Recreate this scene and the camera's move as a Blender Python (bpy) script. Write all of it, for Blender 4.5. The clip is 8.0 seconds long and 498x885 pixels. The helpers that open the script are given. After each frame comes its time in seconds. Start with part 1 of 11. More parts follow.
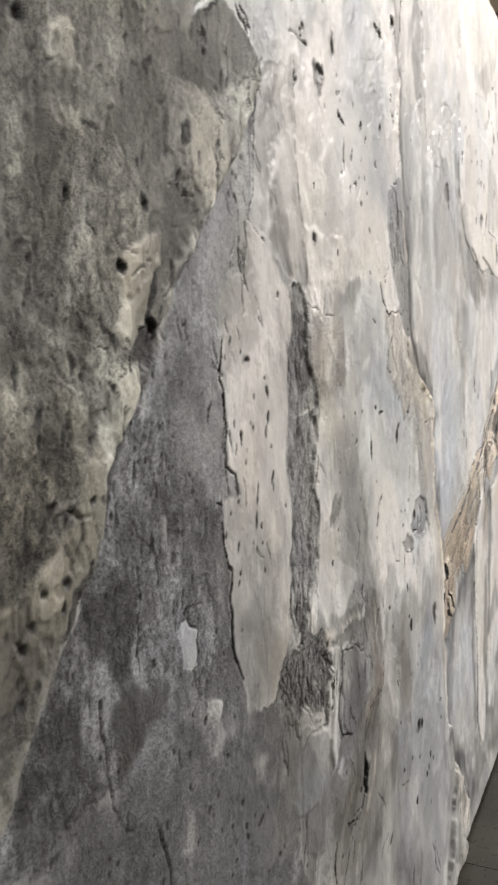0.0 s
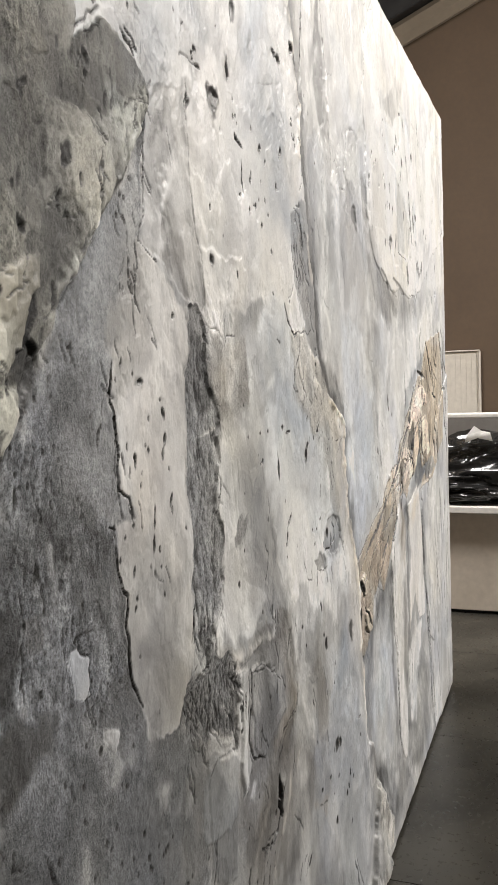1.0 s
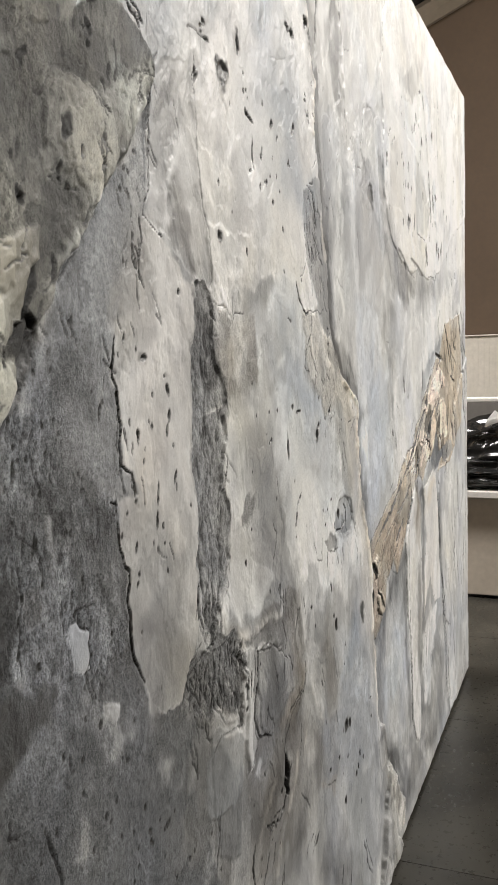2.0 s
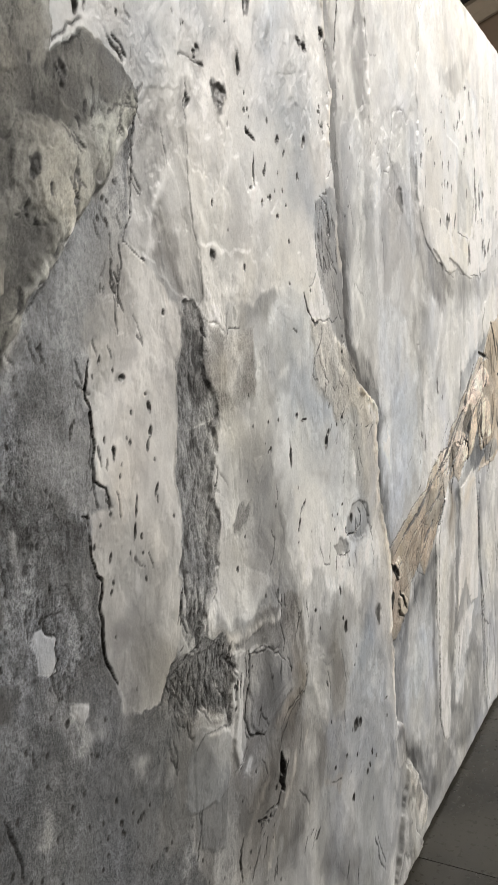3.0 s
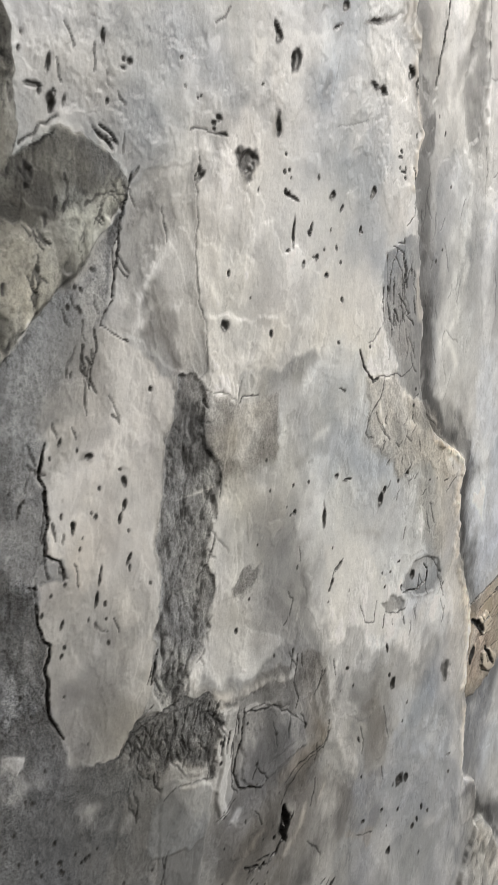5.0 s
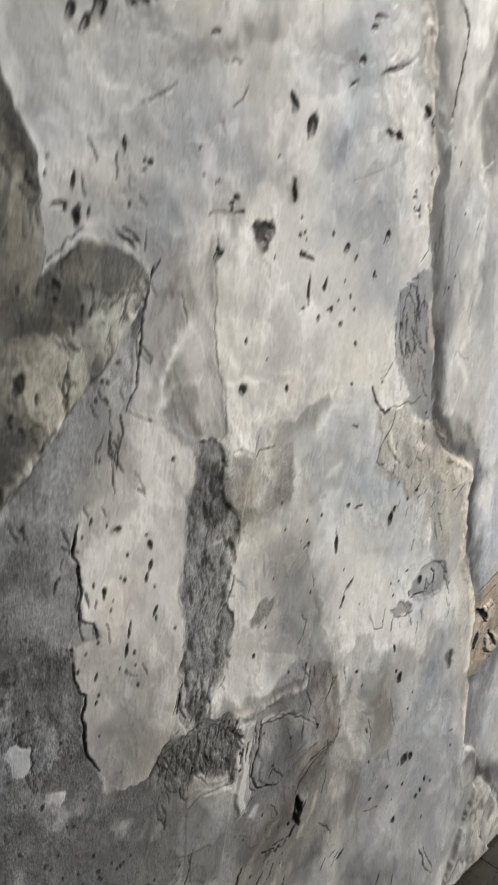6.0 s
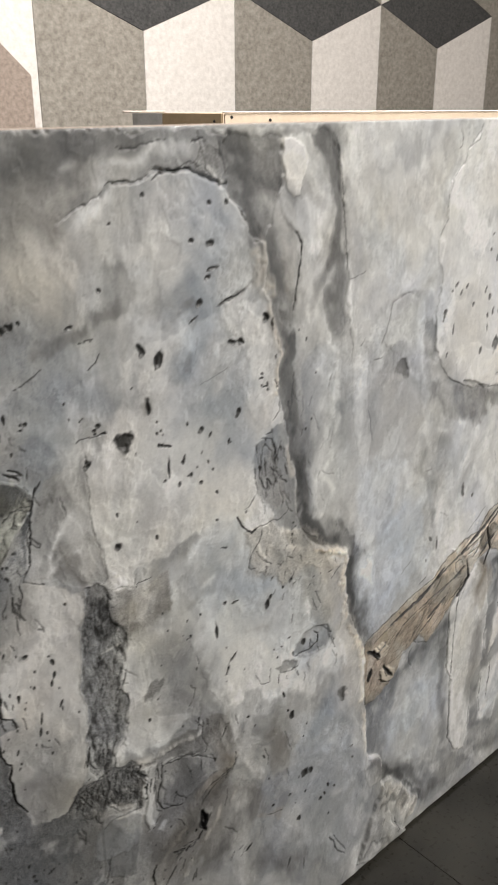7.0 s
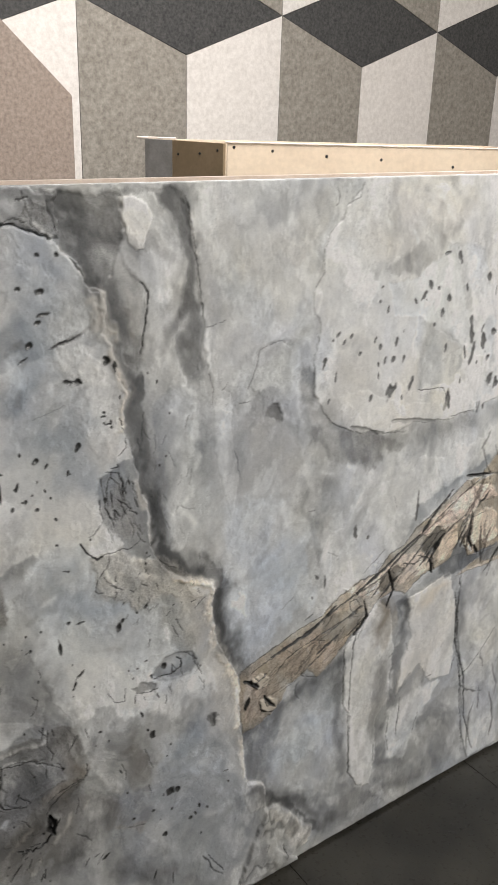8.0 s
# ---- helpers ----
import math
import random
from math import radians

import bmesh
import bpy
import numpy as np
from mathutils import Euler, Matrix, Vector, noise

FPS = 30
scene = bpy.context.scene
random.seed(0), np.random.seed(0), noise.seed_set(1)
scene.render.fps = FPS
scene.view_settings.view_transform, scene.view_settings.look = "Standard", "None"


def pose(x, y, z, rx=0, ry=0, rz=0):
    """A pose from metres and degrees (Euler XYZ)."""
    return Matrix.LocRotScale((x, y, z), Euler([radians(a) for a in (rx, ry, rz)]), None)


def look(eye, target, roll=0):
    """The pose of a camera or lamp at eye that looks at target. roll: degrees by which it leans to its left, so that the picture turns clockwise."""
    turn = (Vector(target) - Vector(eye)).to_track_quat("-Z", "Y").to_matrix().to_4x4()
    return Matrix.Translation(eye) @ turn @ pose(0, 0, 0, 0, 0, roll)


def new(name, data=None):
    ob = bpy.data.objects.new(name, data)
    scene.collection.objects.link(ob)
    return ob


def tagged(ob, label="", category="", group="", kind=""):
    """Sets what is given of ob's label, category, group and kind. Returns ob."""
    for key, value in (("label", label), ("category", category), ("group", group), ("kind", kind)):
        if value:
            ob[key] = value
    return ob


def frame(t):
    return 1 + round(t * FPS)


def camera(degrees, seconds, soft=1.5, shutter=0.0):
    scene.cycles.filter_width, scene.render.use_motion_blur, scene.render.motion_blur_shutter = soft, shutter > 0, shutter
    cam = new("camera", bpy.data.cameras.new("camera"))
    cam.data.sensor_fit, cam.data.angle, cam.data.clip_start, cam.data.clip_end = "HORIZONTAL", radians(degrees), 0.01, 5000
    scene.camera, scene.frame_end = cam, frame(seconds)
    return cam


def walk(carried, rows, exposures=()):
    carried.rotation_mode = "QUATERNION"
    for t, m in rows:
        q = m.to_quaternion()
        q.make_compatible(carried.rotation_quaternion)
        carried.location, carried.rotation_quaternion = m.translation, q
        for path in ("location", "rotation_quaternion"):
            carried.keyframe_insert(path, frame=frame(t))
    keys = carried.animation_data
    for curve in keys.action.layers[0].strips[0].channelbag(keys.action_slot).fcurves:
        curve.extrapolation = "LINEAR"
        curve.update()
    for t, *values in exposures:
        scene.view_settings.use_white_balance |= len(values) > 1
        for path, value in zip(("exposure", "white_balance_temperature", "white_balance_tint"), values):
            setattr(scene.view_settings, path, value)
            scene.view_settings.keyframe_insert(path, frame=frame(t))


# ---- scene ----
cam = camera(32.6, 8.0, 1.5, 0.4)
PATH = [
    (0, (-0.871, -0.274, 0.878), (0.928, 0.57, 0.651), -1.7),
    (0.5, (-0.863, -0.289, 0.875), (0.978, 0.465, 0.669), -2.3),
    (1, (-0.856, -0.298, 0.877), (1.009, 0.401, 0.693), -2.4),
    (1.5, (-0.854, -0.298, 0.87), (1.007, 0.407, 0.671), -2.3),
    (3, (-0.835, -0.392, 0.9), (0.928, 0.518, 0.642), -1.3),
    (3.5, (-0.834, -0.467, 0.941), (0.862, 0.557, 0.666), -1.8),
    (4, (-0.827, -0.551, 0.975), (0.741, 0.654, 0.673), -1.8),
    (5.3, (-0.676, -0.548, 1.018), (0.748, 0.794, 0.607), 3.7),
    (5.5, (-0.697, -0.519, 1.023), (0.736, 0.809, 0.595), 4.5),
    (6, (-0.708, -0.553, 1.166), (0.668, 0.767, 0.562), 2.6),
    (6.3, (-0.718, -0.628, 1.305), (0.620, 0.692, 0.623), 1.0),
    (6.5, (-0.731, -0.696, 1.377), (0.584, 0.635, 0.669), 0.1),
    (7, (-0.682, -0.855, 1.515), (0.56, 0.524, 0.77), -0.1),
    (7.5, (-0.534, -1.018, 1.573), (0.583, 0.469, 0.835), 0.8),
    (8, (-0.425, -1.122, 1.59), (0.666, 0.387, 0.861), 1.8),
]
# the phone opens up near the dark end and closes down as the bright wall comes in
EXPOSURES = [(0.0, .94, 6560, 12), (0.5, .95, 6560, 11), (1.0, .92, 6550, 11), (1.6, .83, 6520, 10), (3.0, .87, 6540, 10), (3.5, .83, 6480, 10), (5.5, .74, 6500, 10), (6.0, .78, 6500, 10), (6.5, .76, 6500, 10), (7.0, .45, 6480, 10), (7.5, .28, 6430, 10), (8.0, .24, 6380, 10)]
walk(cam, [(t, look(eye, target, roll)) for t, eye, target, roll in PATH], EXPOSURES)

# ---- world and light ----
world = bpy.data.worlds.new("world")
scene.world = world
world.use_nodes = True
world.node_tree.nodes["Background"].inputs[0].default_value = (0.9, 0.85, 0.8, 1)
world.node_tree.nodes["Background"].inputs[1].default_value = 0.02


def area_lamp(name, place, target, size, power, colour):
    data = bpy.data.lights.new(name, "AREA")
    data.shape, data.size, data.size_y = "RECTANGLE", size[0], size[1]
    data.energy, data.color = power, colour
    lamp = new(name, data)
    lamp.matrix_world = look(place, target)
    return lamp


# two unseen ceiling lamps, placed to suit the brightness of the panel
area_lamp("unseen_lamp_light", (4.7, -4.1, 3.7), (1.8, -0.4, 0.6), (2.4, 0.7), 238, (1.0, 0.955, 0.90))
area_lamp("unseen_lamp_light", (1.9, -3.2, 3.7), (1.4, -0.4, 0.6), (2.4, 0.7), 134, (1.0, 0.955, 0.90))
# unseen lamp added behind the panel to brighten felt wall and cabinet front
area_lamp("unseen_lamp_light", (1.2, 0.95, 3.1), (2.2, 1.6, 0.4), (1.2, 0.3), 72, (1.0, 0.965, 0.93))

# ---- materials ----


def material(name):
    m = bpy.data.materials.new(name)
    m.use_nodes = True
    return m, m.node_tree.nodes, m.node_tree.links, m.node_tree.nodes["Principled BSDF"]


def grain(nodes, links, scale, stretch=(1, 1, 1), detail=6.0, rough=0.6):
    """Object-space noise, stretched along the axes."""
    tc, mp, nz = nodes.new("ShaderNodeTexCoord"), nodes.new("ShaderNodeMapping"), nodes.new("ShaderNodeTexNoise")
    mp.inputs["Scale"].default_value = stretch
    nz.inputs["Scale"].default_value, nz.inputs["Detail"].default_value, nz.inputs["Roughness"].default_value = scale, detail, rough
    links.new(tc.outputs["Object"], mp.inputs["Vector"])
    links.new(mp.outputs["Vector"], nz.inputs["Vector"])
    return nz.outputs["Fac"]


def ramp(nodes, links, fac, stops):
    r = nodes.new("ShaderNodeValToRGB")
    while len(r.color_ramp.elements) < len(stops):
        r.color_ramp.elements.new(0.5)
    for e, (p, c) in zip(r.color_ramp.elements, stops):
        e.position, e.color = p, (*c, 1) if len(c) == 3 else c
    links.new(fac, r.inputs["Fac"])
    return r.outputs["Color"]


def mixed(nodes, links, a, b, fac, mode="MIX"):
    m = nodes.new("ShaderNodeMix")
    m.data_type, m.blend_type = "RGBA", mode
    for sock, v in ((m.inputs[0], fac), (m.inputs[6], a), (m.inputs[7], b)):
        if isinstance(v, (int, float)):
            sock.default_value = v
        elif isinstance(v, tuple):
            sock.default_value = (*v, 1)
        else:
            links.new(v, sock)
    return m.outputs[2]


def relief(nodes, links, bsdf, height, strength, distance):
    b = nodes.new("ShaderNodeBump")
    b.inputs["Strength"].default_value, b.inputs["Distance"].default_value = strength, distance
    links.new(height, b.inputs["Height"])
    links.new(b.outputs["Normal"], bsdf.inputs["Normal"])
    return b


def plain(name, low, high, scale, rough, bump=0.2, stretch=(1, 1, 1), metal=0.0, fine=8.0, gloss=0.5):
    """A surface with two scales of variation between two colours."""
    m, n, l, b = material(name)
    big, small = grain(n, l, scale, stretch), grain(n, l, scale * fine, stretch)
    col = ramp(n, l, big, [(0.3, low), (0.7, high)])
    col = mixed(n, l, col, ramp(n, l, small, [(0.3, (0.8, 0.8, 0.8)), (0.7, (1, 1, 1))]), 0.6, "MULTIPLY")
    l.new(col, b.inputs["Base Color"])
    l.new(ramp(n, l, small, [(0.2, (rough - 0.08,) * 3), (0.8, (rough + 0.08,) * 3)]), b.inputs["Roughness"])
    b.inputs["Metallic"].default_value = metal
    b.inputs["Specular IOR Level"].default_value = gloss
    relief(n, l, b, small, bump, 0.002)
    return m


def stone_material():
    """Painted plaster: pigment laid over the relief, with fine grain, trowel marks and grit."""
    m, n, l, b = material("painted_plaster")
    at = n.new("ShaderNodeAttribute")
    at.attribute_name = "pigment"
    gr = n.new("ShaderNodeAttribute")
    gr.attribute_name = "grit"
    fine = grain(n, l, 420.0, (1, 1, 0.85), 4.0, 0.7)
    mid = grain(n, l, 55.0, (1, 1, 0.8), 5.0, 0.6)
    specks = grain(n, l, 520.0, (1, 1, 0.7), 3.0, 0.55)
    col = mixed(n, l, at.outputs["Color"], ramp(n, l, mid, [(0.28, (0.84, 0.845, 0.855)), (0.5, (1, 1, 1)), (0.75, (1.08, 1.075, 1.06))]), 0.6, "MULTIPLY")
    col = mixed(n, l, col, ramp(n, l, fine, [(0.3, (0.86, 0.86, 0.86)), (0.6, (1.03, 1.03, 1.03))]), 0.25, "MULTIPLY")
    patchy = grain(n, l, 170.0, (1, 1, 0.75), 8.0, 0.74)
    blots = ramp(n, l, patchy, [(0.38, (0.25, 0.25, 0.25)), (0.49, (0.92, 0.92, 0.92)), (0.6, (1.32, 1.31, 1.28))])
    col = mixed(n, l, col, mixed(n, l, (1, 1, 1), blots, gr.outputs["Fac"]), 1.0, "MULTIPLY")
    dots = mixed(n, l, (1, 1, 1), ramp(n, l, specks, [(0.40, (0.25, 0.25, 0.25)), (0.5, (1, 1, 1))]), gr.outputs["Fac"], "MULTIPLY")
    col = mixed(n, l, col, dots, 1.0, "MULTIPLY")
    l.new(col, b.inputs["Base Color"])
    sheen = ramp(n, l, mid, [(0.3, (0.33, 0.33, 0.33)), (0.7, (0.46, 0.46, 0.46))])
    l.new(mixed(n, l, sheen, (0.85, 0.85, 0.85), gr.outputs["Fac"]), b.inputs["Roughness"])
    b.inputs["Specular IOR Level"].default_value = 0.72
    # coarse grit only where the plaster was left rough
    coarse = n.new("ShaderNodeMath")
    coarse.operation = "MULTIPLY_ADD"
    coarse.inputs[1].default_value = 3.5
    l.new(patchy, coarse.inputs[0])
    l.new(fine, coarse.inputs[2])
    g = n.new("ShaderNodeMath")
    g.operation = "MULTIPLY_ADD"
    l.new(coarse.outputs[0], g.inputs[0])
    l.new(gr.outputs["Fac"], g.inputs[1])
    l.new(mid, g.inputs[2])
    relief(n, l, b, g.outputs[0], 0.75, 0.0017)
    return m


STONE_MAT = stone_material()
BOARD = plain("plasterboard_paper", (0.62, 0.50, 0.37), (0.70, 0.58, 0.44), 6.0, 0.75, 0.1)
EDGE = plain("plasterboard_edge", (0.66, 0.55, 0.47), (0.80, 0.72, 0.65), 40.0, 0.85, 0.4)
TIMBER = plain("raw_timber", (0.30, 0.20, 0.12), (0.42, 0.30, 0.19), 12.0, 0.7, 0.2, (1, 8, 8))
# darker copy of the board colour: the partition end's shade is in it
SHADED_BOARD = plain("shaded_board_brown", (0.22, 0.16, 0.09), (0.28, 0.205, 0.125), 9.0, 0.7, 0.1)
GREY_COAT = plain("grey_plaster_coat", (0.13, 0.125, 0.115), (0.22, 0.21, 0.20), 14.0, 0.6, 0.3)
SCREW = plain("phosphated_screw", (0.03, 0.03, 0.03), (0.06, 0.06, 0.06), 200.0, 0.4, 0.1, metal=0.8)
FELT_WHITE = plain("white_felt", (0.69, 0.645, 0.60), (0.88, 0.835, 0.79), 46.0, 0.95, 0.5, fine=5.0)
FELT_GREY = plain("grey_felt", (0.215, 0.196, 0.168), (0.40, 0.368, 0.32), 46.0, 0.95, 0.5, fine=5.0)
FELT_DARK = plain("charcoal_felt", (0.038, 0.038, 0.039), (0.10, 0.098, 0.094), 70.0, 0.95, 0.5, fine=5.0)
BROWN = plain("brown_wall_paint", (0.118, 0.080, 0.051), (0.138, 0.094, 0.060), 3.0, 0.7, 0.1)
CEIL = plain("ceiling_paint", (0.21, 0.172, 0.126), (0.25, 0.207, 0.155), 2.0, 0.8, 0.1)
BLACK = plain("black_steel", (0.015, 0.015, 0.016), (0.03, 0.03, 0.03), 10.0, 0.45, 0.1)
WALL = plain("side_wall_paint", (0.40, 0.36, 0.31), (0.46, 0.42, 0.37), 2.0, 0.8, 0.1)
TILE = plain("dark_floor_tile", (0.009, 0.009, 0.0078), (0.055, 0.052, 0.043), 4.2, 0.3, 0.12, fine=20.0, gloss=0.45)
GROUT = plain("dark_grout", (0.03, 0.03, 0.028), (0.05, 0.048, 0.045), 30.0, 0.9, 0.2)
LAMINATE = plain("cream_laminate", (0.55, 0.49, 0.41), (0.63, 0.565, 0.48), 5.0, 0.5, 0.1)
TRIM = plain("white_edge_strip", (0.74, 0.72, 0.68), (0.82, 0.80, 0.76), 8.0, 0.45, 0.1)
INNER = plain("grey_back_board", (0.14, 0.13, 0.12), (0.19, 0.18, 0.165), 6.0, 0.7, 0.1)
ENAMEL = plain("white_enamel", (0.78, 0.73, 0.64), (0.83, 0.78, 0.70), 4.0, 0.35, 0.05)
PAPER = plain("white_paper", (0.78, 0.77, 0.75), (0.86, 0.85, 0.83), 20.0, 0.8, 0.1)
BROWN_MOTTLE = plain("mottled_brown", (0.25, 0.20, 0.167), (0.43, 0.352, 0.298), 55.0, 0.95, 0.6, fine=6.0)
PLASTIC = plain("black_plastic_film", (0.010, 0.010, 0.010), (0.022, 0.022, 0.022), 9.0, 0.16, 0.25)

# ---- building helpers ----


def mesh_from(name, bm):
    me = bpy.data.meshes.new(name)
    bm.to_mesh(me)
    bm.free()
    return me


def part(name, bm, mat, parent=None, label=""):
    """One mesh object; a part where a parent is given."""
    ob = new(name, mesh_from(name, bm) if isinstance(bm, bmesh.types.BMesh) else bm)
    if not ob.data.materials:
        ob.data.materials.append(mat)
    ob.parent = parent
    if label:
        tagged(ob, label)
    return ob


def block(lo, hi, bevel=0.0, bm=None):
    """A box between two corners, its edges rounded off."""
    bm = bm or bmesh.new()
    made = bmesh.ops.create_cube(bm, size=1)["verts"]
    for v in made:
        v.co = Vector([lo[i] + (v.co[i] + 0.5) * (hi[i] - lo[i]) for i in range(3)])
    if bevel:
        es = list({e for v in made for e in v.link_edges})
        bmesh.ops.bevel(bm, geom=es, offset=bevel, segments=2, affect="EDGES", profile=0.6)
    return bm


def prism(outline, axis, lo, hi, bevel=0.0):
    """A flat outline pushed along an axis: axis 1 takes (x, z), axis 2 takes (x, y), axis 0 takes (y, z)."""
    bm = bmesh.new()

    def at(p, d):
        return {0: (d, p[0], p[1]), 1: (p[0], d, p[1]), 2: (p[0], p[1], d)}[axis]
    a, b = [bm.verts.new(at(p, lo)) for p in outline], [bm.verts.new(at(p, hi)) for p in outline]
    bm.faces.new(a)
    bm.faces.new(list(reversed(b)))
    k = len(outline)
    for i in range(k):
        bm.faces.new((a[i], b[i], b[(i + 1) % k], a[(i + 1) % k]))
    bmesh.ops.recalc_face_normals(bm, faces=bm.faces)
    if bevel:
        bmesh.ops.bevel(bm, geom=list(bm.edges), offset=bevel, segments=1, affect="EDGES")
    return bm


def thing(name, label, category, group="", kind=""):
    return tagged(new(name), label, category, group, kind)


# ---- the room ----
FLOOR = -0.03
RIDGE_Y = -1.4


def ceiling_z(y):
    return 3.75 + 0.41 * (0.81 - y) if y > RIDGE_Y else 3.75 + 0.41 * (0.81 - RIDGE_Y) - 0.41 * (RIDGE_Y - y)


floor = tagged(part("floor", block((-4.2, -5.2, FLOOR - 0.2), (6.2, 3.2, FLOOR - 0.008)), GROUT), "dark grout bed under the floor tiles", "floor", kind="structure")
GABLE = [(-5.0, FLOOR - 0.1), (3.1, FLOOR - 0.1), (3.1, ceiling_z(3.1)), (RIDGE_Y, ceiling_z(RIDGE_Y)), (-5.0, ceiling_z(-5.0))]
tagged(part("wall_east", prism(GABLE, 0, 6.0, 6.15), BROWN), "matt brown painted gable wall behind the cabinet", "wall", kind="structure")
tagged(part("wall_west", prism(GABLE, 0, -4.15, -4.0), WALL), "plain painted gable wall", "wall", kind="structure")
tagged(part("wall_south", block((-4.0, -5.1, FLOOR - 0.1), (6.0, -5.0, 3.0)), WALL), "plain painted side wall", "wall", kind="structure")
wall_north = tagged(part("wall_north", block((-4.0, 2.994, FLOOR - 0.1), (6.0, 3.1, 3.2)), FELT_GREY), "wall clad in a cube pattern of white, grey and charcoal felt tiles", "wall", kind="structure")
CEIL_OUT = [(3.1, ceiling_z(3.1)), (RIDGE_Y, ceiling_z(RIDGE_Y)), (-5.1, ceiling_z(-5.1)), (-5.1, ceiling_z(-5.1) + 0.15), (RIDGE_Y, ceiling_z(RIDGE_Y) + 0.15), (3.1, ceiling_z(3.1) + 0.15)]
tagged(part("ceiling", prism(CEIL_OUT, 0, -4.15, 6.15), CEIL), "sloping beige painted ceiling", "ceiling", kind="structure")
# along the slope of the gable: a rounded beige cornice, and a black beam over it


def slope_strip(low, high, x0, x1, bevel):
    ends = ((RIDGE_Y, 0), (2.95, 0))
    out = [(y, ceiling_z(y) - 0.49 + low) for y, _ in ends] + [(y, ceiling_z(y) - 0.49 + high) for y, _ in reversed(ends)]
    return prism(out, 0, x0, x1, bevel)


tagged(part("trim_cornice", slope_strip(0.0, 0.19, 5.86, 5.998, 0.05), CEIL), "rounded beige cornice along the sloping gable", "cornice", kind="structure")
tagged(part("roof_beam", slope_strip(0.195, 0.485, 5.80, 5.99, 0.008), BLACK), "black steel beam under the sloping ceiling", "beam", kind="structure")

# ---- radiator on the gable ----


def radiator():
    r = thing("radiator", "white enamelled ribbed radiator on the brown wall", "radiator")
    part("back_panel", block((5.93, 0.33, 0.30), (5.955, 1.55, 0.90), 0.006), ENAMEL, r)
    for k in range(30):
        y = 0.345 + k * 0.0405
        part("rib", block((5.921, y, 0.33), (5.9295, y + 0.0399, 0.875), 0.001), ENAMEL, r)
    part("top_grille", block((5.90, 0.325, 0.902), (5.965, 1.555, 0.912), 0.003), ENAMEL, r)
    part("side_panel", block((5.898, 0.318, 0.30), (5.965, 0.3295, 0.90), 0.003), ENAMEL, r)
    for y in (0.55, 1.3):
        part("bracket", block((5.956, y, 0.35), (6.0, y + 0.03, 0.85)), ENAMEL, r)


radiator()

# ---- low cabinet with an open shelf ----


def low_cabinet():
    c = thing("low_cabinet", "cream low cabinet with white edge and open shelf", "cabinet")
    part("plinth", block((2.17, -1.1, FLOOR), (2.34, 0.55, -0.018)), BLACK, c)
    part("front_panel", block((2.15, -1.1, -0.018), (2.168, 0.55, 0.335), 0.002), LAMINATE, c)
    part("shelf", block((2.10, -1.08, 0.3355), (2.34, 0.53, 0.357), 0.002), TRIM, c)
    part("top_rail", block((2.09, -1.1, 0.664), (2.15, 0.55, 0.678), 0.003), TRIM, c)
    part("back_board", block((2.345, -1.08, 0.0), (2.36, 0.53, 0.661)), INNER, c, "grey back board")
    part("side_panel", block((2.169, -1.1, -0.018), (2.344, -1.082, 0.661)), LAMINATE, c)
    part("side_panel", block((2.169, 0.532, -0.018), (2.344, 0.55, 0.661)), LAMINATE, c)


low_cabinet()


def crumpled(centre, size, seed, fold):
    """A slumped bag of creased film: a ball pushed in and out by sharp folds, flattened on the shelf."""
    bm = bmesh.new()
    bmesh.ops.create_icosphere(bm, subdivisions=6, radius=1.0)
    for v in bm.verts:
        d = v.co.normalized()
        n = noise.ridged_multi_fractal(Vector((d.x * 1.2 + seed, d.y * 1.5 + 0.5 * d.z, d.z * 1.7 + seed)), 1.0, 2.1, 3, 1.0, 2.0)
        s = noise.noise(Vector((d.x * 1.3, d.y * 1.3, d.z * 1.3 + seed)))
        r = 0.82 + fold * (n - 1.1) + 0.2 * s
        p = Vector((d.x * size[0] * r, d.y * size[1] * r, d.z * size[2] * r))
        v.co = Vector(centre) + p
        v.co.z = max(v.co.z, 0.3585)
        v.co.x = min(max(v.co.x, 2.106), 2.338)
        v.co.z = min(v.co.z, 0.655)
    for f in bm.faces:
        f.smooth = True
    return bm


tagged(part("plastic_bag", crumpled((2.24, -0.12, 0.46), (0.13, 0.42, 0.17), 2.3, 0.16), PLASTIC), "crumpled glossy black plastic bag on the cabinet shelf", "bag", "bags on the shelf")
tagged(part("plastic_bag", crumpled((2.20, 0.10, 0.41), (0.11, 0.36, 0.075), 7.9, 0.20), PLASTIC), "flattened black plastic bag lying before the other", "bag", "bags on the shelf")
tagged(part("plastic_bag", crumpled((2.22, -0.62, 0.44), (0.11, 0.30, 0.13), 4.4, 0.18), PLASTIC), "crumpled glossy black plastic bag on the cabinet shelf", "bag", "bags on the shelf")
sheet = bmesh.new()
for p in ((2.16, -0.06, 0.578), (2.165, -0.01, 0.588), (2.17, 0.035, 0.572), (2.19, 0.03, 0.596), (2.20, 0.005, 0.628), (2.19, -0.02, 0.612), (2.185, -0.05, 0.606)):
    sheet.verts.new(p)
sheet.faces.new(sheet.verts)
bmesh.ops.solidify(sheet, geom=sheet.faces, thickness=0.004)
tagged(part("paper_scrap", sheet, PAPER), "white folded paper scrap on the black bags", "paper")

# ---- second partition, seen over the top of the first ----


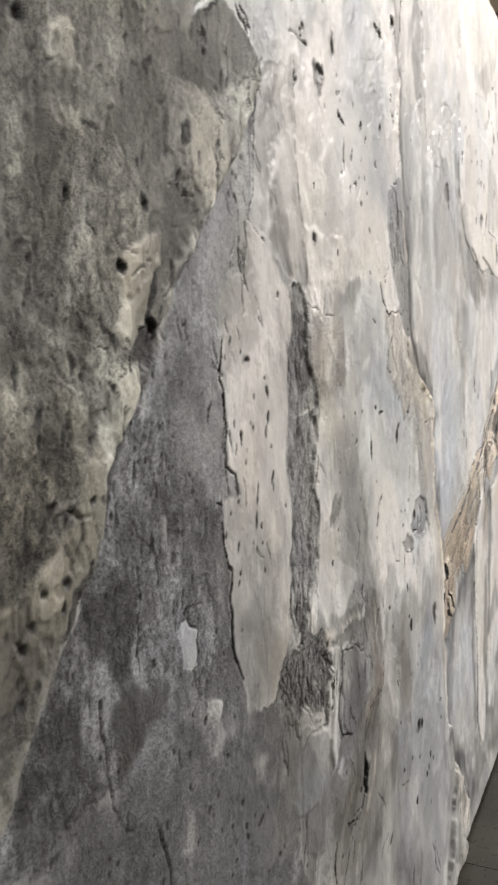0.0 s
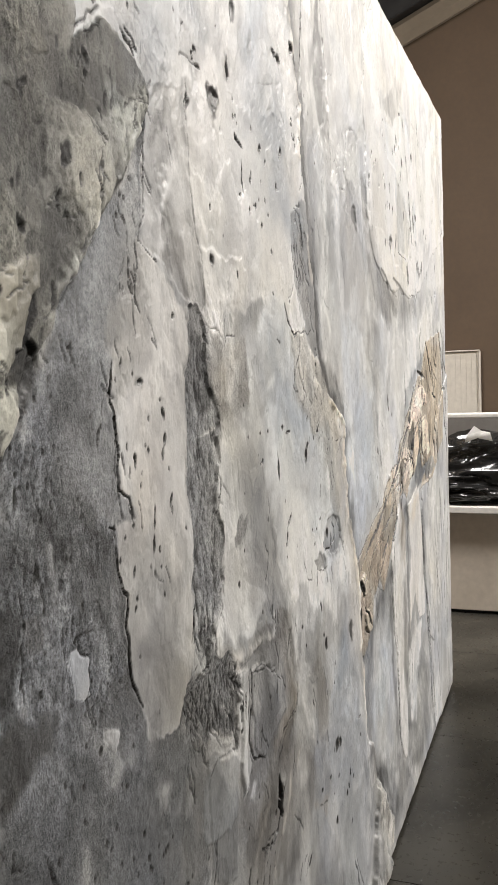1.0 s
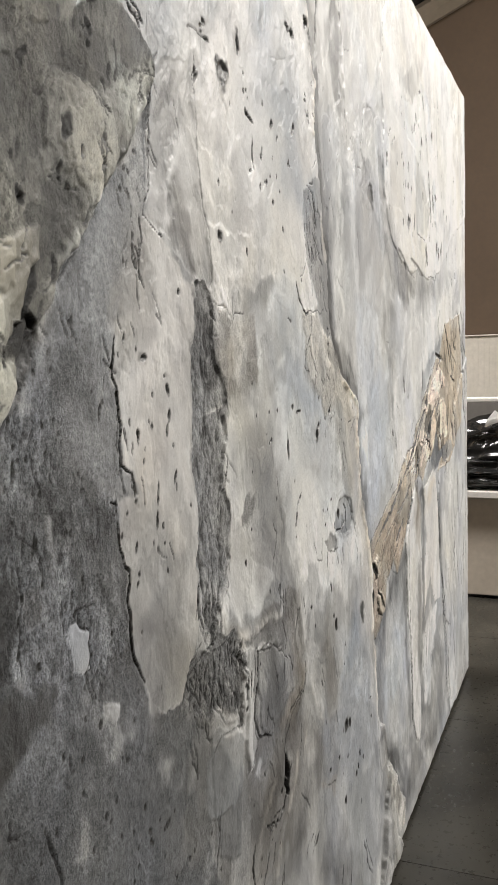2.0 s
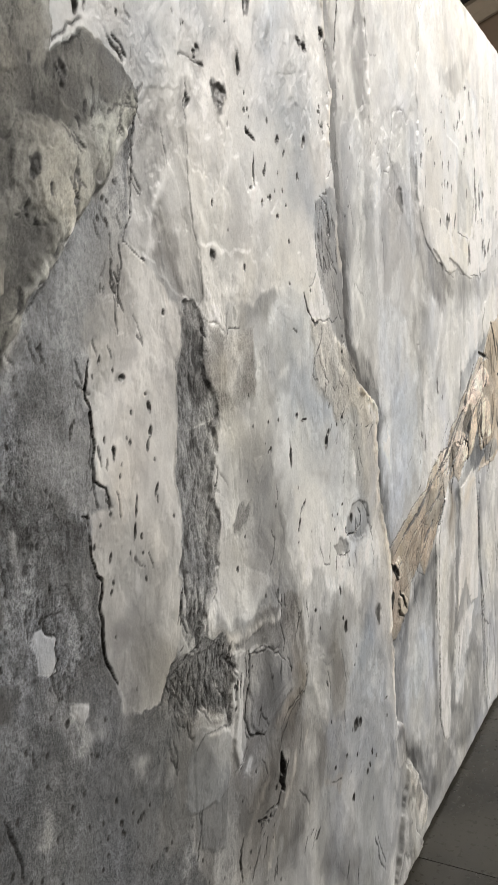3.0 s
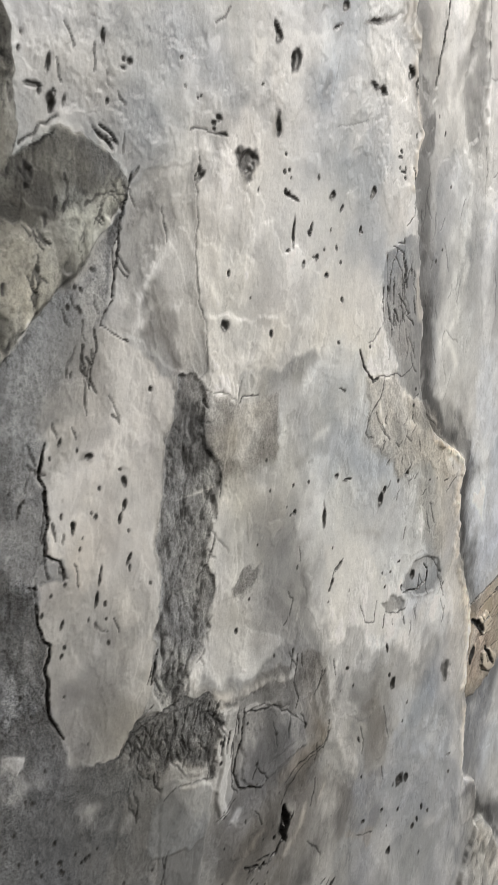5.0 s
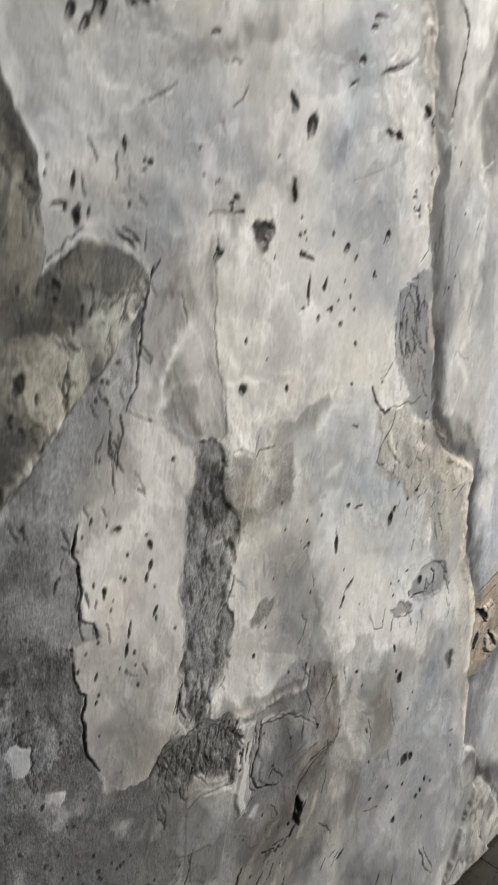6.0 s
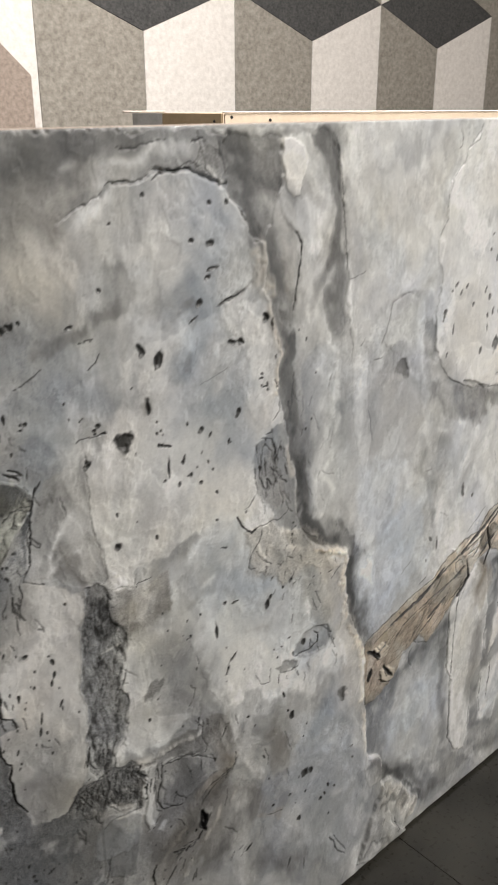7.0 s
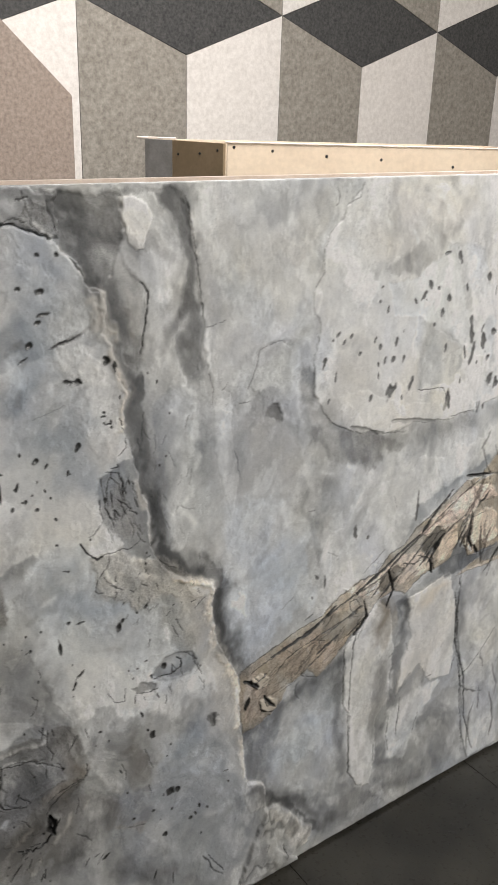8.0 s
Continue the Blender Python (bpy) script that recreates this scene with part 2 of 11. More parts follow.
def rear_partition():
    r = thing("rear_partition", "unfinished plasterboard partition with cream boards and dark screws", "partition")
    a, b, c, d = (1.235, 1.90), (1.30, 1.80), (1.357, 1.53), (2.45, 1.0)
    top = 1.474

    def board(name, p, q, inner, mat, label=""):
        (px, py), (qx, qy), t = p, q, 0.0125
        dx, dy = qx - px, qy - py
        ln = math.hypot(dx, dy)
        nx, ny = -dy / ln * t * inner, dx / ln * t * inner
        return part(name, prism([p, q, (qx + nx, qy + ny), (px + nx, py + ny)], 2, FLOOR, top, 0.001), mat, r, label)
    board("long_board", c, d, 1, BOARD)
    board("end_board", b, (c[0] - 0.002, c[1] + 0.006), -1, SHADED_BOARD, "plasterboard end, its shade in the brown colour")
    board("coated_board", a, (b[0] - 0.002, b[1] + 0.004), -1, GREY_COAT, "grey plastered end board")
    board("back_board", (a[0] + 0.02, a[1] + 0.02), (2.58, 1.42), -1, BOARD)
    board("far_board", (d[0] + 0.002, d[1] + 0.002), (2.582, 1.405), 1, BOARD)
    part("top_edge", prism([(c[0] - 0.004, c[1] - 0.002), (d[0], d[1] - 0.002), (d[0], d[1] + 0.014), (c[0] - 0.004, c[1] + 0.014)], 2, top + 0.001, top + 0.007, 0.002), EDGE, r, "torn white paper edge")
    part("top_edge", prism([(a[0] - 0.03, a[1] + 0.02), (b[0] + 0.01, b[1] + 0.004), (b[0] + 0.018, b[1] + 0.02), (a[0] - 0.022, a[1] + 0.036)], 2, top + 0.001, top + 0.008, 0.002), EDGE, r, "torn white paper edge")

    def screw(p, q, f, z, proud=0.0012):
        x, y = p[0] + (q[0] - p[0]) * f, p[1] + (q[1] - p[1]) * f
        dx, dy = q[0] - p[0], q[1] - p[1]
        ln = math.hypot(dx, dy)
        out = Vector((dy / ln, -dx / ln, 0))
        if out.y > 0.3:
            out = -out
        bm = bmesh.new()
        bmesh.ops.create_cone(bm, segments=12, radius1=0.0055, radius2=0.004, depth=0.002, cap_ends=True)
        ob = part("screw", bm, SCREW, r)
        ob.matrix_world = Matrix.Translation(Vector((x, y, z)) + out * proud) @ out.to_track_quat("Z", "Y").to_matrix().to_4x4()
    for f, z in ((0.02, 1.462), (0.135, 1.452), (0.30, 1.438), (0.47, 1.43), (0.70, 1.41), (0.9, 1.40)):
        screw(c, d, f, z)
    for f, z in ((0.12, 1.426), (0.54, 1.434), (0.87, 1.449)):
        screw(b, c, f, z, 0.0137)


rear_partition()

# ---- the decorated partition: relief and pigment of its plaster face ----
LEFT, RIGHT, TOP = -1.3, 1.462, 1.487


def spaced(*runs):
    """Grid lines: runs of (from, to, step)."""
    out = [np.linspace(a, b, max(2, int(round((b - a) / s))), endpoint=False) for a, b, s in runs]
    return np.concatenate(out + [[runs[-1][1]]]).astype(np.float32)


GX = spaced((LEFT, -0.62, 0.012), (-0.62, -0.36, 0.0015), (-0.36, 0.46, 0.0012), (0.46, 1.0, 0.002), (1.0, RIGHT, 0.0026))
GZ = spaced((FLOOR + 0.01, 0.25, 0.0028), (0.25, 1.2, 0.0014), (1.2, TOP, 0.002))
XX, ZZ = np.meshgrid(GX, GZ)
HEIGHT = np.zeros_like(XX)
PIGMENT = np.zeros(XX.shape + (3,), np.float32)
GRIT = np.zeros_like(XX)
LATE_A = np.zeros_like(XX)
LATE_C = np.zeros_like(PIGMENT)
SECTION = np.zeros(XX.shape, np.int16)
SECTION_NAMES = ["plaster_ground"]
TABLE = np.random.RandomState(5).rand(256, 256).astype(np.float32)


def lattice(x, z, shift):
    """Smooth value noise, 0 to 1."""
    x, z = x + 37.3 * shift + 100, z + 11.9 * shift + 100
    xi, zi = np.floor(x).astype(np.int32), np.floor(z).astype(np.int32)
    fx, fz = x - xi, z - zi
    fx, fz = fx * fx * (3 - 2 * fx), fz * fz * (3 - 2 * fz)
    a, b = xi & 255, (xi + 1) & 255
    c, d = zi & 255, (zi + 1) & 255
    return (TABLE[c, a] * (1 - fx) + TABLE[c, b] * fx) * (1 - fz) + (TABLE[d, a] * (1 - fx) + TABLE[d, b] * fx) * fz


def fbm(x, z, fx, fz, octaves, shift, gain=0.5):
    total, amp, norm = 0, 1.0, 0
    for k in range(octaves):
        total = total + amp * lattice(x * fx, z * fz, shift + 3 * k)
        norm += amp
        amp, fx, fz = amp * gain, fx * 2.03, fz * 2.03
    return total / norm


def smooth(a, b, v):
    t = np.clip((v - a) / (b - a), 0, 1)
    return t * t * (3 - 2 * t)


# slow bends that make every outline wander
BEND_X = fbm(XX, ZZ, 28, 22, 4, 1) - 0.5
BEND_Z = fbm(XX, ZZ, 28, 22, 4, 2) - 0.5
MOTTLE = fbm(XX, ZZ, 16, 9, 5, 3) - 0.5
STREAK = fbm(XX + 0.25 * ZZ, ZZ, 60, 11, 5, 4) - 0.5
ROUGH = fbm(XX, ZZ, 110, 80, 3, 5) - 0.5
SCRAPE = fbm(XX, ZZ, 40, 24, 4, 6) - 0.5
JAG_X = fbm(XX, ZZ, 130, 110, 2, 61, 0.5) - 0.5
JAG_Z = fbm(XX, ZZ, 130, 110, 2, 62, 0.5) - 0.5

# the two darkest pigments, and the rest by lightness, warmth and grit
RIM_DARK, INK = (0.032, 0.031, 0.029, 0.4), (0.006, 0.006, 0.0055, 0.3)


def shade(value, warm, grit):
    return (value * (1 + warm), value, value * (1 - 1.3 * warm), grit)


def window(points, margin):
    """The slice of the grid that a set of points can touch."""
    xs, zs = [p[0] for p in points], [p[1] for p in points]
    i0, i1 = np.searchsorted(GX, (min(xs) - margin, max(xs) + margin))
    j0, j1 = np.searchsorted(GZ, (min(zs) - margin, max(zs) + margin))
    return np.s_[j0:j1, i0:i1]


def to_segment(x, z, a, b):
    ax, az, bx, bz = *a, *b
    dx, dz = bx - ax, bz - az
    t = np.clip(((x - ax) * dx + (z - az) * dz) / (dx * dx + dz * dz + 1e-9), 0, 1)
    return np.hypot(x - ax - t * dx, z - az - t * dz), t


def lay(win, mask, tone):
    m = mask[..., None]
    PIGMENT[win] = PIGMENT[win] * (1 - m) + np.array(tone[:3], np.float32) * m
    GRIT[win] = GRIT[win] * (1 - mask) + tone[3] * mask


def ink(win, mask, tone):
    """Dark (or light) lines and holes, which go on after the washes."""
    m = mask[..., None]
    LATE_C[win] = LATE_C[win] * (1 - m) + np.array(tone[:3], np.float32) * m
    LATE_A[win] = np.maximum(LATE_A[win], mask)


def plate(points, tone, lift, soft, ragged, alpha, name=""):
    """A layer of plaster with a wandering outline: its pigment, and its height over what lies under it."""
    win = window(points, soft * 3 + ragged * 3)
    if XX[win].size == 0:
        return
    x, z = XX[win] + BEND_X[win] * ragged * 5 + JAG_X[win] * min(0.008, ragged * 2.6), ZZ[win] + BEND_Z[win] * ragged * 5 + SCRAPE[win] * ragged * 2 + JAG_Z[win] * min(0.008, ragged * 2.6)
    inside, dist = np.zeros(x.shape, bool), np.full(x.shape, 9.0, np.float32)
    for p, q in zip(points, points[1:] + points[:1]):
        d, _ = to_segment(x, z, p, q)
        dist = np.minimum(dist, d)
        if p[1] != q[1]:
            cross = (p[1] > z) != (q[1] > z)
            inside ^= cross & (x < p[0] + (z - p[1]) * (q[0] - p[0]) / (q[1] - p[1]))
    sd = np.where(inside, dist, -dist)
    # a wash feathers out, a layer of plaster ends more sharply; both are uneven inside
    stray = soft * 1.6 + (0.0 if lift else 0.007)
    broken = sd + (MOTTLE[win] * 1.2 + SCRAPE[win] + 0.5 * ROUGH[win]) * stray
    feather = soft * (0.5 + 4 * np.clip(MOTTLE[win] + 0.5 * BEND_X[win] + 0.08, 0, 0.5))
    lay(win, smooth(-feather, feather, broken) * alpha * np.clip(0.95 + 0.6 * SCRAPE[win] + 0.4 * STREAK[win], 0.6, 1.05), tone)
    if lift:
        HEIGHT[win] += lift * smooth(-0.0008, 0.0014 + soft * 0.25, sd)
    if lift >= 0.001:
        # a thin dark line at the foot of the edge, here and there
        rim = smooth(-0.0026, -0.0014, sd) * smooth(0.0006, -0.0006, sd) * smooth(0.0, 0.14, SCRAPE[win] + 0.6 * MOTTLE[win])
        ink(win, rim * 0.4, RIM_DARK)
    if name:
        if name not in SECTION_NAMES:
            SECTION_NAMES.append(name)
        SECTION[win][inside] = SECTION_NAMES.index(name)


def stroke(points, width, depth, tone, alpha, ragged):
    """A crack (or, with a negative depth, a ridge) along a line, thinning out at its ends."""
    win = window(points, width + ragged * 3)
    if XX[win].size == 0:
        return
    x, z = XX[win] + BEND_X[win] * ragged * 3 + JAG_X[win] * 0.0045, ZZ[win] + BEND_Z[win] * ragged * 4 + JAG_Z[win] * 0.0045
    best, along = np.full(x.shape, 9.0, np.float32), np.zeros(x.shape, np.float32)
    k = len(points) - 1
    for i, (p, q) in enumerate(zip(points, points[1:])):
        d, t = to_segment(x, z, p, q)
        along = np.where(d < best, (i + t) / k, along)
        best = np.minimum(best, d)
    w = 0.5 * width * (0.35 + 0.65 * np.sqrt(np.clip(4 * along * (1 - along), 0, 1))) * (0.55 + 0.95 * np.clip(SCRAPE[win] + 0.35 + 0.3 * JAG_Z[win], 0, 1))
    w = np.maximum(w, min(0.0011, 0.5 * width))
    m = smooth(1.0, 0.6, best / w)
    ink(win, m * alpha, tone)
    HEIGHT[win] -= depth * smooth(0.7, 0.2, best / w)


def brush(points, width, tone, alpha, lift):
    """A dab of thin plaster or paint drawn along a line: full in the middle, dry and broken at its edges."""
    win = window(points, width * 2)
    if XX[win].size == 0:
        return
    x, z = XX[win] + BEND_X[win] * width * 2.6 + ROUGH[win] * width, ZZ[win] + BEND_Z[win] * width * 2.6
    best = np.full(x.shape, 9.0, np.float32)
    for p, q in zip(points, points[1:]):
        best = np.minimum(best, to_segment(x, z, p, q)[0])
    m = np.exp(-(best / (0.6 * width)) ** 2) * np.clip(0.58 + 1.5 * (ROUGH[win] + SCRAPE[win]) + 1.2 * STREAK[win] + 0.6 * JAG_X[win], 0, 1)
    lay(win, m * alpha, tone)
    HEIGHT[win] += lift * m


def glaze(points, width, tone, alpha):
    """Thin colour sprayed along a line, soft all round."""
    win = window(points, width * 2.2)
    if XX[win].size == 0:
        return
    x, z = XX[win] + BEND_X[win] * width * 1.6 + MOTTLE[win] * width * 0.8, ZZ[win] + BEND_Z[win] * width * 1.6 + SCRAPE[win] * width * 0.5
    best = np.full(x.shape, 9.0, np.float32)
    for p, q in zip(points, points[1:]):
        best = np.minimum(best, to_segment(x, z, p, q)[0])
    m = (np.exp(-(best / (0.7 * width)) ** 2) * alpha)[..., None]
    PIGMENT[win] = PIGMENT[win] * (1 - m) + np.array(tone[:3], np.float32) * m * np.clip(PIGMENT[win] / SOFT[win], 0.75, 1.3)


def splits(x, z, count, length, width, lean, seed, alpha=0.9):
    """Short ragged cracks strewn over a stretch of the face, most of them along one lean."""
    rng = random.Random(seed)
    for _ in range(count):
        a, ln = math.radians(lean + rng.gauss(0, 14)), length * rng.uniform(0.35, 1.2)
        px, pz, pts = rng.uniform(*x), rng.uniform(*z), []
        for _ in range(4):
            pts.append((px, pz))
            a += rng.gauss(0, 0.3)
            px, pz = px + math.sin(a) * ln / 3, pz - math.cos(a) * ln / 3
        stroke(pts, width * rng.uniform(0.5, 1.3), 0.0012, INK, alpha * rng.uniform(0.55, 1), 0.003)


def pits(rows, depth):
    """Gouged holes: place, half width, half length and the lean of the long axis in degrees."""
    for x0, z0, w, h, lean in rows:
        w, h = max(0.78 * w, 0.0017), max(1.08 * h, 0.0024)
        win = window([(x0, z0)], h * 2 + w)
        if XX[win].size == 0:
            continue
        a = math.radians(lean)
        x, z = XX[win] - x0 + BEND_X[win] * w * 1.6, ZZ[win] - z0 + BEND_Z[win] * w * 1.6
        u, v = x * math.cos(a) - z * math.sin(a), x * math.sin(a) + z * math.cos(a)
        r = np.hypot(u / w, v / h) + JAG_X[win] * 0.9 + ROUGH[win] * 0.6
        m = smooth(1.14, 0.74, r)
        # dark colour in each hole stands in for the shade inside it
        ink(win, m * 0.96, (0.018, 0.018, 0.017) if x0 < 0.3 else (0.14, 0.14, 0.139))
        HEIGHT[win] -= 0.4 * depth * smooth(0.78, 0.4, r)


PIGMENT[:] = 0.38
GRIT[:] = 0.1
# ground of the far half
plate([(0.006, 1.487), (0.955, 1.496), (1.5, 1.52), (1.5, -0.06), (0.599, 0.056), (0.423, -0.018), (0.375, 0.558), (0.295, 0.799), (0.173, 1.016), (0.129, 1.231), (0.065, 1.387)], shade(0.601, 0, 0.1), 0, 0.003, 0.003, 0.9, "grey_stone_plate")
plate([(0.272, 1.481), (0.535, 1.491), (0.555, 1.474), (0.563, 1.456), (0.548, 1.41), (0.532, 1.373), (0.531, 1.335), (0.513, 1.298), (0.524, 1.237), (0.45, 1.226), (0.396, 1.218), (0.381, 1.166), (0.335, 1.153), (0.303, 1.187), (0.292, 1.246), (0.286, 1.337), (0.276, 1.406)], shade(0.672, 0, 0.1), 0.0004, 0.004, 0.003, 0.9)
plate([(0.436, 1.477), (0.535, 1.491), (0.556, 1.456), (0.525, 1.383), (0.467, 1.349), (0.407, 1.381)], shade(0.556, 0.03, 0.1), 0, 0.02, 0.006, 0.5)
plate([(0.293, 1.388), (0.351, 1.406), (0.418, 1.38), (0.47, 1.302), (0.413, 1.25), (0.333, 1.255), (0.296, 1.282)], shade(0.648, 0.02, 0.1), 0, 0.02, 0.006, 0.45)
plate([(0.338, 1.479), (0.402, 1.479), (0.505, 1.486), (0.52, 1.448), (0.405, 1.417), (0.35, 1.428)], shade(0.354, -0.02, 0.1), 0, 0.02, 0.006, 0.4)
plate([(0.33, 1.154), (0.313, 1.127), (0.32, 1.045), (0.334, 0.967), (0.359, 0.906), (0.369, 0.97), (0.351, 1.08), (0.345, 1.142)], shade(0.672, 0, 0.1), 0.0006, 0.004, 0.003, 0.75)
plate([(0.365, 1.118), (0.535, 1.089), (0.627, 0.98), (0.756, 0.916), (0.668, 0.874), (0.554, 0.83), (0.441, 0.907), (0.374, 1.012)], shade(0.578, 0, 0.1), 0, 0.02, 0.006, 0.7)
plate([(0.511, 1.055), (0.684, 1.004), (0.781, 0.973), (0.677, 0.934), (0.601, 0.951), (0.542, 0.998)], shade(0.269, 0.01, 0.2), 0, 0.014, 0.008, 0.75)
plate([(0.389, 0.943), (0.519, 0.934), (0.594, 0.868), (0.571, 0.8), (0.474, 0.779), (0.392, 0.851)], shade(0.369, -0.01, 0.1), 0, 0.03, 0.008, 0.6)
plate([(0.328, 0.936), (0.44, 0.93), (0.556, 0.804), (0.566, 0.673), (0.455, 0.606), (0.388, 0.573), (0.347, 0.66), (0.324, 0.824)], shade(0.723, -0.03, 0.1), 0, 0.02, 0.005, 0.85)
plate([(0.368, 0.811), (0.471, 0.828), (0.531, 0.762), (0.479, 0.689), (0.399, 0.653)], shade(0.601, -0.04, 0.1), 0, 0.02, 0.005, 0.5)
# white plate with its pits
plate([(0.616, 1.496), (0.614, 1.468), (0.583, 1.441), (0.563, 1.411), (0.539, 1.392), (0.533, 1.364), (0.539, 1.334), (0.521, 1.309), (0.516, 1.278), (0.537, 1.238), (0.527, 1.196), (0.525, 1.154), (0.533, 1.111), (0.557, 1.065), (0.594, 1.036), (0.653, 1.013), (0.73, 1.001), (0.808, 1.008), (0.91, 0.996), (0.997, 1.005), (1.054, 1.018), (1.09, 1.04), (1.25, 1.12), (1.5, 1.2), (1.5, 1.52)], shade(0.79, 0.012, 0.1), 0.0016, 0.003, 0.003, 0.95, "white_pitted_plate")
plate([(0.581, 1.439), (0.727, 1.492), (1.587, 1.508), (1.566, 1.053), (0.971, 1.007), (0.724, 1.027), (0.534, 1.047), (0.476, 1.236)], shade(0.79, 0.02, 0.1), 0, 0.01, 0.003, 0.6)
plate([(0.63, 1.491), (0.768, 1.491), (0.925, 1.466), (0.846, 1.375), (0.732, 1.33), (0.644, 1.366), (0.624, 1.426)], shade(0.624, 0.035, 0.1), 0, 0.02, 0.006, 0.6)
# shadow line on the inner plate's upper edge, painted grey
plate([(0.692, 1.312), (0.765, 1.308), (0.799, 1.333), (0.848, 1.364), (0.867, 1.395), (0.826, 1.402), (0.758, 1.359), (0.689, 1.333), (0.663, 1.315)], shade(0.338, 0.015, 0.1), 0, 0.01, 0.005, 0.6)
plate([(0.694, 1.297), (0.766, 1.304), (0.807, 1.33), (0.857, 1.361), (0.949, 1.347), (1.012, 1.204), (1.014, 1.107), (0.937, 1.141), (0.881, 1.172), (0.792, 1.228), (0.716, 1.236)], shade(0.79, -0.015, 0.1), -0.0008, 0.003, 0.003, 0.9)
plate([(0.784, 1.229), (0.879, 1.184), (0.913, 1.156), (0.917, 1.108), (0.89, 1.064), (0.847, 1.077), (0.798, 1.079), (0.793, 1.138), (0.775, 1.185)], shade(0.515, -0.02, 0.1), -0.0006, 0.006, 0.005, 0.75)
plate([(0.85, 1.353), (0.88, 1.362), (0.919, 1.283), (0.941, 1.212), (0.912, 1.232), (0.882, 1.308)], shade(0.556, 0, 0.1), 0, 0.004, 0.003, 0.6)
plate([(0.532, 1.121), (0.582, 1.167), (0.67, 1.133), (0.722, 1.068), (0.666, 1.031), (0.594, 1.039), (0.557, 1.068)], shade(0.624, 0.02, 0.1), 0, 0.012, 0.003, 0.6)
plate([(0.588, 1.102), (0.659, 1.101), (0.738, 1.059), (0.836, 1.042), (0.937, 1.044), (0.977, 1.018), (0.892, 1.004), (0.808, 1.011), (0.73, 1.004), (0.653, 1.015), (0.608, 1.034)], shade(0.79, 0.02, 0.1), 0.0006, 0.004, 0.003, 0.7)
plate([(0.498, 1.164), (0.515, 1.166), (0.525, 1.154), (0.53, 1.122), (0.539, 1.092), (0.505, 1.098), (0.497, 1.127)], shade(0.282, 0, 0.1), -0.0008, 0.006, 0.004, 0.75)
plate([(0.398, 1.183), (0.405, 1.212), (0.446, 1.224), (0.469, 1.212), (0.493, 1.221), (0.512, 1.218), (0.516, 1.171), (0.497, 1.167), (0.494, 1.117), (0.456, 1.102), (0.4, 1.133), (0.382, 1.146)], shade(0.624, 0, 0.1), 0.0008, 0.004, 0.004, 0.8)
plate([(0.425, 1.106), (0.444, 1.109), (0.461, 1.086), (0.458, 1.072), (0.433, 1.08), (0.42, 1.093)], shade(0.211, 0.01, 0.1), -0.0016, 0.003, 0.003, 0.85)
brush([(0.464, 1.085), (0.483, 1.074), (0.497, 1.061)], 0.009, shade(0.79, 0, 0.05), 0.8, 0.0003)
brush([(0.676, 1.012), (0.73, 1)], 0.009, shade(0.79, 0, 0.05), 0.8, 0.0003)
brush([(0.478, 1.167), (0.502, 1.179)], 0.009, shade(0.79, 0, 0.05), 0.8, 0.0003)
brush([(0.824, 1.008), (0.909, 1.005)], 0.009, shade(0.79, 0, 0.05), 0.8, 0.0003)
brush([(0.482, 1.291), (0.502, 1.279)], 0.009, shade(0.79, 0, 0.05), 0.8, 0.0003)
brush([(0.496, 1.275), (0.516, 1.258)], 0.009, shade(0.79, 0, 0.05), 0.8, 0.0003)
brush([(0.679, 1.414), (0.693, 1.411)], 0.009, shade(0.79, 0, 0.05), 0.8, 0.0003)
brush([(0.746, 1.39), (0.758, 1.374)], 0.009, shade(0.79, 0, 0.05), 0.8, 0.0003)
stroke([(0.56, 1.411), (0.543, 1.396), (0.533, 1.364), (0.539, 1.334), (0.521, 1.309)], 0.0022, 0.0006, INK, 0.55, 0.0015)
stroke([(0.382, 1.146), (0.398, 1.183), (0.405, 1.212), (0.446, 1.224), (0.469, 1.212)], 0.0022, 0.0006, INK, 0.55, 0.0015)
stroke([(0.557, 1.068), (0.594, 1.036), (0.653, 1.013)], 0.0022, 0.0006, INK, 0.55, 0.0015)
stroke([(0.653, 1.013), (0.691, 1.01), (0.73, 0.999), (0.778, 0.994)], 0.0022, 0.0006, INK, 0.55, 0.0015)
stroke([(0.555, 1.474), (0.564, 1.456), (0.555, 1.442)], 0.0022, 0.0006, INK, 0.55, 0.0015)
stroke([(0.612, 1.473), (0.607, 1.454), (0.583, 1.444)], 0.0022, 0.0006, INK, 0.55, 0.0015)
stroke([(0.831, 1.073), (0.873, 1.069), (0.888, 1.046), (0.88, 1.022)], 0.0025, 0.0012, INK, 0.9, 0.0015)
stroke([(0.798, 1.075), (0.831, 1.073)], 0.0025, 0.0012, INK, 0.9, 0.0015)
stroke([(0.985, 1.023), (0.99, 0.999)], 0.0025, 0.0012, INK, 0.9, 0.0015)
stroke([(0.909, 1.002), (0.979, 1.005)], 0.0025, 0.0012, INK, 0.9, 0.0015)
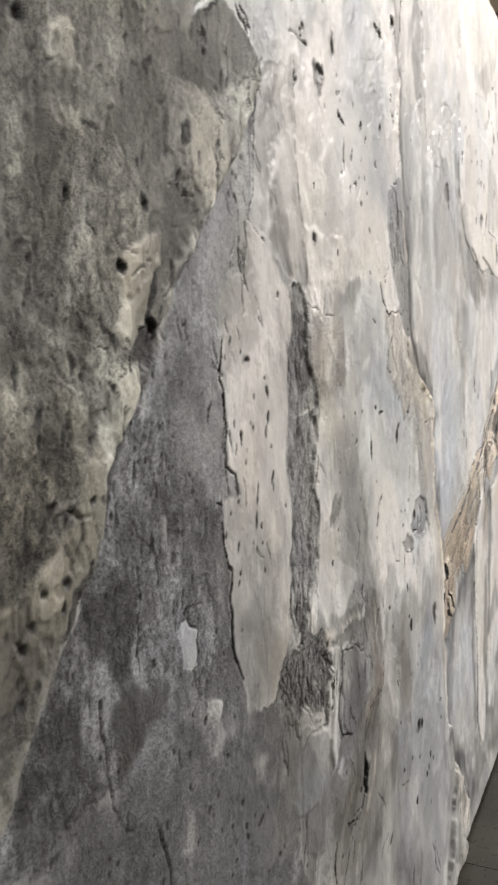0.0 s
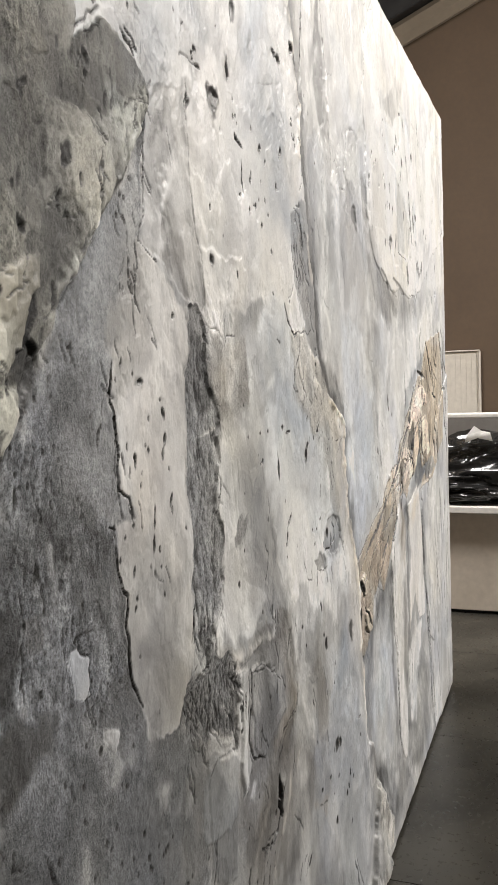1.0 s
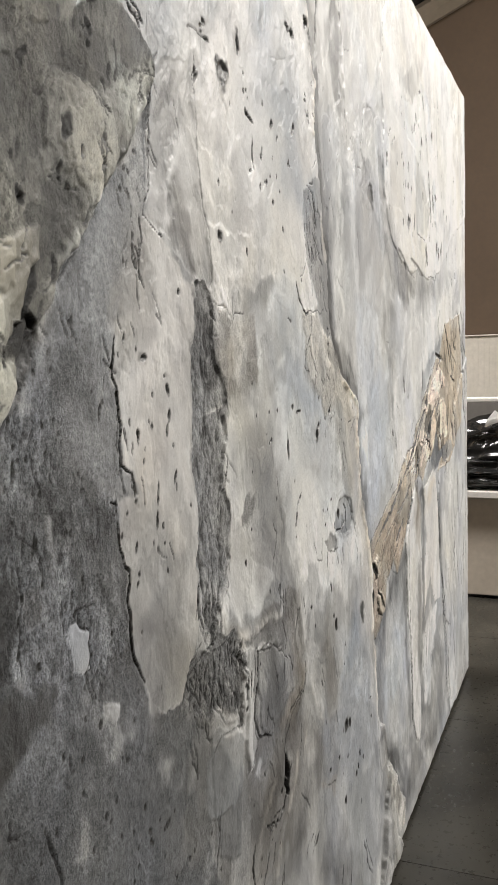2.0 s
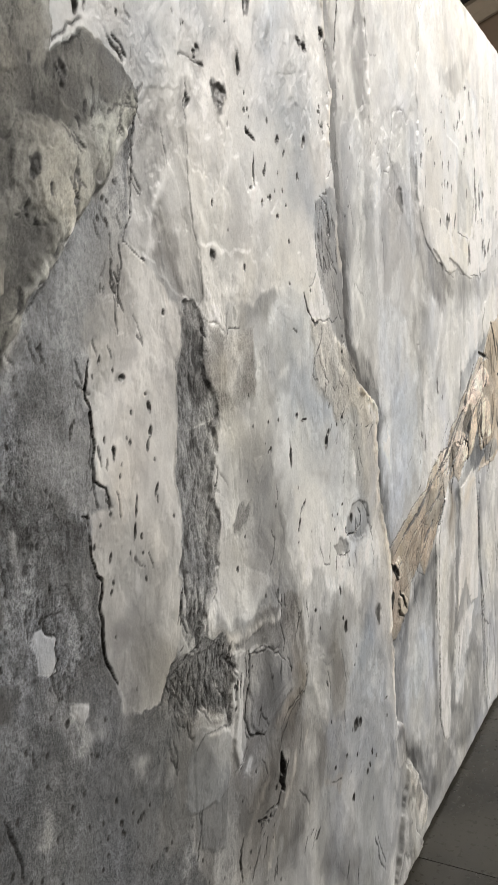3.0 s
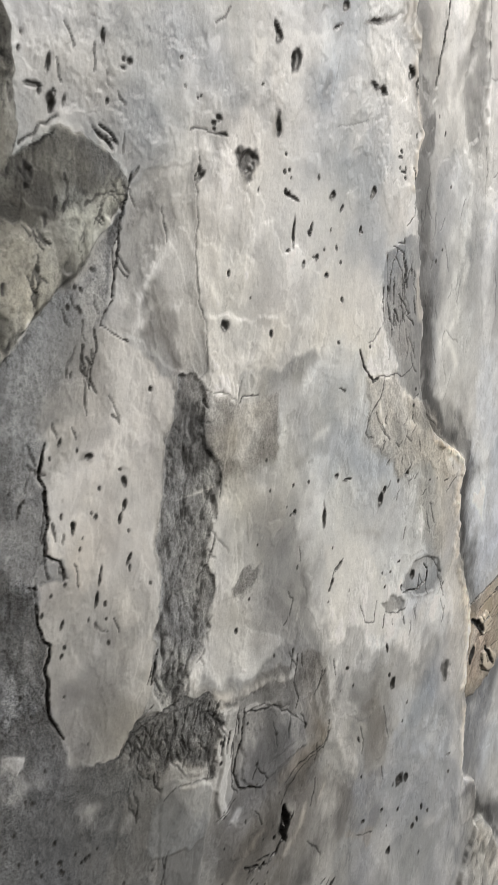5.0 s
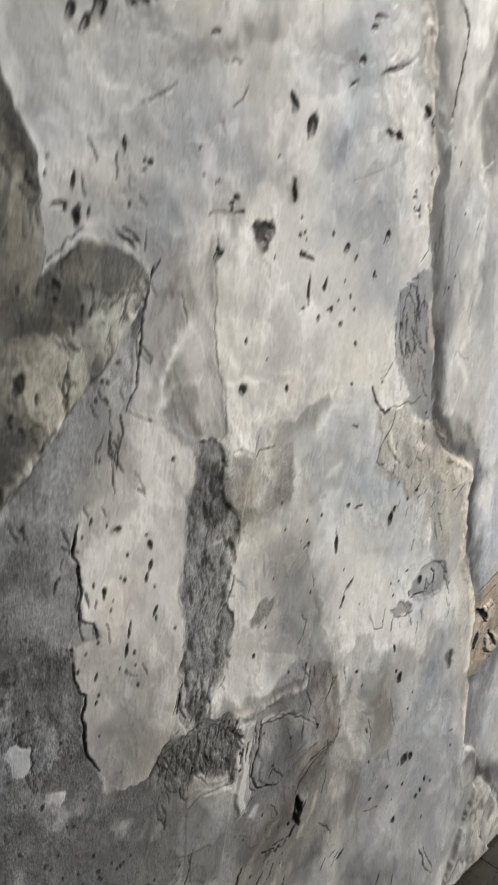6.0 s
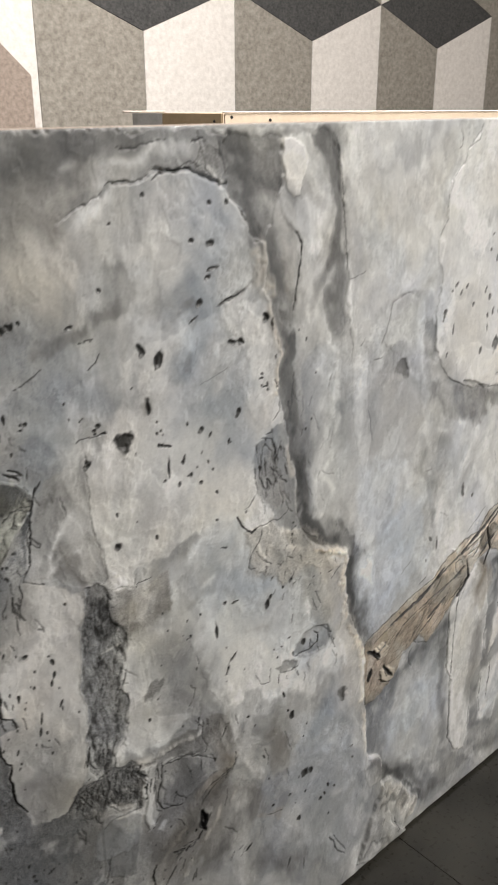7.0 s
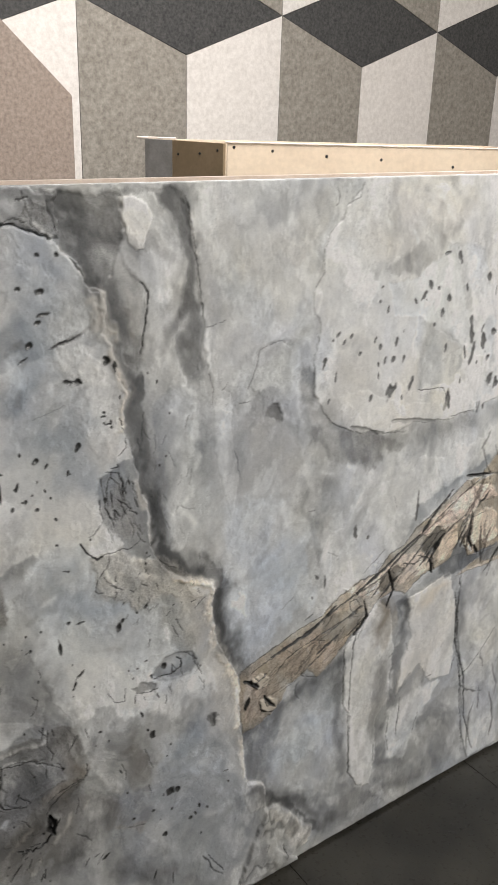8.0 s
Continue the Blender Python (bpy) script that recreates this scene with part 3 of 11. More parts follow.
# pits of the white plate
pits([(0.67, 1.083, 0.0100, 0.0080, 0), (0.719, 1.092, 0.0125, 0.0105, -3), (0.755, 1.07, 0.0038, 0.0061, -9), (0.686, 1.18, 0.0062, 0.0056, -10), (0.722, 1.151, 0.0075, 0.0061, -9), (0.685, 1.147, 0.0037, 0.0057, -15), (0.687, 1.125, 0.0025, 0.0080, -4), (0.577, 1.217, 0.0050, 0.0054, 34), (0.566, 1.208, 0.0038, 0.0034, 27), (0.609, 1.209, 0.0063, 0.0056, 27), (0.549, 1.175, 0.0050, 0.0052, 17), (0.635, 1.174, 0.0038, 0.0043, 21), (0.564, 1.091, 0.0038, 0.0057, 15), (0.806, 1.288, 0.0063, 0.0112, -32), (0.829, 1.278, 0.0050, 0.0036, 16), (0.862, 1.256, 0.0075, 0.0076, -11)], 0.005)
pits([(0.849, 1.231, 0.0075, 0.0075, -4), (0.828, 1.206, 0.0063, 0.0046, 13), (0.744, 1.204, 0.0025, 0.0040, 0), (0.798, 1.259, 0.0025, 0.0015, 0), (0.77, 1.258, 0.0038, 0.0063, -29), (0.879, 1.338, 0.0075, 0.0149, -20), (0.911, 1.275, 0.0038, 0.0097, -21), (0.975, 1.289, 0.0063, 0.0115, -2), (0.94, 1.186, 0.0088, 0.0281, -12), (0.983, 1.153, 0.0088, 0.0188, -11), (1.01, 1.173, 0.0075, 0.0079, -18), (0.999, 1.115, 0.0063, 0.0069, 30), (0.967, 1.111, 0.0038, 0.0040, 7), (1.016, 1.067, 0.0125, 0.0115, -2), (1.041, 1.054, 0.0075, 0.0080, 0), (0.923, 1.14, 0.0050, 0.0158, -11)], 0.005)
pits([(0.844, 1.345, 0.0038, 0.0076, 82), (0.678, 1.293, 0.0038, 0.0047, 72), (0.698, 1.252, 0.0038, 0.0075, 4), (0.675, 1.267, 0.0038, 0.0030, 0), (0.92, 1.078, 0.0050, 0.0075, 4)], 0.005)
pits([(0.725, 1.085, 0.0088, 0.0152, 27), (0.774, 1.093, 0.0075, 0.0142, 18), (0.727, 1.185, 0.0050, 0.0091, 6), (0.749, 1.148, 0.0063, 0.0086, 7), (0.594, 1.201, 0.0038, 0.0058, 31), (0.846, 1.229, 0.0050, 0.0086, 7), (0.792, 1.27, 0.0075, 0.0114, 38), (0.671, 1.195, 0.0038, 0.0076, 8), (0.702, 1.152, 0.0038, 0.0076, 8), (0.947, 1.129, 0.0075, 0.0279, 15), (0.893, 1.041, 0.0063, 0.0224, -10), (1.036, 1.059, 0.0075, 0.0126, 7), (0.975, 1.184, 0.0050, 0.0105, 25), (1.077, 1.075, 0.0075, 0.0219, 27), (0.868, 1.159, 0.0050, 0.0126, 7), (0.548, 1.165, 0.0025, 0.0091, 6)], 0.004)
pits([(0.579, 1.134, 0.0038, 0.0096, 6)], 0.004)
stroke([(0.623, 1.032), (0.67, 1.017), (0.699, 1)], 0.013, 0.0015, INK, 0.5, 0.0015)
stroke([(0.734, 1.023), (0.808, 1.013), (0.862, 1)], 0.013, 0.0015, INK, 0.5, 0.0015)
stroke([(0.994, 1.02), (0.991, 0.996)], 0.013, 0.0015, INK, 0.5, 0.0015)
stroke([(0.889, 1.065), (0.884, 1.02)], 0.013, 0.0015, INK, 0.5, 0.0015)
# chalky band over the vein and the blue strip
plate([(0.561, 0.74), (0.639, 0.857), (0.759, 0.89), (0.854, 0.92), (1.012, 0.927), (1.067, 0.956), (1.15, 1), (1.3, 1.02), (1.2, 0.95), (1.094, 0.827), (1.012, 0.832), (0.926, 0.797), (0.844, 0.757), (0.782, 0.713), (0.689, 0.673), (0.613, 0.644), (0.566, 0.673)], shade(0.79, 0.012, 0.1), 0.0008, 0.01, 0.008, 0.75)
plate([(0.836, 0.813), (0.936, 0.843), (1.042, 0.873), (1.081, 0.885), (1.092, 0.834), (1.011, 0.835), (0.925, 0.8), (0.843, 0.764), (0.817, 0.73), (0.832, 0.781)], shade(0.354, -0.05, 0.1), 0, 0.004, 0.004, 0.8)
plate([(0.607, 0.889), (0.679, 0.909), (0.746, 0.868), (0.708, 0.788), (0.652, 0.725), (0.606, 0.726)], shade(0.438, -0.01, 0.1), 0, 0.014, 0.006, 0.5)
plate([(0.541, 0.815), (0.58, 0.779), (0.575, 0.748), (0.594, 0.69), (0.573, 0.684), (0.538, 0.759)], shade(0.338, 0, 0.2), 0, 0.006, 0.008, 0.6)
pits([(0.566, 0.721, 0.0050, 0.0085, -28), (0.661, 0.794, 0.0088, 0.0161, 5), (0.7, 0.775, 0.0050, 0.0046, 13), (0.837, 0.803, 0.0050, 0.0305, -1), (0.556, 0.676, 0.0038, 0.0043, -21), (0.588, 0.702, 0.0038, 0.0170, -2)], 0.003)
brush([(0.581, 0.766), (0.603, 0.766), (0.623, 0.762)], 0.008, shade(0.79, 0, 0.05), 0.7, 0.0003)
brush([(0.7, 0.86), (0.761, 0.877)], 0.008, shade(0.79, 0, 0.05), 0.7, 0.0003)
brush([(0.67, 0.849), (0.731, 0.859)], 0.008, shade(0.79, 0, 0.05), 0.7, 0.0003)
brush([(0.544, 0.875), (0.555, 0.86)], 0.008, shade(0.79, 0, 0.05), 0.7, 0.0003)
brush([(0.631, 0.944), (0.662, 0.931)], 0.008, shade(0.79, 0, 0.05), 0.7, 0.0003)
brush([(0.559, 0.948), (0.588, 0.938)], 0.008, shade(0.79, 0, 0.05), 0.7, 0.0003)
stroke([(0.592, 0.769), (0.619, 0.754)], 0.002, 0.0005, INK, 0.5, 0.0015)
stroke([(0.53, 0.873), (0.551, 0.873)], 0.002, 0.0005, INK, 0.5, 0.0015)
stroke([(0.764, 0.851), (0.776, 0.822)], 0.002, 0.0005, INK, 0.5, 0.0015)
stroke([(0.48, 0.676), (0.507, 0.693)], 0.002, 0.0005, INK, 0.5, 0.0015)
# gutters beside the slab's upper edge
plate([(0.031, 1.484), (0.15, 1.472), (0.156, 1.466), (0.152, 1.445), (0.159, 1.413), (0.148, 1.389), (0.138, 1.366), (0.12, 1.334), (0.114, 1.333), (0.097, 1.345), (0.073, 1.379), (0.053, 1.403), (0.042, 1.434)], shade(0.137, 0, 0.25), -0.0018, 0.004, 0.004, 0.92)
plate([(0.094, 1.474), (0.146, 1.47), (0.149, 1.445), (0.146, 1.413), (0.126, 1.407), (0.109, 1.431), (0.102, 1.454)], shade(0.269, 0.01, 0.2), 0, 0.012, 0.006, 0.6)
plate([(0.057, 1.475), (0.094, 1.47), (0.105, 1.431), (0.112, 1.376), (0.09, 1.377), (0.063, 1.433)], shade(0.0955, -0.02, 0.1), 0, 0.012, 0.006, 0.6)
plate([(0.049, 1.482), (0.15, 1.481), (0.228, 1.482), (0.257, 1.469), (0.277, 1.477), (0.287, 1.48), (0.257, 1.477), (0.248, 1.469), (0.191, 1.471), (0.15, 1.472)], shade(0.129, -0.02, 0.1), 0, 0.006, 0.003, 0.6)
plate([(0.157, 1.405), (0.192, 1.411), (0.228, 1.425), (0.258, 1.407), (0.263, 1.365), (0.248, 1.305), (0.227, 1.236), (0.227, 1.161), (0.186, 1.15), (0.177, 1.224), (0.19, 1.267), (0.198, 1.31), (0.191, 1.341), (0.175, 1.363)], shade(0.485, -0.005, 0.1), 0, 0.006, 0.006, 0.85)
plate([(0.18, 1.387), (0.204, 1.394), (0.228, 1.367), (0.228, 1.324), (0.208, 1.292), (0.195, 1.267), (0.193, 1.31), (0.196, 1.332), (0.181, 1.354)], shade(0.71, -0.01, 0.1), 0, 0.008, 0.003, 0.75)
plate([(0.149, 1.467), (0.169, 1.468), (0.193, 1.457), (0.202, 1.439), (0.194, 1.415), (0.188, 1.396), (0.176, 1.392), (0.162, 1.403), (0.155, 1.433)], shade(0.79, 0.02, 0.1), 0.0016, 0.002, 0.002, 0.95)
plate([(0.12, 1.334), (0.132, 1.374), (0.145, 1.398), (0.163, 1.388), (0.179, 1.35), (0.194, 1.327), (0.19, 1.302), (0.184, 1.268), (0.177, 1.229), (0.167, 1.208), (0.153, 1.219), (0.137, 1.254), (0.126, 1.288)], shade(0.211, 0.02, 0.15), -0.001, 0.012, 0.006, 0.8)
plate([(0.153, 1.344), (0.168, 1.338), (0.177, 1.312), (0.172, 1.269), (0.166, 1.244), (0.154, 1.263), (0.148, 1.298)], shade(0.369, 0.06, 0.1), 0, 0.008, 0.004, 0.8)
stroke([(0.179, 1.346), (0.194, 1.327), (0.19, 1.302), (0.184, 1.268), (0.177, 1.233)], 0.0045, 0.003, INK, 0.9, 0.0015)
# second gutter: its dark side has the ridge's soft shade painted in
plate([(0.227, 1.482), (0.252, 1.467), (0.269, 1.428), (0.276, 1.381), (0.284, 1.337), (0.291, 1.296), (0.292, 1.246), (0.29, 1.199), (0.263, 1.174), (0.246, 1.205), (0.239, 1.252), (0.246, 1.305), (0.258, 1.348), (0.246, 1.408), (0.228, 1.442), (0.2, 1.463), (0.193, 1.471)], shade(0.171, -0.01, 0.15), -0.0012, 0.012, 0.004, 0.88)
plate([(0.246, 1.465), (0.262, 1.448), (0.273, 1.406), (0.28, 1.363), (0.273, 1.364), (0.262, 1.415), (0.25, 1.441)], shade(0.0735, -0.02, 0.1), -0.0012, 0.003, 0.003, 0.8)
plate([(0.239, 1.261), (0.268, 1.285), (0.287, 1.246), (0.279, 1.191), (0.258, 1.185), (0.242, 1.206)], shade(0.338, 0, 0.1), 0, 0.012, 0.003, 0.6)
stroke([(0.257, 1.465), (0.269, 1.428), (0.278, 1.372), (0.286, 1.328), (0.29, 1.283)], 0.0025, 0.001, INK, 0.8, 0.0015)
brush([(0.27, 1.448), (0.275, 1.398), (0.281, 1.346), (0.289, 1.292), (0.294, 1.255), (0.303, 1.207)], 0.008, shade(0.79, 0, 0.05), 0.85, 0.001)
brush([(0.296, 1.264), (0.303, 1.197)], 0.008, shade(0.79, 0, 0.05), 0.85, 0.001)
brush([(0.189, 1.258), (0.177, 1.206)], 0.01, shade(0.71, 0, 0.05), 0.6, 0.0003)
brush([(0.228, 1.359), (0.208, 1.309), (0.195, 1.267)], 0.01, shade(0.71, 0, 0.05), 0.6, 0.0003)
brush([(0.253, 1.352), (0.24, 1.315)], 0.01, shade(0.71, 0, 0.05), 0.6, 0.0003)
brush([(0.258, 1.365), (0.246, 1.34)], 0.01, shade(0.71, 0, 0.05), 0.6, 0.0003)
brush([(0.248, 1.129), (0.256, 1.113)], 0.01, shade(0.71, 0, 0.05), 0.6, 0.0003)
brush([(0.253, 1.104), (0.261, 1.087)], 0.01, shade(0.71, 0, 0.05), 0.6, 0.0003)
brush([(0.324, 1.386), (0.309, 1.379), (0.293, 1.371)], 0.01, shade(0.71, 0, 0.05), 0.6, 0.0003)
# dark gutter along the slab: paint, with the overhang's shade in it
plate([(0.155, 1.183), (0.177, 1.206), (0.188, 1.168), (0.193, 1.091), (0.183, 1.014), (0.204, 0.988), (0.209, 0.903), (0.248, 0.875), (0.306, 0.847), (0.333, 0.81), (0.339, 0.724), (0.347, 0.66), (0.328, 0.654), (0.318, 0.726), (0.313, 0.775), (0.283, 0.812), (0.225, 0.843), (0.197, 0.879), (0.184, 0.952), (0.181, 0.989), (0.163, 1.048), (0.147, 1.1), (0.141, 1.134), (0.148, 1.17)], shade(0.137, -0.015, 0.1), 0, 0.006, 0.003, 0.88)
plate([(0.188, 1.149), (0.248, 1.196), (0.302, 1.149), (0.32, 1.045), (0.34, 0.933), (0.324, 0.847), (0.259, 0.883), (0.214, 0.901), (0.209, 0.987), (0.194, 1.011), (0.2, 1.089)], shade(0.42, -0.02, 0.1), 0, 0.01, 0.006, 0.85)
plate([(0.227, 1.171), (0.28, 1.133), (0.292, 1.051), (0.276, 0.981), (0.248, 0.957), (0.226, 1.004), (0.248, 1.06), (0.216, 1.125)], shade(0.601, -0.01, 0.1), 0, 0.016, 0.008, 0.6)
plate([(0.258, 1.156), (0.274, 1.134), (0.269, 1.096), (0.258, 1.058), (0.248, 1.08), (0.253, 1.118)], shade(0.211, 0, 0.1), 0, 0.008, 0.004, 0.55)
plate([(0.281, 0.98), (0.333, 1), (0.359, 0.928), (0.359, 0.894), (0.305, 0.914), (0.281, 0.948)], shade(0.672, -0.02, 0.1), 0, 0.012, 0.003, 0.6)
brush([(0.239, 1.135), (0.253, 1.118), (0.264, 1.121)], 0.009, shade(0.79, 0, 0.05), 0.75, 0.0003)
brush([(0.253, 1.113), (0.258, 1.101)], 0.009, shade(0.79, 0, 0.05), 0.75, 0.0003)
brush([(0.276, 0.981), (0.259, 0.964), (0.242, 0.953)], 0.009, shade(0.79, 0, 0.05), 0.75, 0.0003)
brush([(0.259, 0.948), (0.276, 0.917)], 0.009, shade(0.79, 0, 0.05), 0.75, 0.0003)
brush([(0.236, 0.884), (0.253, 0.881)], 0.009, shade(0.79, 0, 0.05), 0.75, 0.0003)
brush([(0.33, 1.144), (0.337, 1.083), (0.35, 1.007)], 0.009, shade(0.79, 0, 0.05), 0.75, 0.0003)
stroke([(0.18, 1.141), (0.174, 1.075)], 0.0025, 0.0006, INK, 0.55, 0.0015)
stroke([(0.226, 1.064), (0.239, 1.031)], 0.0025, 0.0006, INK, 0.55, 0.0015)
stroke([(0.365, 1.123), (0.388, 1.122)], 0.0025, 0.0006, INK, 0.55, 0.0015)
stroke([(0.303, 1.187), (0.313, 1.157), (0.311, 1.128)], 0.0025, 0.0006, INK, 0.55, 0.0015)
stroke([(0.295, 1.264), (0.311, 1.264), (0.332, 1.271)], 0.0025, 0.0006, INK, 0.55, 0.0015)
stroke([(0.33, 1.154), (0.341, 1.162)], 0.0025, 0.0006, INK, 0.55, 0.0015)
stroke([(0.27, 1.025), (0.264, 0.995)], 0.0025, 0.0006, INK, 0.55, 0.0015)
stroke([(0.361, 1.036), (0.373, 0.98)], 0.0025, 0.0006, INK, 0.55, 0.0015)
# dark strokes close to the edge deepen that painted shade
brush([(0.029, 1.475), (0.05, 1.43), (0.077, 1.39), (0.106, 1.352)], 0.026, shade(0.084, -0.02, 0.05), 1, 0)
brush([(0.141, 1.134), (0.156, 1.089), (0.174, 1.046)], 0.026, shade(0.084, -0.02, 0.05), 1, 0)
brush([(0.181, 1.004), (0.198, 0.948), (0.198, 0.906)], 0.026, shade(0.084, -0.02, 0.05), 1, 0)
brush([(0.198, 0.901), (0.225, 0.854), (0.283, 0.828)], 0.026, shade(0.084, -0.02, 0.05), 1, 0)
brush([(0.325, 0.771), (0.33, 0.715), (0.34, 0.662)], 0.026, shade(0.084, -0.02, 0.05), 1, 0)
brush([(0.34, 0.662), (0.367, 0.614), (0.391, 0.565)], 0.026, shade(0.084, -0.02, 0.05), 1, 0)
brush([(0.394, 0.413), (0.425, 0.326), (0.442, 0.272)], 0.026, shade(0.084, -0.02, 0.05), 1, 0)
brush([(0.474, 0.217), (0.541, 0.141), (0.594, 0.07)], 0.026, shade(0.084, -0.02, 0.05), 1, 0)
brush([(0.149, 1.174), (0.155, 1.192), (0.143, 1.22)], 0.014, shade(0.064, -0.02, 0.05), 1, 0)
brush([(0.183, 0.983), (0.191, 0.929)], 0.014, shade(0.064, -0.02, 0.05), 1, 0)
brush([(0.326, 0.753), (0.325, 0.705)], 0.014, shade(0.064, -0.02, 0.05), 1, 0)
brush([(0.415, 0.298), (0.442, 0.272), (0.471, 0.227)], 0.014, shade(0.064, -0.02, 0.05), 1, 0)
# dark band over the slab
plate([(-0.6, 1.5), (0.05, 1.483), (0.049, 1.414), (0.035, 1.415), (0.013, 1.427), (-0.009, 1.438), (-0.039, 1.439), (-0.064, 1.435), (-0.097, 1.43), (-0.124, 1.428), (-0.144, 1.417), (-0.159, 1.409), (-0.178, 1.401), (-0.197, 1.389), (-0.224, 1.39), (-0.264, 1.391), (-0.6, 1.34)], shade(0.171, -0.01, 0.15), 0.0062, 0.006, 0.004, 0.92, "slate_band")
plate([(-0.177, 1.446), (-0.118, 1.462), (-0.038, 1.474), (0.005, 1.476), (-0.013, 1.457), (-0.039, 1.449), (-0.08, 1.435), (-0.12, 1.43), (-0.151, 1.42), (-0.188, 1.405), (-0.201, 1.412)], shade(0.354, 0.005, 0.1), 0, 0.012, 0.006, 0.7)
plate([(-0.289, 1.484), (-0.174, 1.483), (-0.162, 1.463), (-0.219, 1.442), (-0.259, 1.433), (-0.296, 1.43)], shade(0.122, -0.02, 0.1), 0, 0.02, 0.006, 0.6)
plate([(-0.116, 1.482), (-0.012, 1.48), (-0.029, 1.471), (-0.102, 1.466), (-0.154, 1.463)], shade(0.137, -0.01, 0.1), 0, 0.01, 0.003, 0.6)
plate([(-0.261, 1.416), (-0.221, 1.419), (-0.195, 1.406), (-0.211, 1.389), (-0.245, 1.386), (-0.29, 1.385)], shade(0.282, 0.02, 0.2), 0, 0.016, 0.008, 0.6)
brush([(-0.147, 1.423), (-0.12, 1.428), (-0.089, 1.43)], 0.009, shade(0.624, 0, 0.05), 0.55, 0.0003)
brush([(-0.119, 1.449), (-0.071, 1.456), (-0.038, 1.463)], 0.009, shade(0.624, 0, 0.05), 0.55, 0.0003)
brush([(-0.26, 1.422), (-0.221, 1.425)], 0.009, shade(0.624, 0, 0.05), 0.55, 0.0003)
brush([(-0.191, 1.447), (-0.17, 1.451)], 0.009, shade(0.624, 0, 0.05), 0.55, 0.0003)
stroke([(-0.069, 1.429), (-0.056, 1.434), (-0.039, 1.437), (-0.022, 1.44), (-0.009, 1.438)], 0.004, 0.002, INK, 1, 0.0015)
stroke([(-0.008, 1.47), (0.01, 1.476)], 0.004, 0.002, INK, 1, 0.0015)
stroke([(-0.197, 1.389), (-0.178, 1.401), (-0.159, 1.409)], 0.0022, 0.001, INK, 0.8, 0.0015)
stroke([(-0.117, 1.466), (-0.09, 1.468), (-0.046, 1.472)], 0.0022, 0.001, INK, 0.8, 0.0015)
stroke([(0.001, 1.48), (0.007, 1.462), (0.013, 1.437), (0.035, 1.419)], 0.0022, 0.001, INK, 0.8, 0.0015)
stroke([(0.036, 1.469), (0.045, 1.435), (0.049, 1.421)], 0.0022, 0.001, INK, 0.8, 0.0015)
stroke([(-0.039, 1.437), (-0.013, 1.448), (0.002, 1.442)], 0.0022, 0.001, INK, 0.8, 0.0015)
plate([(0.005, 1.47), (0.036, 1.466), (0.049, 1.421), (0.035, 1.417), (0.013, 1.429), (-0, 1.444)], shade(0.316, 0.02, 0.5), 0.001, 0.004, 0.004, 0.7)
# the pitted slab
plate([(-0.7, 1.3), (-0.381, 1.394), (-0.264, 1.391), (-0.224, 1.389), (-0.197, 1.39), (-0.178, 1.402), (-0.159, 1.41), (-0.14, 1.418), (-0.124, 1.427), (-0.097, 1.429), (-0.064, 1.434), (-0.039, 1.438), (-0.009, 1.437), (0.013, 1.426), (0.035, 1.415), (0.054, 1.4), (0.078, 1.383), (0.093, 1.361), (0.053, 1.403), (0.069, 1.383), (0.089, 1.361), (0.095, 1.343), (0.114, 1.335), (0.119, 1.318), (0.116, 1.293), (0.113, 1.276), (0.126, 1.253), (0.135, 1.23), (0.134, 1.211), (0.141, 1.194), (0.149, 1.174), (0.141, 1.157), (0.143, 1.138), (0.138, 1.125), (0.147, 1.1), (0.159, 1.064)] + [(0.166, 1.043), (0.171, 1.017), (0.181, 0.989), (0.184, 0.952), (0.187, 0.909), (0.197, 0.879), (0.208, 0.859), (0.225, 0.839), (0.259, 0.82), (0.283, 0.809), (0.307, 0.795), (0.316, 0.773), (0.31, 0.752), (0.318, 0.72), (0.321, 0.688), (0.328, 0.657), (0.347, 0.624), (0.368, 0.581), (0.383, 0.535), (0.385, 0.473), (0.385, 0.431), (0.395, 0.384), (0.404, 0.307), (0.412, 0.28), (0.45, 0.256), (0.46, 0.229), (0.456, 0.188), (0.498, 0.05), (0.6, -0.06), (-0.7, -0.06)], shade(0.369, -0.015, 0.1), 0.0065, 0.0025, 0.0022, 0.95, "pitted_slab")
plate([(0.46, 0.185), (0.491, 0.178), (0.533, 0.134), (0.56, 0.09), (0.599, 0.056), (0.595, 0.019), (0.549, 0.003), (0.501, -0.011), (0.438, -0.014), (0.392, 0.001), (0.419, 0.097)], shade(0.672, 0.04, 0.3), 0.006, 0.012, 0.002, 0.95, "crumbled_corner")
stroke([(0.513, 0.052), (0.522, 0.02), (0.519, 0.006)], 0.004, 0.004, INK, 1, 0.0015)
stroke([(0.47, 0.082), (0.461, 0.066)], 0.004, 0.004, INK, 1, 0.0015)
plate([(-0.4, 1.409), (-0.262, 1.402), (-0.223, 1.402), (-0.194, 1.405), (-0.201, 1.373), (-0.241, 1.365), (-0.292, 1.365), (-0.407, 1.37)], shade(0.211, -0.01, 0.1), 0, 0.022, 0.008, 0.8)
plate([(-0.344, 1.337), (-0.295, 1.326), (-0.255, 1.294), (-0.264, 1.263), (-0.32, 1.253), (-0.374, 1.264), (-0.367, 1.324)], shade(0.257, -0.01, 0.1), 0, 0.02, 0.008, 0.6)
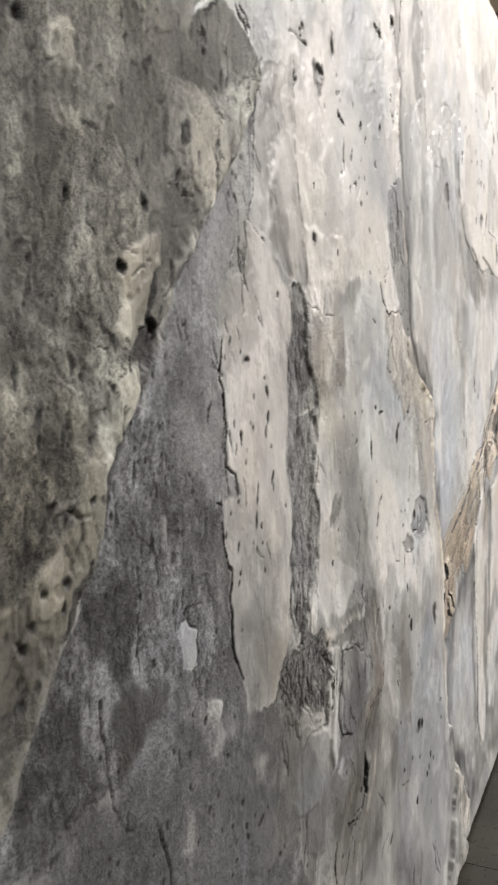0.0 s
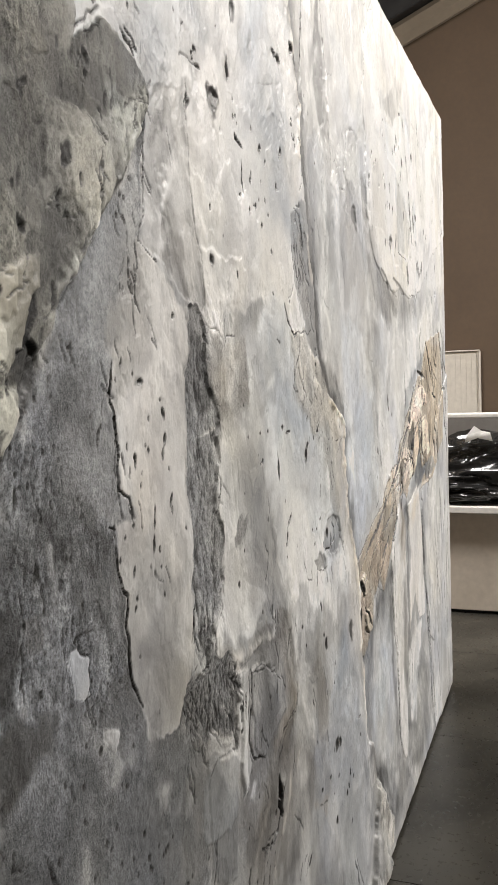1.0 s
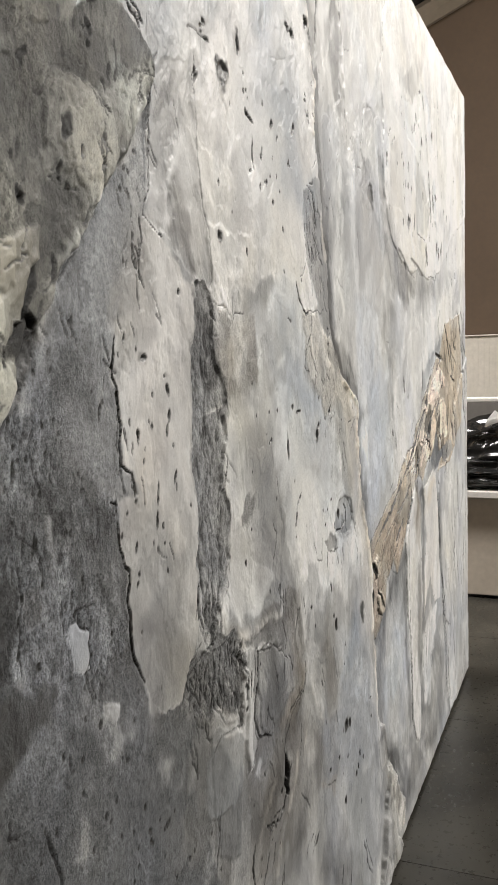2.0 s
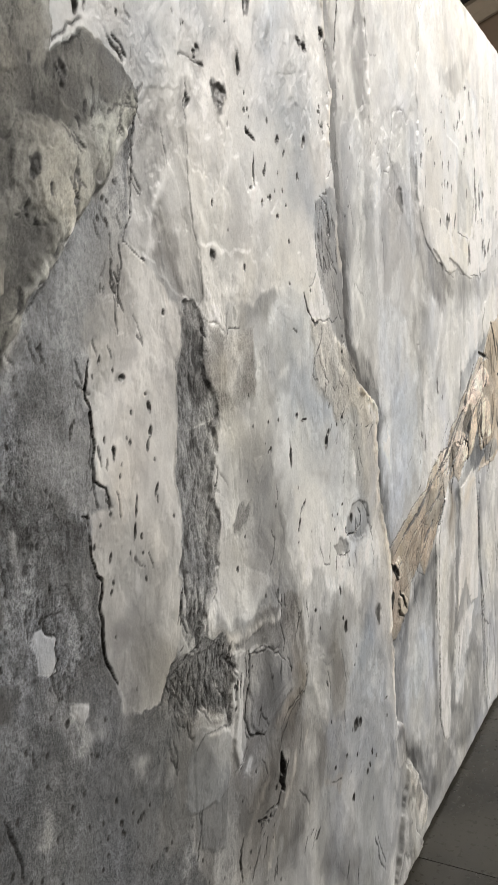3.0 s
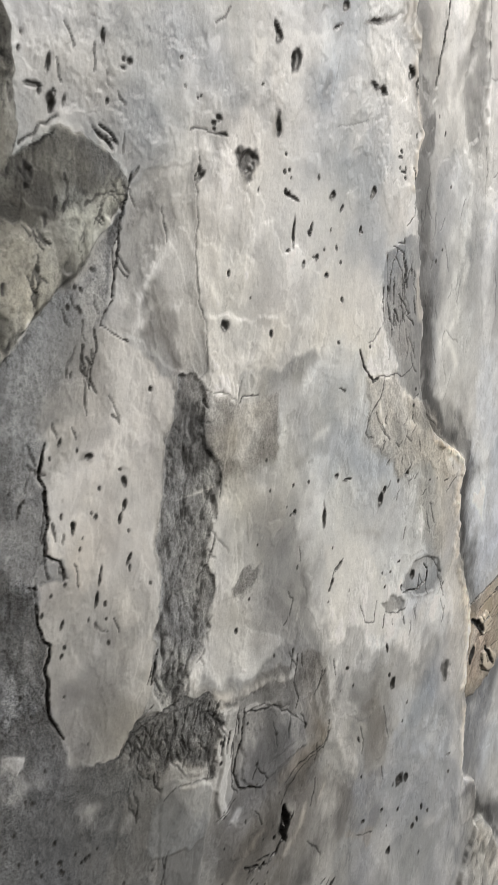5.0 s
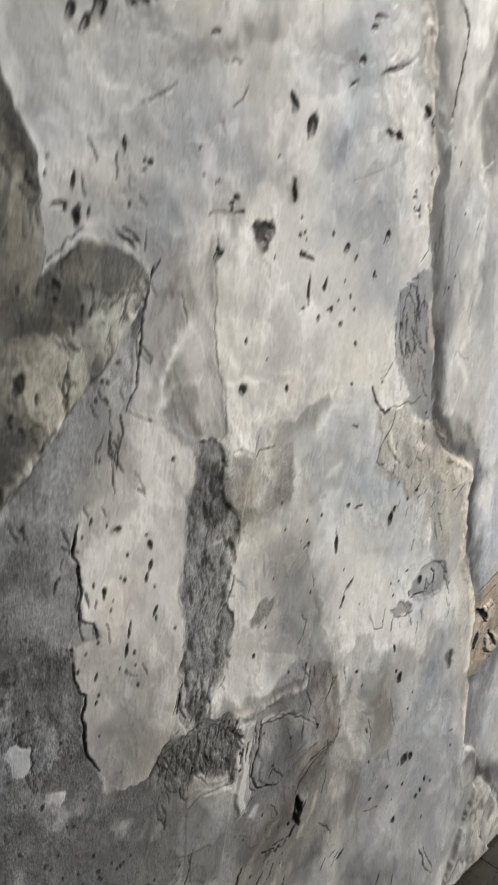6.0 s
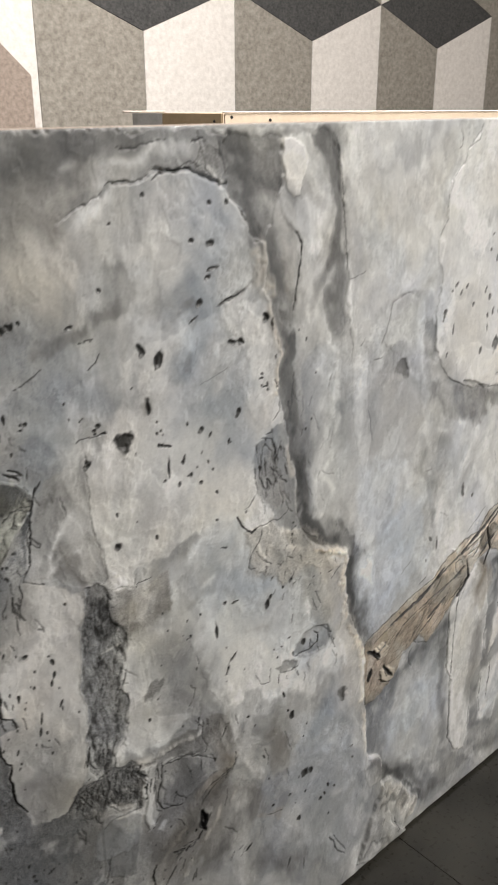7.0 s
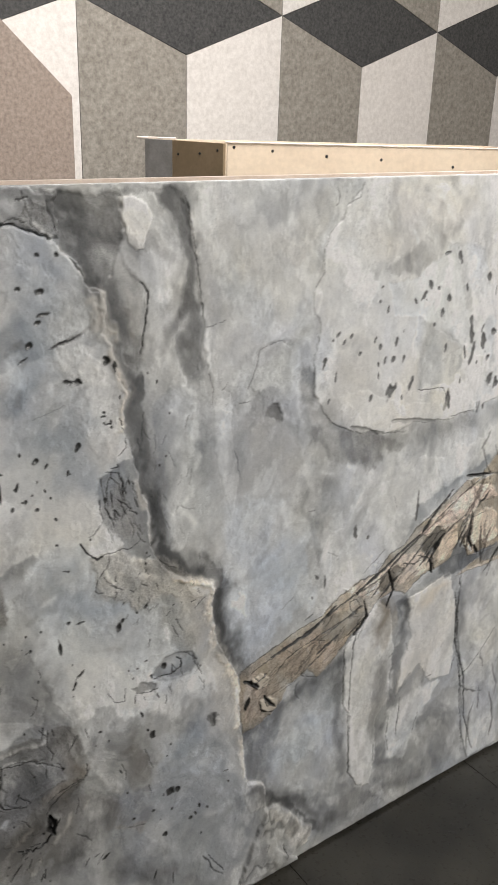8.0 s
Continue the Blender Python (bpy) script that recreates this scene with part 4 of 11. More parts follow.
plate([(-0.223, 1.383), (-0.195, 1.399), (-0.162, 1.384), (-0.171, 1.331), (-0.209, 1.29), (-0.243, 1.282), (-0.233, 1.333)], shade(0.535, 0.02, 0.1), 0, 0.02, 0.008, 0.5)
plate([(-0.372, 1.172), (0.114, 1.293), (0.137, 1.199), (0.037, 1.171), (-0.085, 1.16), (-0.162, 1.138), (-0.196, 1.115), (-0.237, 1.13), (-0.286, 1.121), (-0.34, 1.123), (-0.362, 1.123)], shade(0.475, 0.005, 0.1), 0, 0.02, 0.006, 0.7)
plate([(-0.198, 1.375), (-0.122, 1.406), (-0.04, 1.42), (0.049, 1.365), (0.108, 1.284), (0.087, 1.241), (0.027, 1.25), (-0.045, 1.319), (-0.127, 1.329), (-0.17, 1.282)], shade(0.456, 0.012, 0.1), 0, 0.02, 0.008, 0.7)
plate([(-0.278, 1.274), (-0.172, 1.255), (-0.131, 1.276), (-0.12, 1.322), (-0.08, 1.309), (-0.048, 1.255), (-0.135, 1.22), (-0.244, 1.208), (-0.315, 1.191)], shade(0.354, -0.01, 0.1), 0, 0.02, 0.01, 0.6)
plate([(-0.209, 1.262), (-0.13, 1.296), (-0.079, 1.316), (-0.071, 1.301), (-0.124, 1.268), (-0.173, 1.249)], shade(0.316, 0, 0.1), 0, 0.008, 0.006, 0.6)
plate([(-0.265, 1.382), (-0.204, 1.382), (-0.163, 1.359), (-0.185, 1.284), (-0.237, 1.273), (-0.314, 1.293)], shade(0.403, 0.03, 0.1), 0, 0.02, 0.008, 0.7)
plate([(-0.048, 1.249), (-0.04, 1.27), (-0.027, 1.279), (-0.012, 1.284), (0.003, 1.271), (-0.002, 1.258), (-0.022, 1.252)], shade(0.162, 0.02, 0.1), 0, 0.004, 0.004, 0.85)
plate([(-0.132, 1.335), (-0.12, 1.335), (-0.113, 1.326), (-0.104, 1.314), (-0.083, 1.315), (-0.075, 1.306), (-0.084, 1.296), (-0.104, 1.296), (-0.118, 1.284), (-0.14, 1.27), (-0.164, 1.259), (-0.192, 1.249), (-0.225, 1.246), (-0.242, 1.253), (-0.202, 1.261), (-0.171, 1.272), (-0.142, 1.291), (-0.127, 1.304), (-0.131, 1.316)], shade(0.19, 0, 0.1), 0, 0.005, 0.005, 0.85)
plate([(0.008, 1.253), (0.088, 1.272), (0.13, 1.226), (0.142, 1.165), (0.132, 1.099), (0.044, 1.102), (-0.014, 1.165)], shade(0.515, 0.03, 0.1), 0, 0.016, 0.008, 0.7)
plate([(-0.053, 1.32), (0, 1.32), (0.047, 1.293), (0.027, 1.25), (-0.021, 1.228), (-0.055, 1.278)], shade(0.369, -0.015, 0.1), 0, 0.02, 0.006, 0.5)
# pale lobe, with the varnish's lamp sheen painted into its white
plate([(-0.191, 1.106), (-0.188, 1.077), (-0.182, 1.057), (-0.187, 1.036), (-0.186, 1.013), (-0.179, 0.988), (-0.17, 0.971), (-0.167, 0.929), (-0.178, 0.924), (-0.169, 0.913), (-0.144, 0.909), (-0.126, 0.899), (-0.122, 0.919), (-0.108, 0.926), (-0.063, 0.93), (-0.017, 0.946), (0.041, 0.944), (0.062, 0.941), (0.072, 0.919), (0.087, 0.908), (0.122, 0.912), (0.132, 0.921), (0.12, 0.947), (0.1, 0.972), (0.093, 1.008), (0.099, 1.044), (0.124, 1.06), (0.15, 1.071), (0.142, 1.13), (0.143, 1.165), (0.137, 1.199), (0.125, 1.263), (0.019, 1.259), (-0.137, 1.217), (-0.201, 1.198), (-0.206, 1.156), (-0.199, 1.123)], shade(0.79, 0.02, 0.1), 0, 0.0025, 0.002, 0.8, "white_lobe")
plate([(-0.26, 1.215), (-0.154, 1.243), (-0.093, 1.214), (-0.129, 1.153), (-0.169, 1.137), (-0.184, 1.119), (-0.205, 1.11), (-0.232, 1.147)], shade(0.438, -0.005, 0.1), 0, 0.03, 0.01, 0.8)
plate([(-0.154, 1.243), (0.109, 1.312), (0.125, 1.247), (0.033, 1.191), (-0.086, 1.169), (-0.133, 1.188)], shade(0.475, -0.01, 0.1), 0, 0.03, 0.01, 0.65)
stroke([(-0.19, 1.096), (-0.187, 1.077), (-0.183, 1.059), (-0.187, 1.036), (-0.185, 1.013), (-0.179, 0.988)], 0.002, 0.0012, shade(0.0477, 0, 0), 0.45, 0.0015)
stroke([(-0.179, 0.988), (-0.17, 0.971), (-0.167, 0.929), (-0.176, 0.924)], 0.002, 0.0012, shade(0.0477, 0, 0), 0.45, 0.0015)
stroke([(-0.169, 0.913), (-0.144, 0.909), (-0.126, 0.899), (-0.122, 0.919)], 0.002, 0.0008, shade(0.0477, 0, 0), 0.4, 0.0015)
plate([(-0.174, 0.985), (-0.144, 0.981), (-0.073, 0.971), (-0.053, 0.95), (-0.1, 0.93), (-0.123, 0.923), (-0.127, 0.903), (-0.144, 0.911), (-0.169, 0.915), (-0.175, 0.923), (-0.166, 0.929)], shade(0.79, 0.02, 0.1), 0.0008, 0.012, 0.006, 0.75)
plate([(-0.034, 1.047), (0.047, 1.119), (0.126, 1.151), (0.149, 1.077), (0.104, 1.05), (0.091, 1.008), (0.098, 0.972), (0.071, 0.948), (-0, 0.955)], shade(0.723, 0.045, 0.1), 0, 0.02, 0.006, 0.5)
plate([(-0.081, 1.137), (0.043, 1.14), (0.002, 1.049), (-0.06, 0.993), (-0.134, 1.016), (-0.135, 1.083)], shade(0.601, -0.01, 0.1), 0, 0.03, 0.008, 0.4)
plate([(-0.155, 0.945), (-0.185, 1.006), (-0.188, 1.07), (-0.12, 1.073), (-0.03, 0.986), (-0.023, 0.912), (-0.102, 0.915)], shade(0.42, 0, 0.1), 0, 0.02, 0.008, 0.4)
# glints of the varnish, laid on as white dabs
brush([(-0.18, 1.12), (-0.167, 1.117), (-0.153, 1.115)], 0.012, shade(0.79, 0.01, 0.05), 0.65, 0.0008)
brush([(-0.169, 1.104), (-0.161, 1.093)], 0.012, shade(0.79, 0.01, 0.05), 0.65, 0.0008)
brush([(-0.173, 1.079), (-0.162, 1.071), (-0.148, 1.074)], 0.012, shade(0.79, 0.01, 0.05), 0.65, 0.0008)
brush([(-0.123, 0.991), (-0.111, 1.012), (-0.109, 1.027)], 0.012, shade(0.79, 0.01, 0.05), 0.65, 0.0008)
brush([(-0.115, 1.046), (-0.102, 1.062), (-0.083, 1.067)], 0.012, shade(0.79, 0.01, 0.05), 0.65, 0.0008)
brush([(-0.157, 1.034), (-0.148, 1.015)], 0.012, shade(0.79, 0.01, 0.05), 0.65, 0.0008)
brush([(-0.129, 0.971), (-0.119, 0.956)], 0.012, shade(0.79, 0.01, 0.05), 0.65, 0.0008)
brush([(-0.09, 0.971), (-0.058, 0.982)], 0.012, shade(0.79, 0.01, 0.05), 0.65, 0.0008)
brush([(-0.055, 0.961), (-0.032, 0.982), (-0.016, 0.994)], 0.012, shade(0.79, 0.01, 0.05), 0.65, 0.0008)
brush([(-0.183, 1.113), (-0.176, 1.109)], 0.012, shade(0.79, 0.01, 0.05), 0.65, 0.0008)
brush([(-0.161, 1), (-0.149, 0.991)], 0.012, shade(0.79, 0.01, 0.05), 0.65, 0.0008)
brush([(-0.076, 1.018), (-0.066, 1.034)], 0.012, shade(0.79, 0.01, 0.05), 0.65, 0.0008)
brush([(-0.167, 0.961), (-0.16, 0.932)], 0.012, shade(0.79, 0.01, 0.05), 0.65, 0.0008)
brush([(-0.152, 0.921), (-0.128, 0.905)], 0.012, shade(0.79, 0.01, 0.05), 0.65, 0.0008)
brush([(-0.012, 1.127), (0.042, 1.145)], 0.012, shade(0.79, 0.01, 0.05), 0.65, 0.0008)
brush([(-0.079, 1.121), (-0.029, 1.122)], 0.012, shade(0.79, 0.01, 0.05), 0.65, 0.0008)
brush([(-0.195, 1.139), (-0.162, 1.14)], 0.009, shade(0.438, 0, 0.05), 0.5, 0.0003)
brush([(-0.167, 1.12), (-0.155, 1.133)], 0.009, shade(0.438, 0, 0.05), 0.5, 0.0003)
brush([(-0.089, 1.192), (-0.057, 1.189)], 0.009, shade(0.438, 0, 0.05), 0.5, 0.0003)
brush([(-0.023, 1.239), (-0.024, 1.2)], 0.009, shade(0.438, 0, 0.05), 0.5, 0.0003)
brush([(-0.156, 1.2), (-0.122, 1.212)], 0.009, shade(0.438, 0, 0.05), 0.5, 0.0003)
brush([(-0.132, 1.175), (-0.116, 1.168)], 0.009, shade(0.438, 0, 0.05), 0.5, 0.0003)
brush([(-0.171, 1.154), (-0.152, 1.166)], 0.009, shade(0.438, 0, 0.05), 0.5, 0.0003)
brush([(-0.256, 1.158), (-0.239, 1.158)], 0.009, shade(0.438, 0, 0.05), 0.5, 0.0003)
brush([(-0.018, 1.162), (0.036, 1.176), (0.083, 1.195)], 0.009, shade(0.438, 0, 0.05), 0.5, 0.0003)
brush([(-0.108, 0.93), (-0.084, 0.932), (-0.064, 0.933)], 0.009, shade(0.438, 0, 0.05), 0.5, 0.0003)
brush([(-0.121, 0.971), (-0.103, 0.951)], 0.009, shade(0.438, 0, 0.05), 0.5, 0.0003)
plate([(-0.1, 1.158), (-0.088, 1.162), (-0.081, 1.149), (-0.089, 1.138), (-0.097, 1.142)], shade(0.282, 0.05, 0.1), 0, 0.006, 0.004, 0.6)
plate([(-0.303, 1.151), (-0.283, 1.153), (-0.277, 1.142), (-0.292, 1.136), (-0.302, 1.141)], shade(0.354, 0.02, 0.1), 0, 0.012, 0.003, 0.55)
plate([(-0.034, 1.256), (0.001, 1.259), (-0.008, 1.233), (-0.017, 1.207), (-0.024, 1.196), (-0.017, 1.231)], shade(0.221, 0.02, 0.1), 0, 0.005, 0.003, 0.55)
plate([(0.023, 1.265), (0.074, 1.282), (0.099, 1.289), (0.085, 1.279), (0.061, 1.269), (0.037, 1.264)], shade(0.162, 0.02, 0.1), -0.001, 0.003, 0.003, 0.7)
# blue plate, its scuffs and the buff crumbs
plate([(-0.12, 0.899), (-0.059, 0.9), (-0.014, 0.927), (0.022, 0.937), (0.059, 0.933), (0.078, 0.911), (0.077, 0.861), (0.107, 0.819), (0.185, 0.789), (0.253, 0.729), (0.272, 0.648), (0.309, 0.558), (0.243, 0.536), (0.131, 0.577), (0.044, 0.63), (-0.004, 0.682), (-0.022, 0.737), (-0.046, 0.778), (-0.102, 0.815), (-0.072, 0.84), (-0.06, 0.872)], shade(0.749, -0.02, 0.1), 0, 0.012, 0.006, 0.85)
plate([(-0.038, 0.848), (0.035, 0.865), (0.084, 0.822), (0.115, 0.778), (0.055, 0.748), (-0.028, 0.775), (-0.067, 0.805)], shade(0.79, -0.02, 0.1), 0, 0.02, 0.01, 0.55)
plate([(-0.045, 0.894), (0.009, 0.902), (0.043, 0.876), (0.021, 0.829), (-0.015, 0.815), (-0.055, 0.838)], shade(0.394, -0.02, 0.1), 0, 0.016, 0.01, 0.6)
plate([(0.018, 0.729), (0.082, 0.716), (0.194, 0.635), (0.203, 0.595), (0.128, 0.592), (0.057, 0.613), (0.018, 0.664), (0.023, 0.696)], shade(0.776, 0.012, 0.1), 0, 0.01, 0.006, 0.65)
plate([(0.145, 0.632), (0.265, 0.618), (0.354, 0.563), (0.362, 0.474), (0.32, 0.452), (0.248, 0.51), (0.182, 0.569)], shade(0.71, 0.01, 0.1), 0, 0.016, 0.008, 0.5)
plate([(0.045, 0.808), (0.167, 0.757), (0.207, 0.692), (0.106, 0.712), (0.053, 0.762)], shade(0.403, -0.03, 0.1), 0, 0.02, 0.008, 0.4)
plate([(-0.166, 0.901), (-0.143, 0.904), (-0.12, 0.903), (-0.093, 0.905), (-0.072, 0.901), (-0.071, 0.879), (-0.068, 0.845), (-0.089, 0.839), (-0.118, 0.83), (-0.132, 0.821), (-0.141, 0.832), (-0.152, 0.849), (-0.164, 0.861)], shade(0.354, 0.03, 0.3), 0, 0.006, 0.004, 0.85, "olive_patch")
plate([(-0.135, 0.881), (-0.117, 0.877), (-0.111, 0.855), (-0.122, 0.851), (-0.132, 0.863)], shade(0.42, 0.03, 0.1), 0, 0.006, 0.004, 0.6)
plate([(-0.151, 0.806), (-0.13, 0.819), (-0.103, 0.821), (-0.057, 0.791), (-0.022, 0.737), (-0.004, 0.682), (-0.026, 0.636), (-0.061, 0.621), (-0.119, 0.614), (-0.17, 0.625), (-0.173, 0.65), (-0.155, 0.658), (-0.148, 0.682), (-0.148, 0.717), (-0.164, 0.751), (-0.156, 0.78), (-0.15, 0.792)], shade(0.624, -0.005, 0.1), 0, 0.006, 0.005, 0.85)
plate([(-0.151, 0.806), (-0.125, 0.813), (-0.098, 0.787), (-0.102, 0.753), (-0.133, 0.748), (-0.157, 0.758), (-0.153, 0.779)], shade(0.556, -0.01, 0.1), 0, 0.01, 0.003, 0.6)
plate([(-0.12, 0.733), (-0.101, 0.738), (-0.083, 0.731), (-0.082, 0.71), (-0.101, 0.702), (-0.12, 0.698), (-0.128, 0.712)], shade(0.137, 0.01, 0.6), -0.0008, 0.004, 0.006, 0.7)
plate([(-0.078, 0.76), (-0.041, 0.741), (-0.017, 0.705), (-0.002, 0.669), (-0.03, 0.663), (-0.06, 0.683), (-0.073, 0.717)], shade(0.295, -0.02, 0.1), 0, 0.016, 0.006, 0.5)
plate([(-0.126, 0.676), (-0.069, 0.686), (-0.046, 0.648), (-0.079, 0.626), (-0.128, 0.623), (-0.167, 0.63), (-0.162, 0.658)], shade(0.697, 0, 0.1), 0, 0.014, 0.005, 0.6)
plate([(0.078, 0.911), (0.128, 0.912), (0.165, 0.881), (0.217, 0.874), (0.246, 0.843), (0.282, 0.813), (0.305, 0.803), (0.316, 0.772), (0.264, 0.768), (0.208, 0.801), (0.16, 0.793), (0.129, 0.824), (0.09, 0.847), (0.08, 0.873)], shade(0.556, 0.045, 0.35), 0.0006, 0.005, 0.005, 0.85)
plate([(0.234, 0.805), (0.307, 0.797), (0.319, 0.741), (0.323, 0.693), (0.344, 0.632), (0.375, 0.557), (0.386, 0.475), (0.403, 0.369), (0.421, 0.285), (0.349, 0.334), (0.324, 0.468), (0.313, 0.573), (0.264, 0.681)], shade(0.624, 0.045, 0.12), 0, 0.008, 0.004, 0.75)
plate([(0.202, 0.773), (0.245, 0.76), (0.276, 0.678), (0.253, 0.667), (0.23, 0.71)], shade(0.269, 0.01, 0.25), 0, 0.006, 0.004, 0.6)
plate([(0.195, 0.657), (0.212, 0.672), (0.245, 0.673), (0.268, 0.666), (0.282, 0.638), (0.265, 0.618), (0.238, 0.617), (0.202, 0.629), (0.186, 0.64)], shade(0.282, 0, 0.1), -0.002, 0.003, 0.002, 0.85)
plate([(0.145, 0.632), (0.169, 0.633), (0.191, 0.621), (0.187, 0.606), (0.153, 0.619)], shade(0.211, 0.03, 0.1), -0.0012, 0.003, 0.003, 0.8)
stroke([(0.188, 0.633), (0.222, 0.628), (0.247, 0.636), (0.246, 0.654), (0.238, 0.661)], 0.0045, 0.003, INK, 1, 0.0015)
stroke([(0.253, 0.669), (0.272, 0.648), (0.29, 0.604)], 0.002, 0.001, INK, 0.85, 0.0015)
stroke([(0.153, 0.618), (0.18, 0.608), (0.196, 0.612)], 0.002, 0.001, INK, 0.85, 0.0015)
stroke([(0.097, 0.637), (0.11, 0.616), (0.131, 0.61), (0.132, 0.635)], 0.002, 0.001, INK, 0.85, 0.0015)
stroke([(-0.034, 0.689), (-0.025, 0.678), (-0.03, 0.663)], 0.002, 0.001, INK, 0.85, 0.0015)
stroke([(-0.042, 0.654), (-0.034, 0.661)], 0.002, 0.001, INK, 0.85, 0.0015)
stroke([(-0.022, 0.737), (-0.019, 0.718)], 0.002, 0.001, INK, 0.85, 0.0015)
stroke([(0.182, 0.719), (0.179, 0.705)], 0.002, 0.001, INK, 0.85, 0.0015)
brush([(-0.116, 0.77), (-0.103, 0.759)], 0.008, shade(0.79, 0, 0.05), 0.7, 0.0003)
brush([(-0.102, 0.753), (-0.09, 0.753)], 0.008, shade(0.79, 0, 0.05), 0.7, 0.0003)
brush([(-0.14, 0.81), (-0.131, 0.798)], 0.008, shade(0.79, 0, 0.05), 0.7, 0.0003)
brush([(-0.011, 0.851), (0.007, 0.852)], 0.008, shade(0.79, 0, 0.05), 0.7, 0.0003)
brush([(-0.003, 0.859), (0.016, 0.86)], 0.008, shade(0.79, 0, 0.05), 0.7, 0.0003)
brush([(-0.001, 0.596), (0.008, 0.603)], 0.008, shade(0.79, 0, 0.05), 0.7, 0.0003)
brush([(0.041, 0.582), (0.049, 0.566)], 0.008, shade(0.79, 0, 0.05), 0.7, 0.0003)
brush([(0.14, 0.882), (0.145, 0.888)], 0.008, shade(0.79, 0, 0.05), 0.7, 0.0003)
brush([(0.062, 0.583), (0.047, 0.545)], 0.008, shade(0.79, 0, 0.05), 0.7, 0.0003)
brush([(0.048, 0.67), (0.072, 0.65)], 0.008, shade(0.79, 0, 0.05), 0.7, 0.0003)
brush([(0.304, 0.608), (0.326, 0.553)], 0.008, shade(0.79, 0, 0.05), 0.7, 0.0003)
brush([(0.262, 0.802), (0.298, 0.775)], 0.008, shade(0.79, 0, 0.05), 0.7, 0.0003)
brush([(-0.073, 0.717), (-0.056, 0.719)], 0.01, shade(0.354, 0, 0.05), 0.5, 0.0003)
brush([(-0.035, 0.824), (0, 0.838)], 0.01, shade(0.354, 0, 0.05), 0.5, 0.0003)
brush([(0.079, 0.737), (0.127, 0.722)], 0.01, shade(0.354, 0, 0.05), 0.5, 0.0003)
brush([(-0.005, 0.746), (-0.022, 0.737)], 0.01, shade(0.354, 0, 0.05), 0.5, 0.0003)
brush([(0.071, 0.893), (0.094, 0.885)], 0.01, shade(0.354, 0, 0.05), 0.5, 0.0003)
plate([(0.092, 1.05), (0.128, 1.051), (0.147, 1.012), (0.161, 0.937), (0.135, 0.929), (0.115, 0.94), (0.099, 0.974), (0.098, 1.014)], shade(0.354, 0.02, 0.3), -0.0008, 0.004, 0.005, 0.75)
stroke([(0.099, 1.044), (0.101, 1.026), (0.106, 0.996), (0.115, 0.972), (0.121, 0.953)], 0.0022, 0.0012, INK, 0.95, 0.0015)
stroke([(0.116, 1.045), (0.131, 1.028), (0.138, 1.009), (0.134, 0.991), (0.144, 0.972)], 0.0022, 0.0012, INK, 0.95, 0.0015)
stroke([(0.116, 1.021), (0.12, 0.991)], 0.0022, 0.0012, INK, 0.95, 0.0015)
stroke([(0.137, 1.028), (0.142, 0.997)], 0.0022, 0.0012, INK, 0.95, 0.0015)
stroke([(0.095, 1.008), (0.097, 0.99), (0.103, 0.972)], 0.0022, 0.0012, INK, 0.95, 0.0015)
stroke([(0.153, 0.982), (0.148, 0.978), (0.158, 0.972), (0.163, 0.966)], 0.0022, 0.0012, INK, 0.95, 0.0015)
stroke([(0.134, 1.141), (0.144, 1.107), (0.144, 1.089), (0.131, 1.079)], 0.0022, 0.0012, INK, 0.95, 0.0015)
stroke([(0.118, 1.06), (0.13, 1.058), (0.128, 1.063)], 0.0022, 0.0012, INK, 0.95, 0.0015)
stroke([(0.154, 1.029), (0.156, 1.023)], 0.0022, 0.0012, INK, 0.95, 0.0015)
stroke([(0.061, 0.942), (0.067, 0.93), (0.075, 0.917)], 0.0045, 0.002, INK, 1, 0.0015)
stroke([(0.075, 0.917), (0.087, 0.907), (0.097, 0.908)], 0.0045, 0.002, INK, 1, 0.0015)
stroke([(0.089, 0.908), (0.105, 0.911), (0.122, 0.912), (0.152, 0.911), (0.162, 0.917), (0.167, 0.923)], 0.0022, 0.001, INK, 0.85, 0.0015)
stroke([(0.109, 0.906), (0.107, 0.891), (0.095, 0.879), (0.087, 0.867), (0.083, 0.854)], 0.0022, 0.001, INK, 0.85, 0.0015)
stroke([(0.083, 0.854), (0.087, 0.844), (0.097, 0.843)], 0.0022, 0.001, INK, 0.85, 0.0015)
stroke([(0.097, 0.872), (0.112, 0.852), (0.132, 0.837)], 0.0022, 0.001, INK, 0.85, 0.0015)
stroke([(0.028, 0.901), (0.039, 0.898)], 0.0022, 0.001, INK, 0.85, 0.0015)
stroke([(-0.124, 0.899), (-0.121, 0.904), (-0.097, 0.905)], 0.0022, 0.001, INK, 0.85, 0.0015)
stroke([(0.174, 0.866), (0.182, 0.849)], 0.003, 0.0012, INK, 0.8, 0.0015)
stroke([(0.168, 0.836), (0.179, 0.828)], 0.003, 0.0012, INK, 0.8, 0.0015)
stroke([(0.195, 0.83), (0.202, 0.816)], 0.003, 0.0012, INK, 0.8, 0.0015)
stroke([(0.205, 0.868), (0.222, 0.852), (0.24, 0.844)], 0.003, 0.0012, INK, 0.8, 0.0015)
stroke([(0.268, 0.805), (0.273, 0.815)], 0.003, 0.0012, INK, 0.8, 0.0015)
stroke([(0.275, 0.751), (0.287, 0.761), (0.294, 0.768)], 0.003, 0.0012, INK, 0.8, 0.0015)
stroke([(0.234, 0.746), (0.249, 0.714)], 0.003, 0.0012, INK, 0.8, 0.0015)
stroke([(0.228, 0.733), (0.241, 0.7)], 0.003, 0.0012, INK, 0.8, 0.0015)
stroke([(0.111, 0.858), (0.123, 0.844)], 0.003, 0.0012, INK, 0.8, 0.0015)
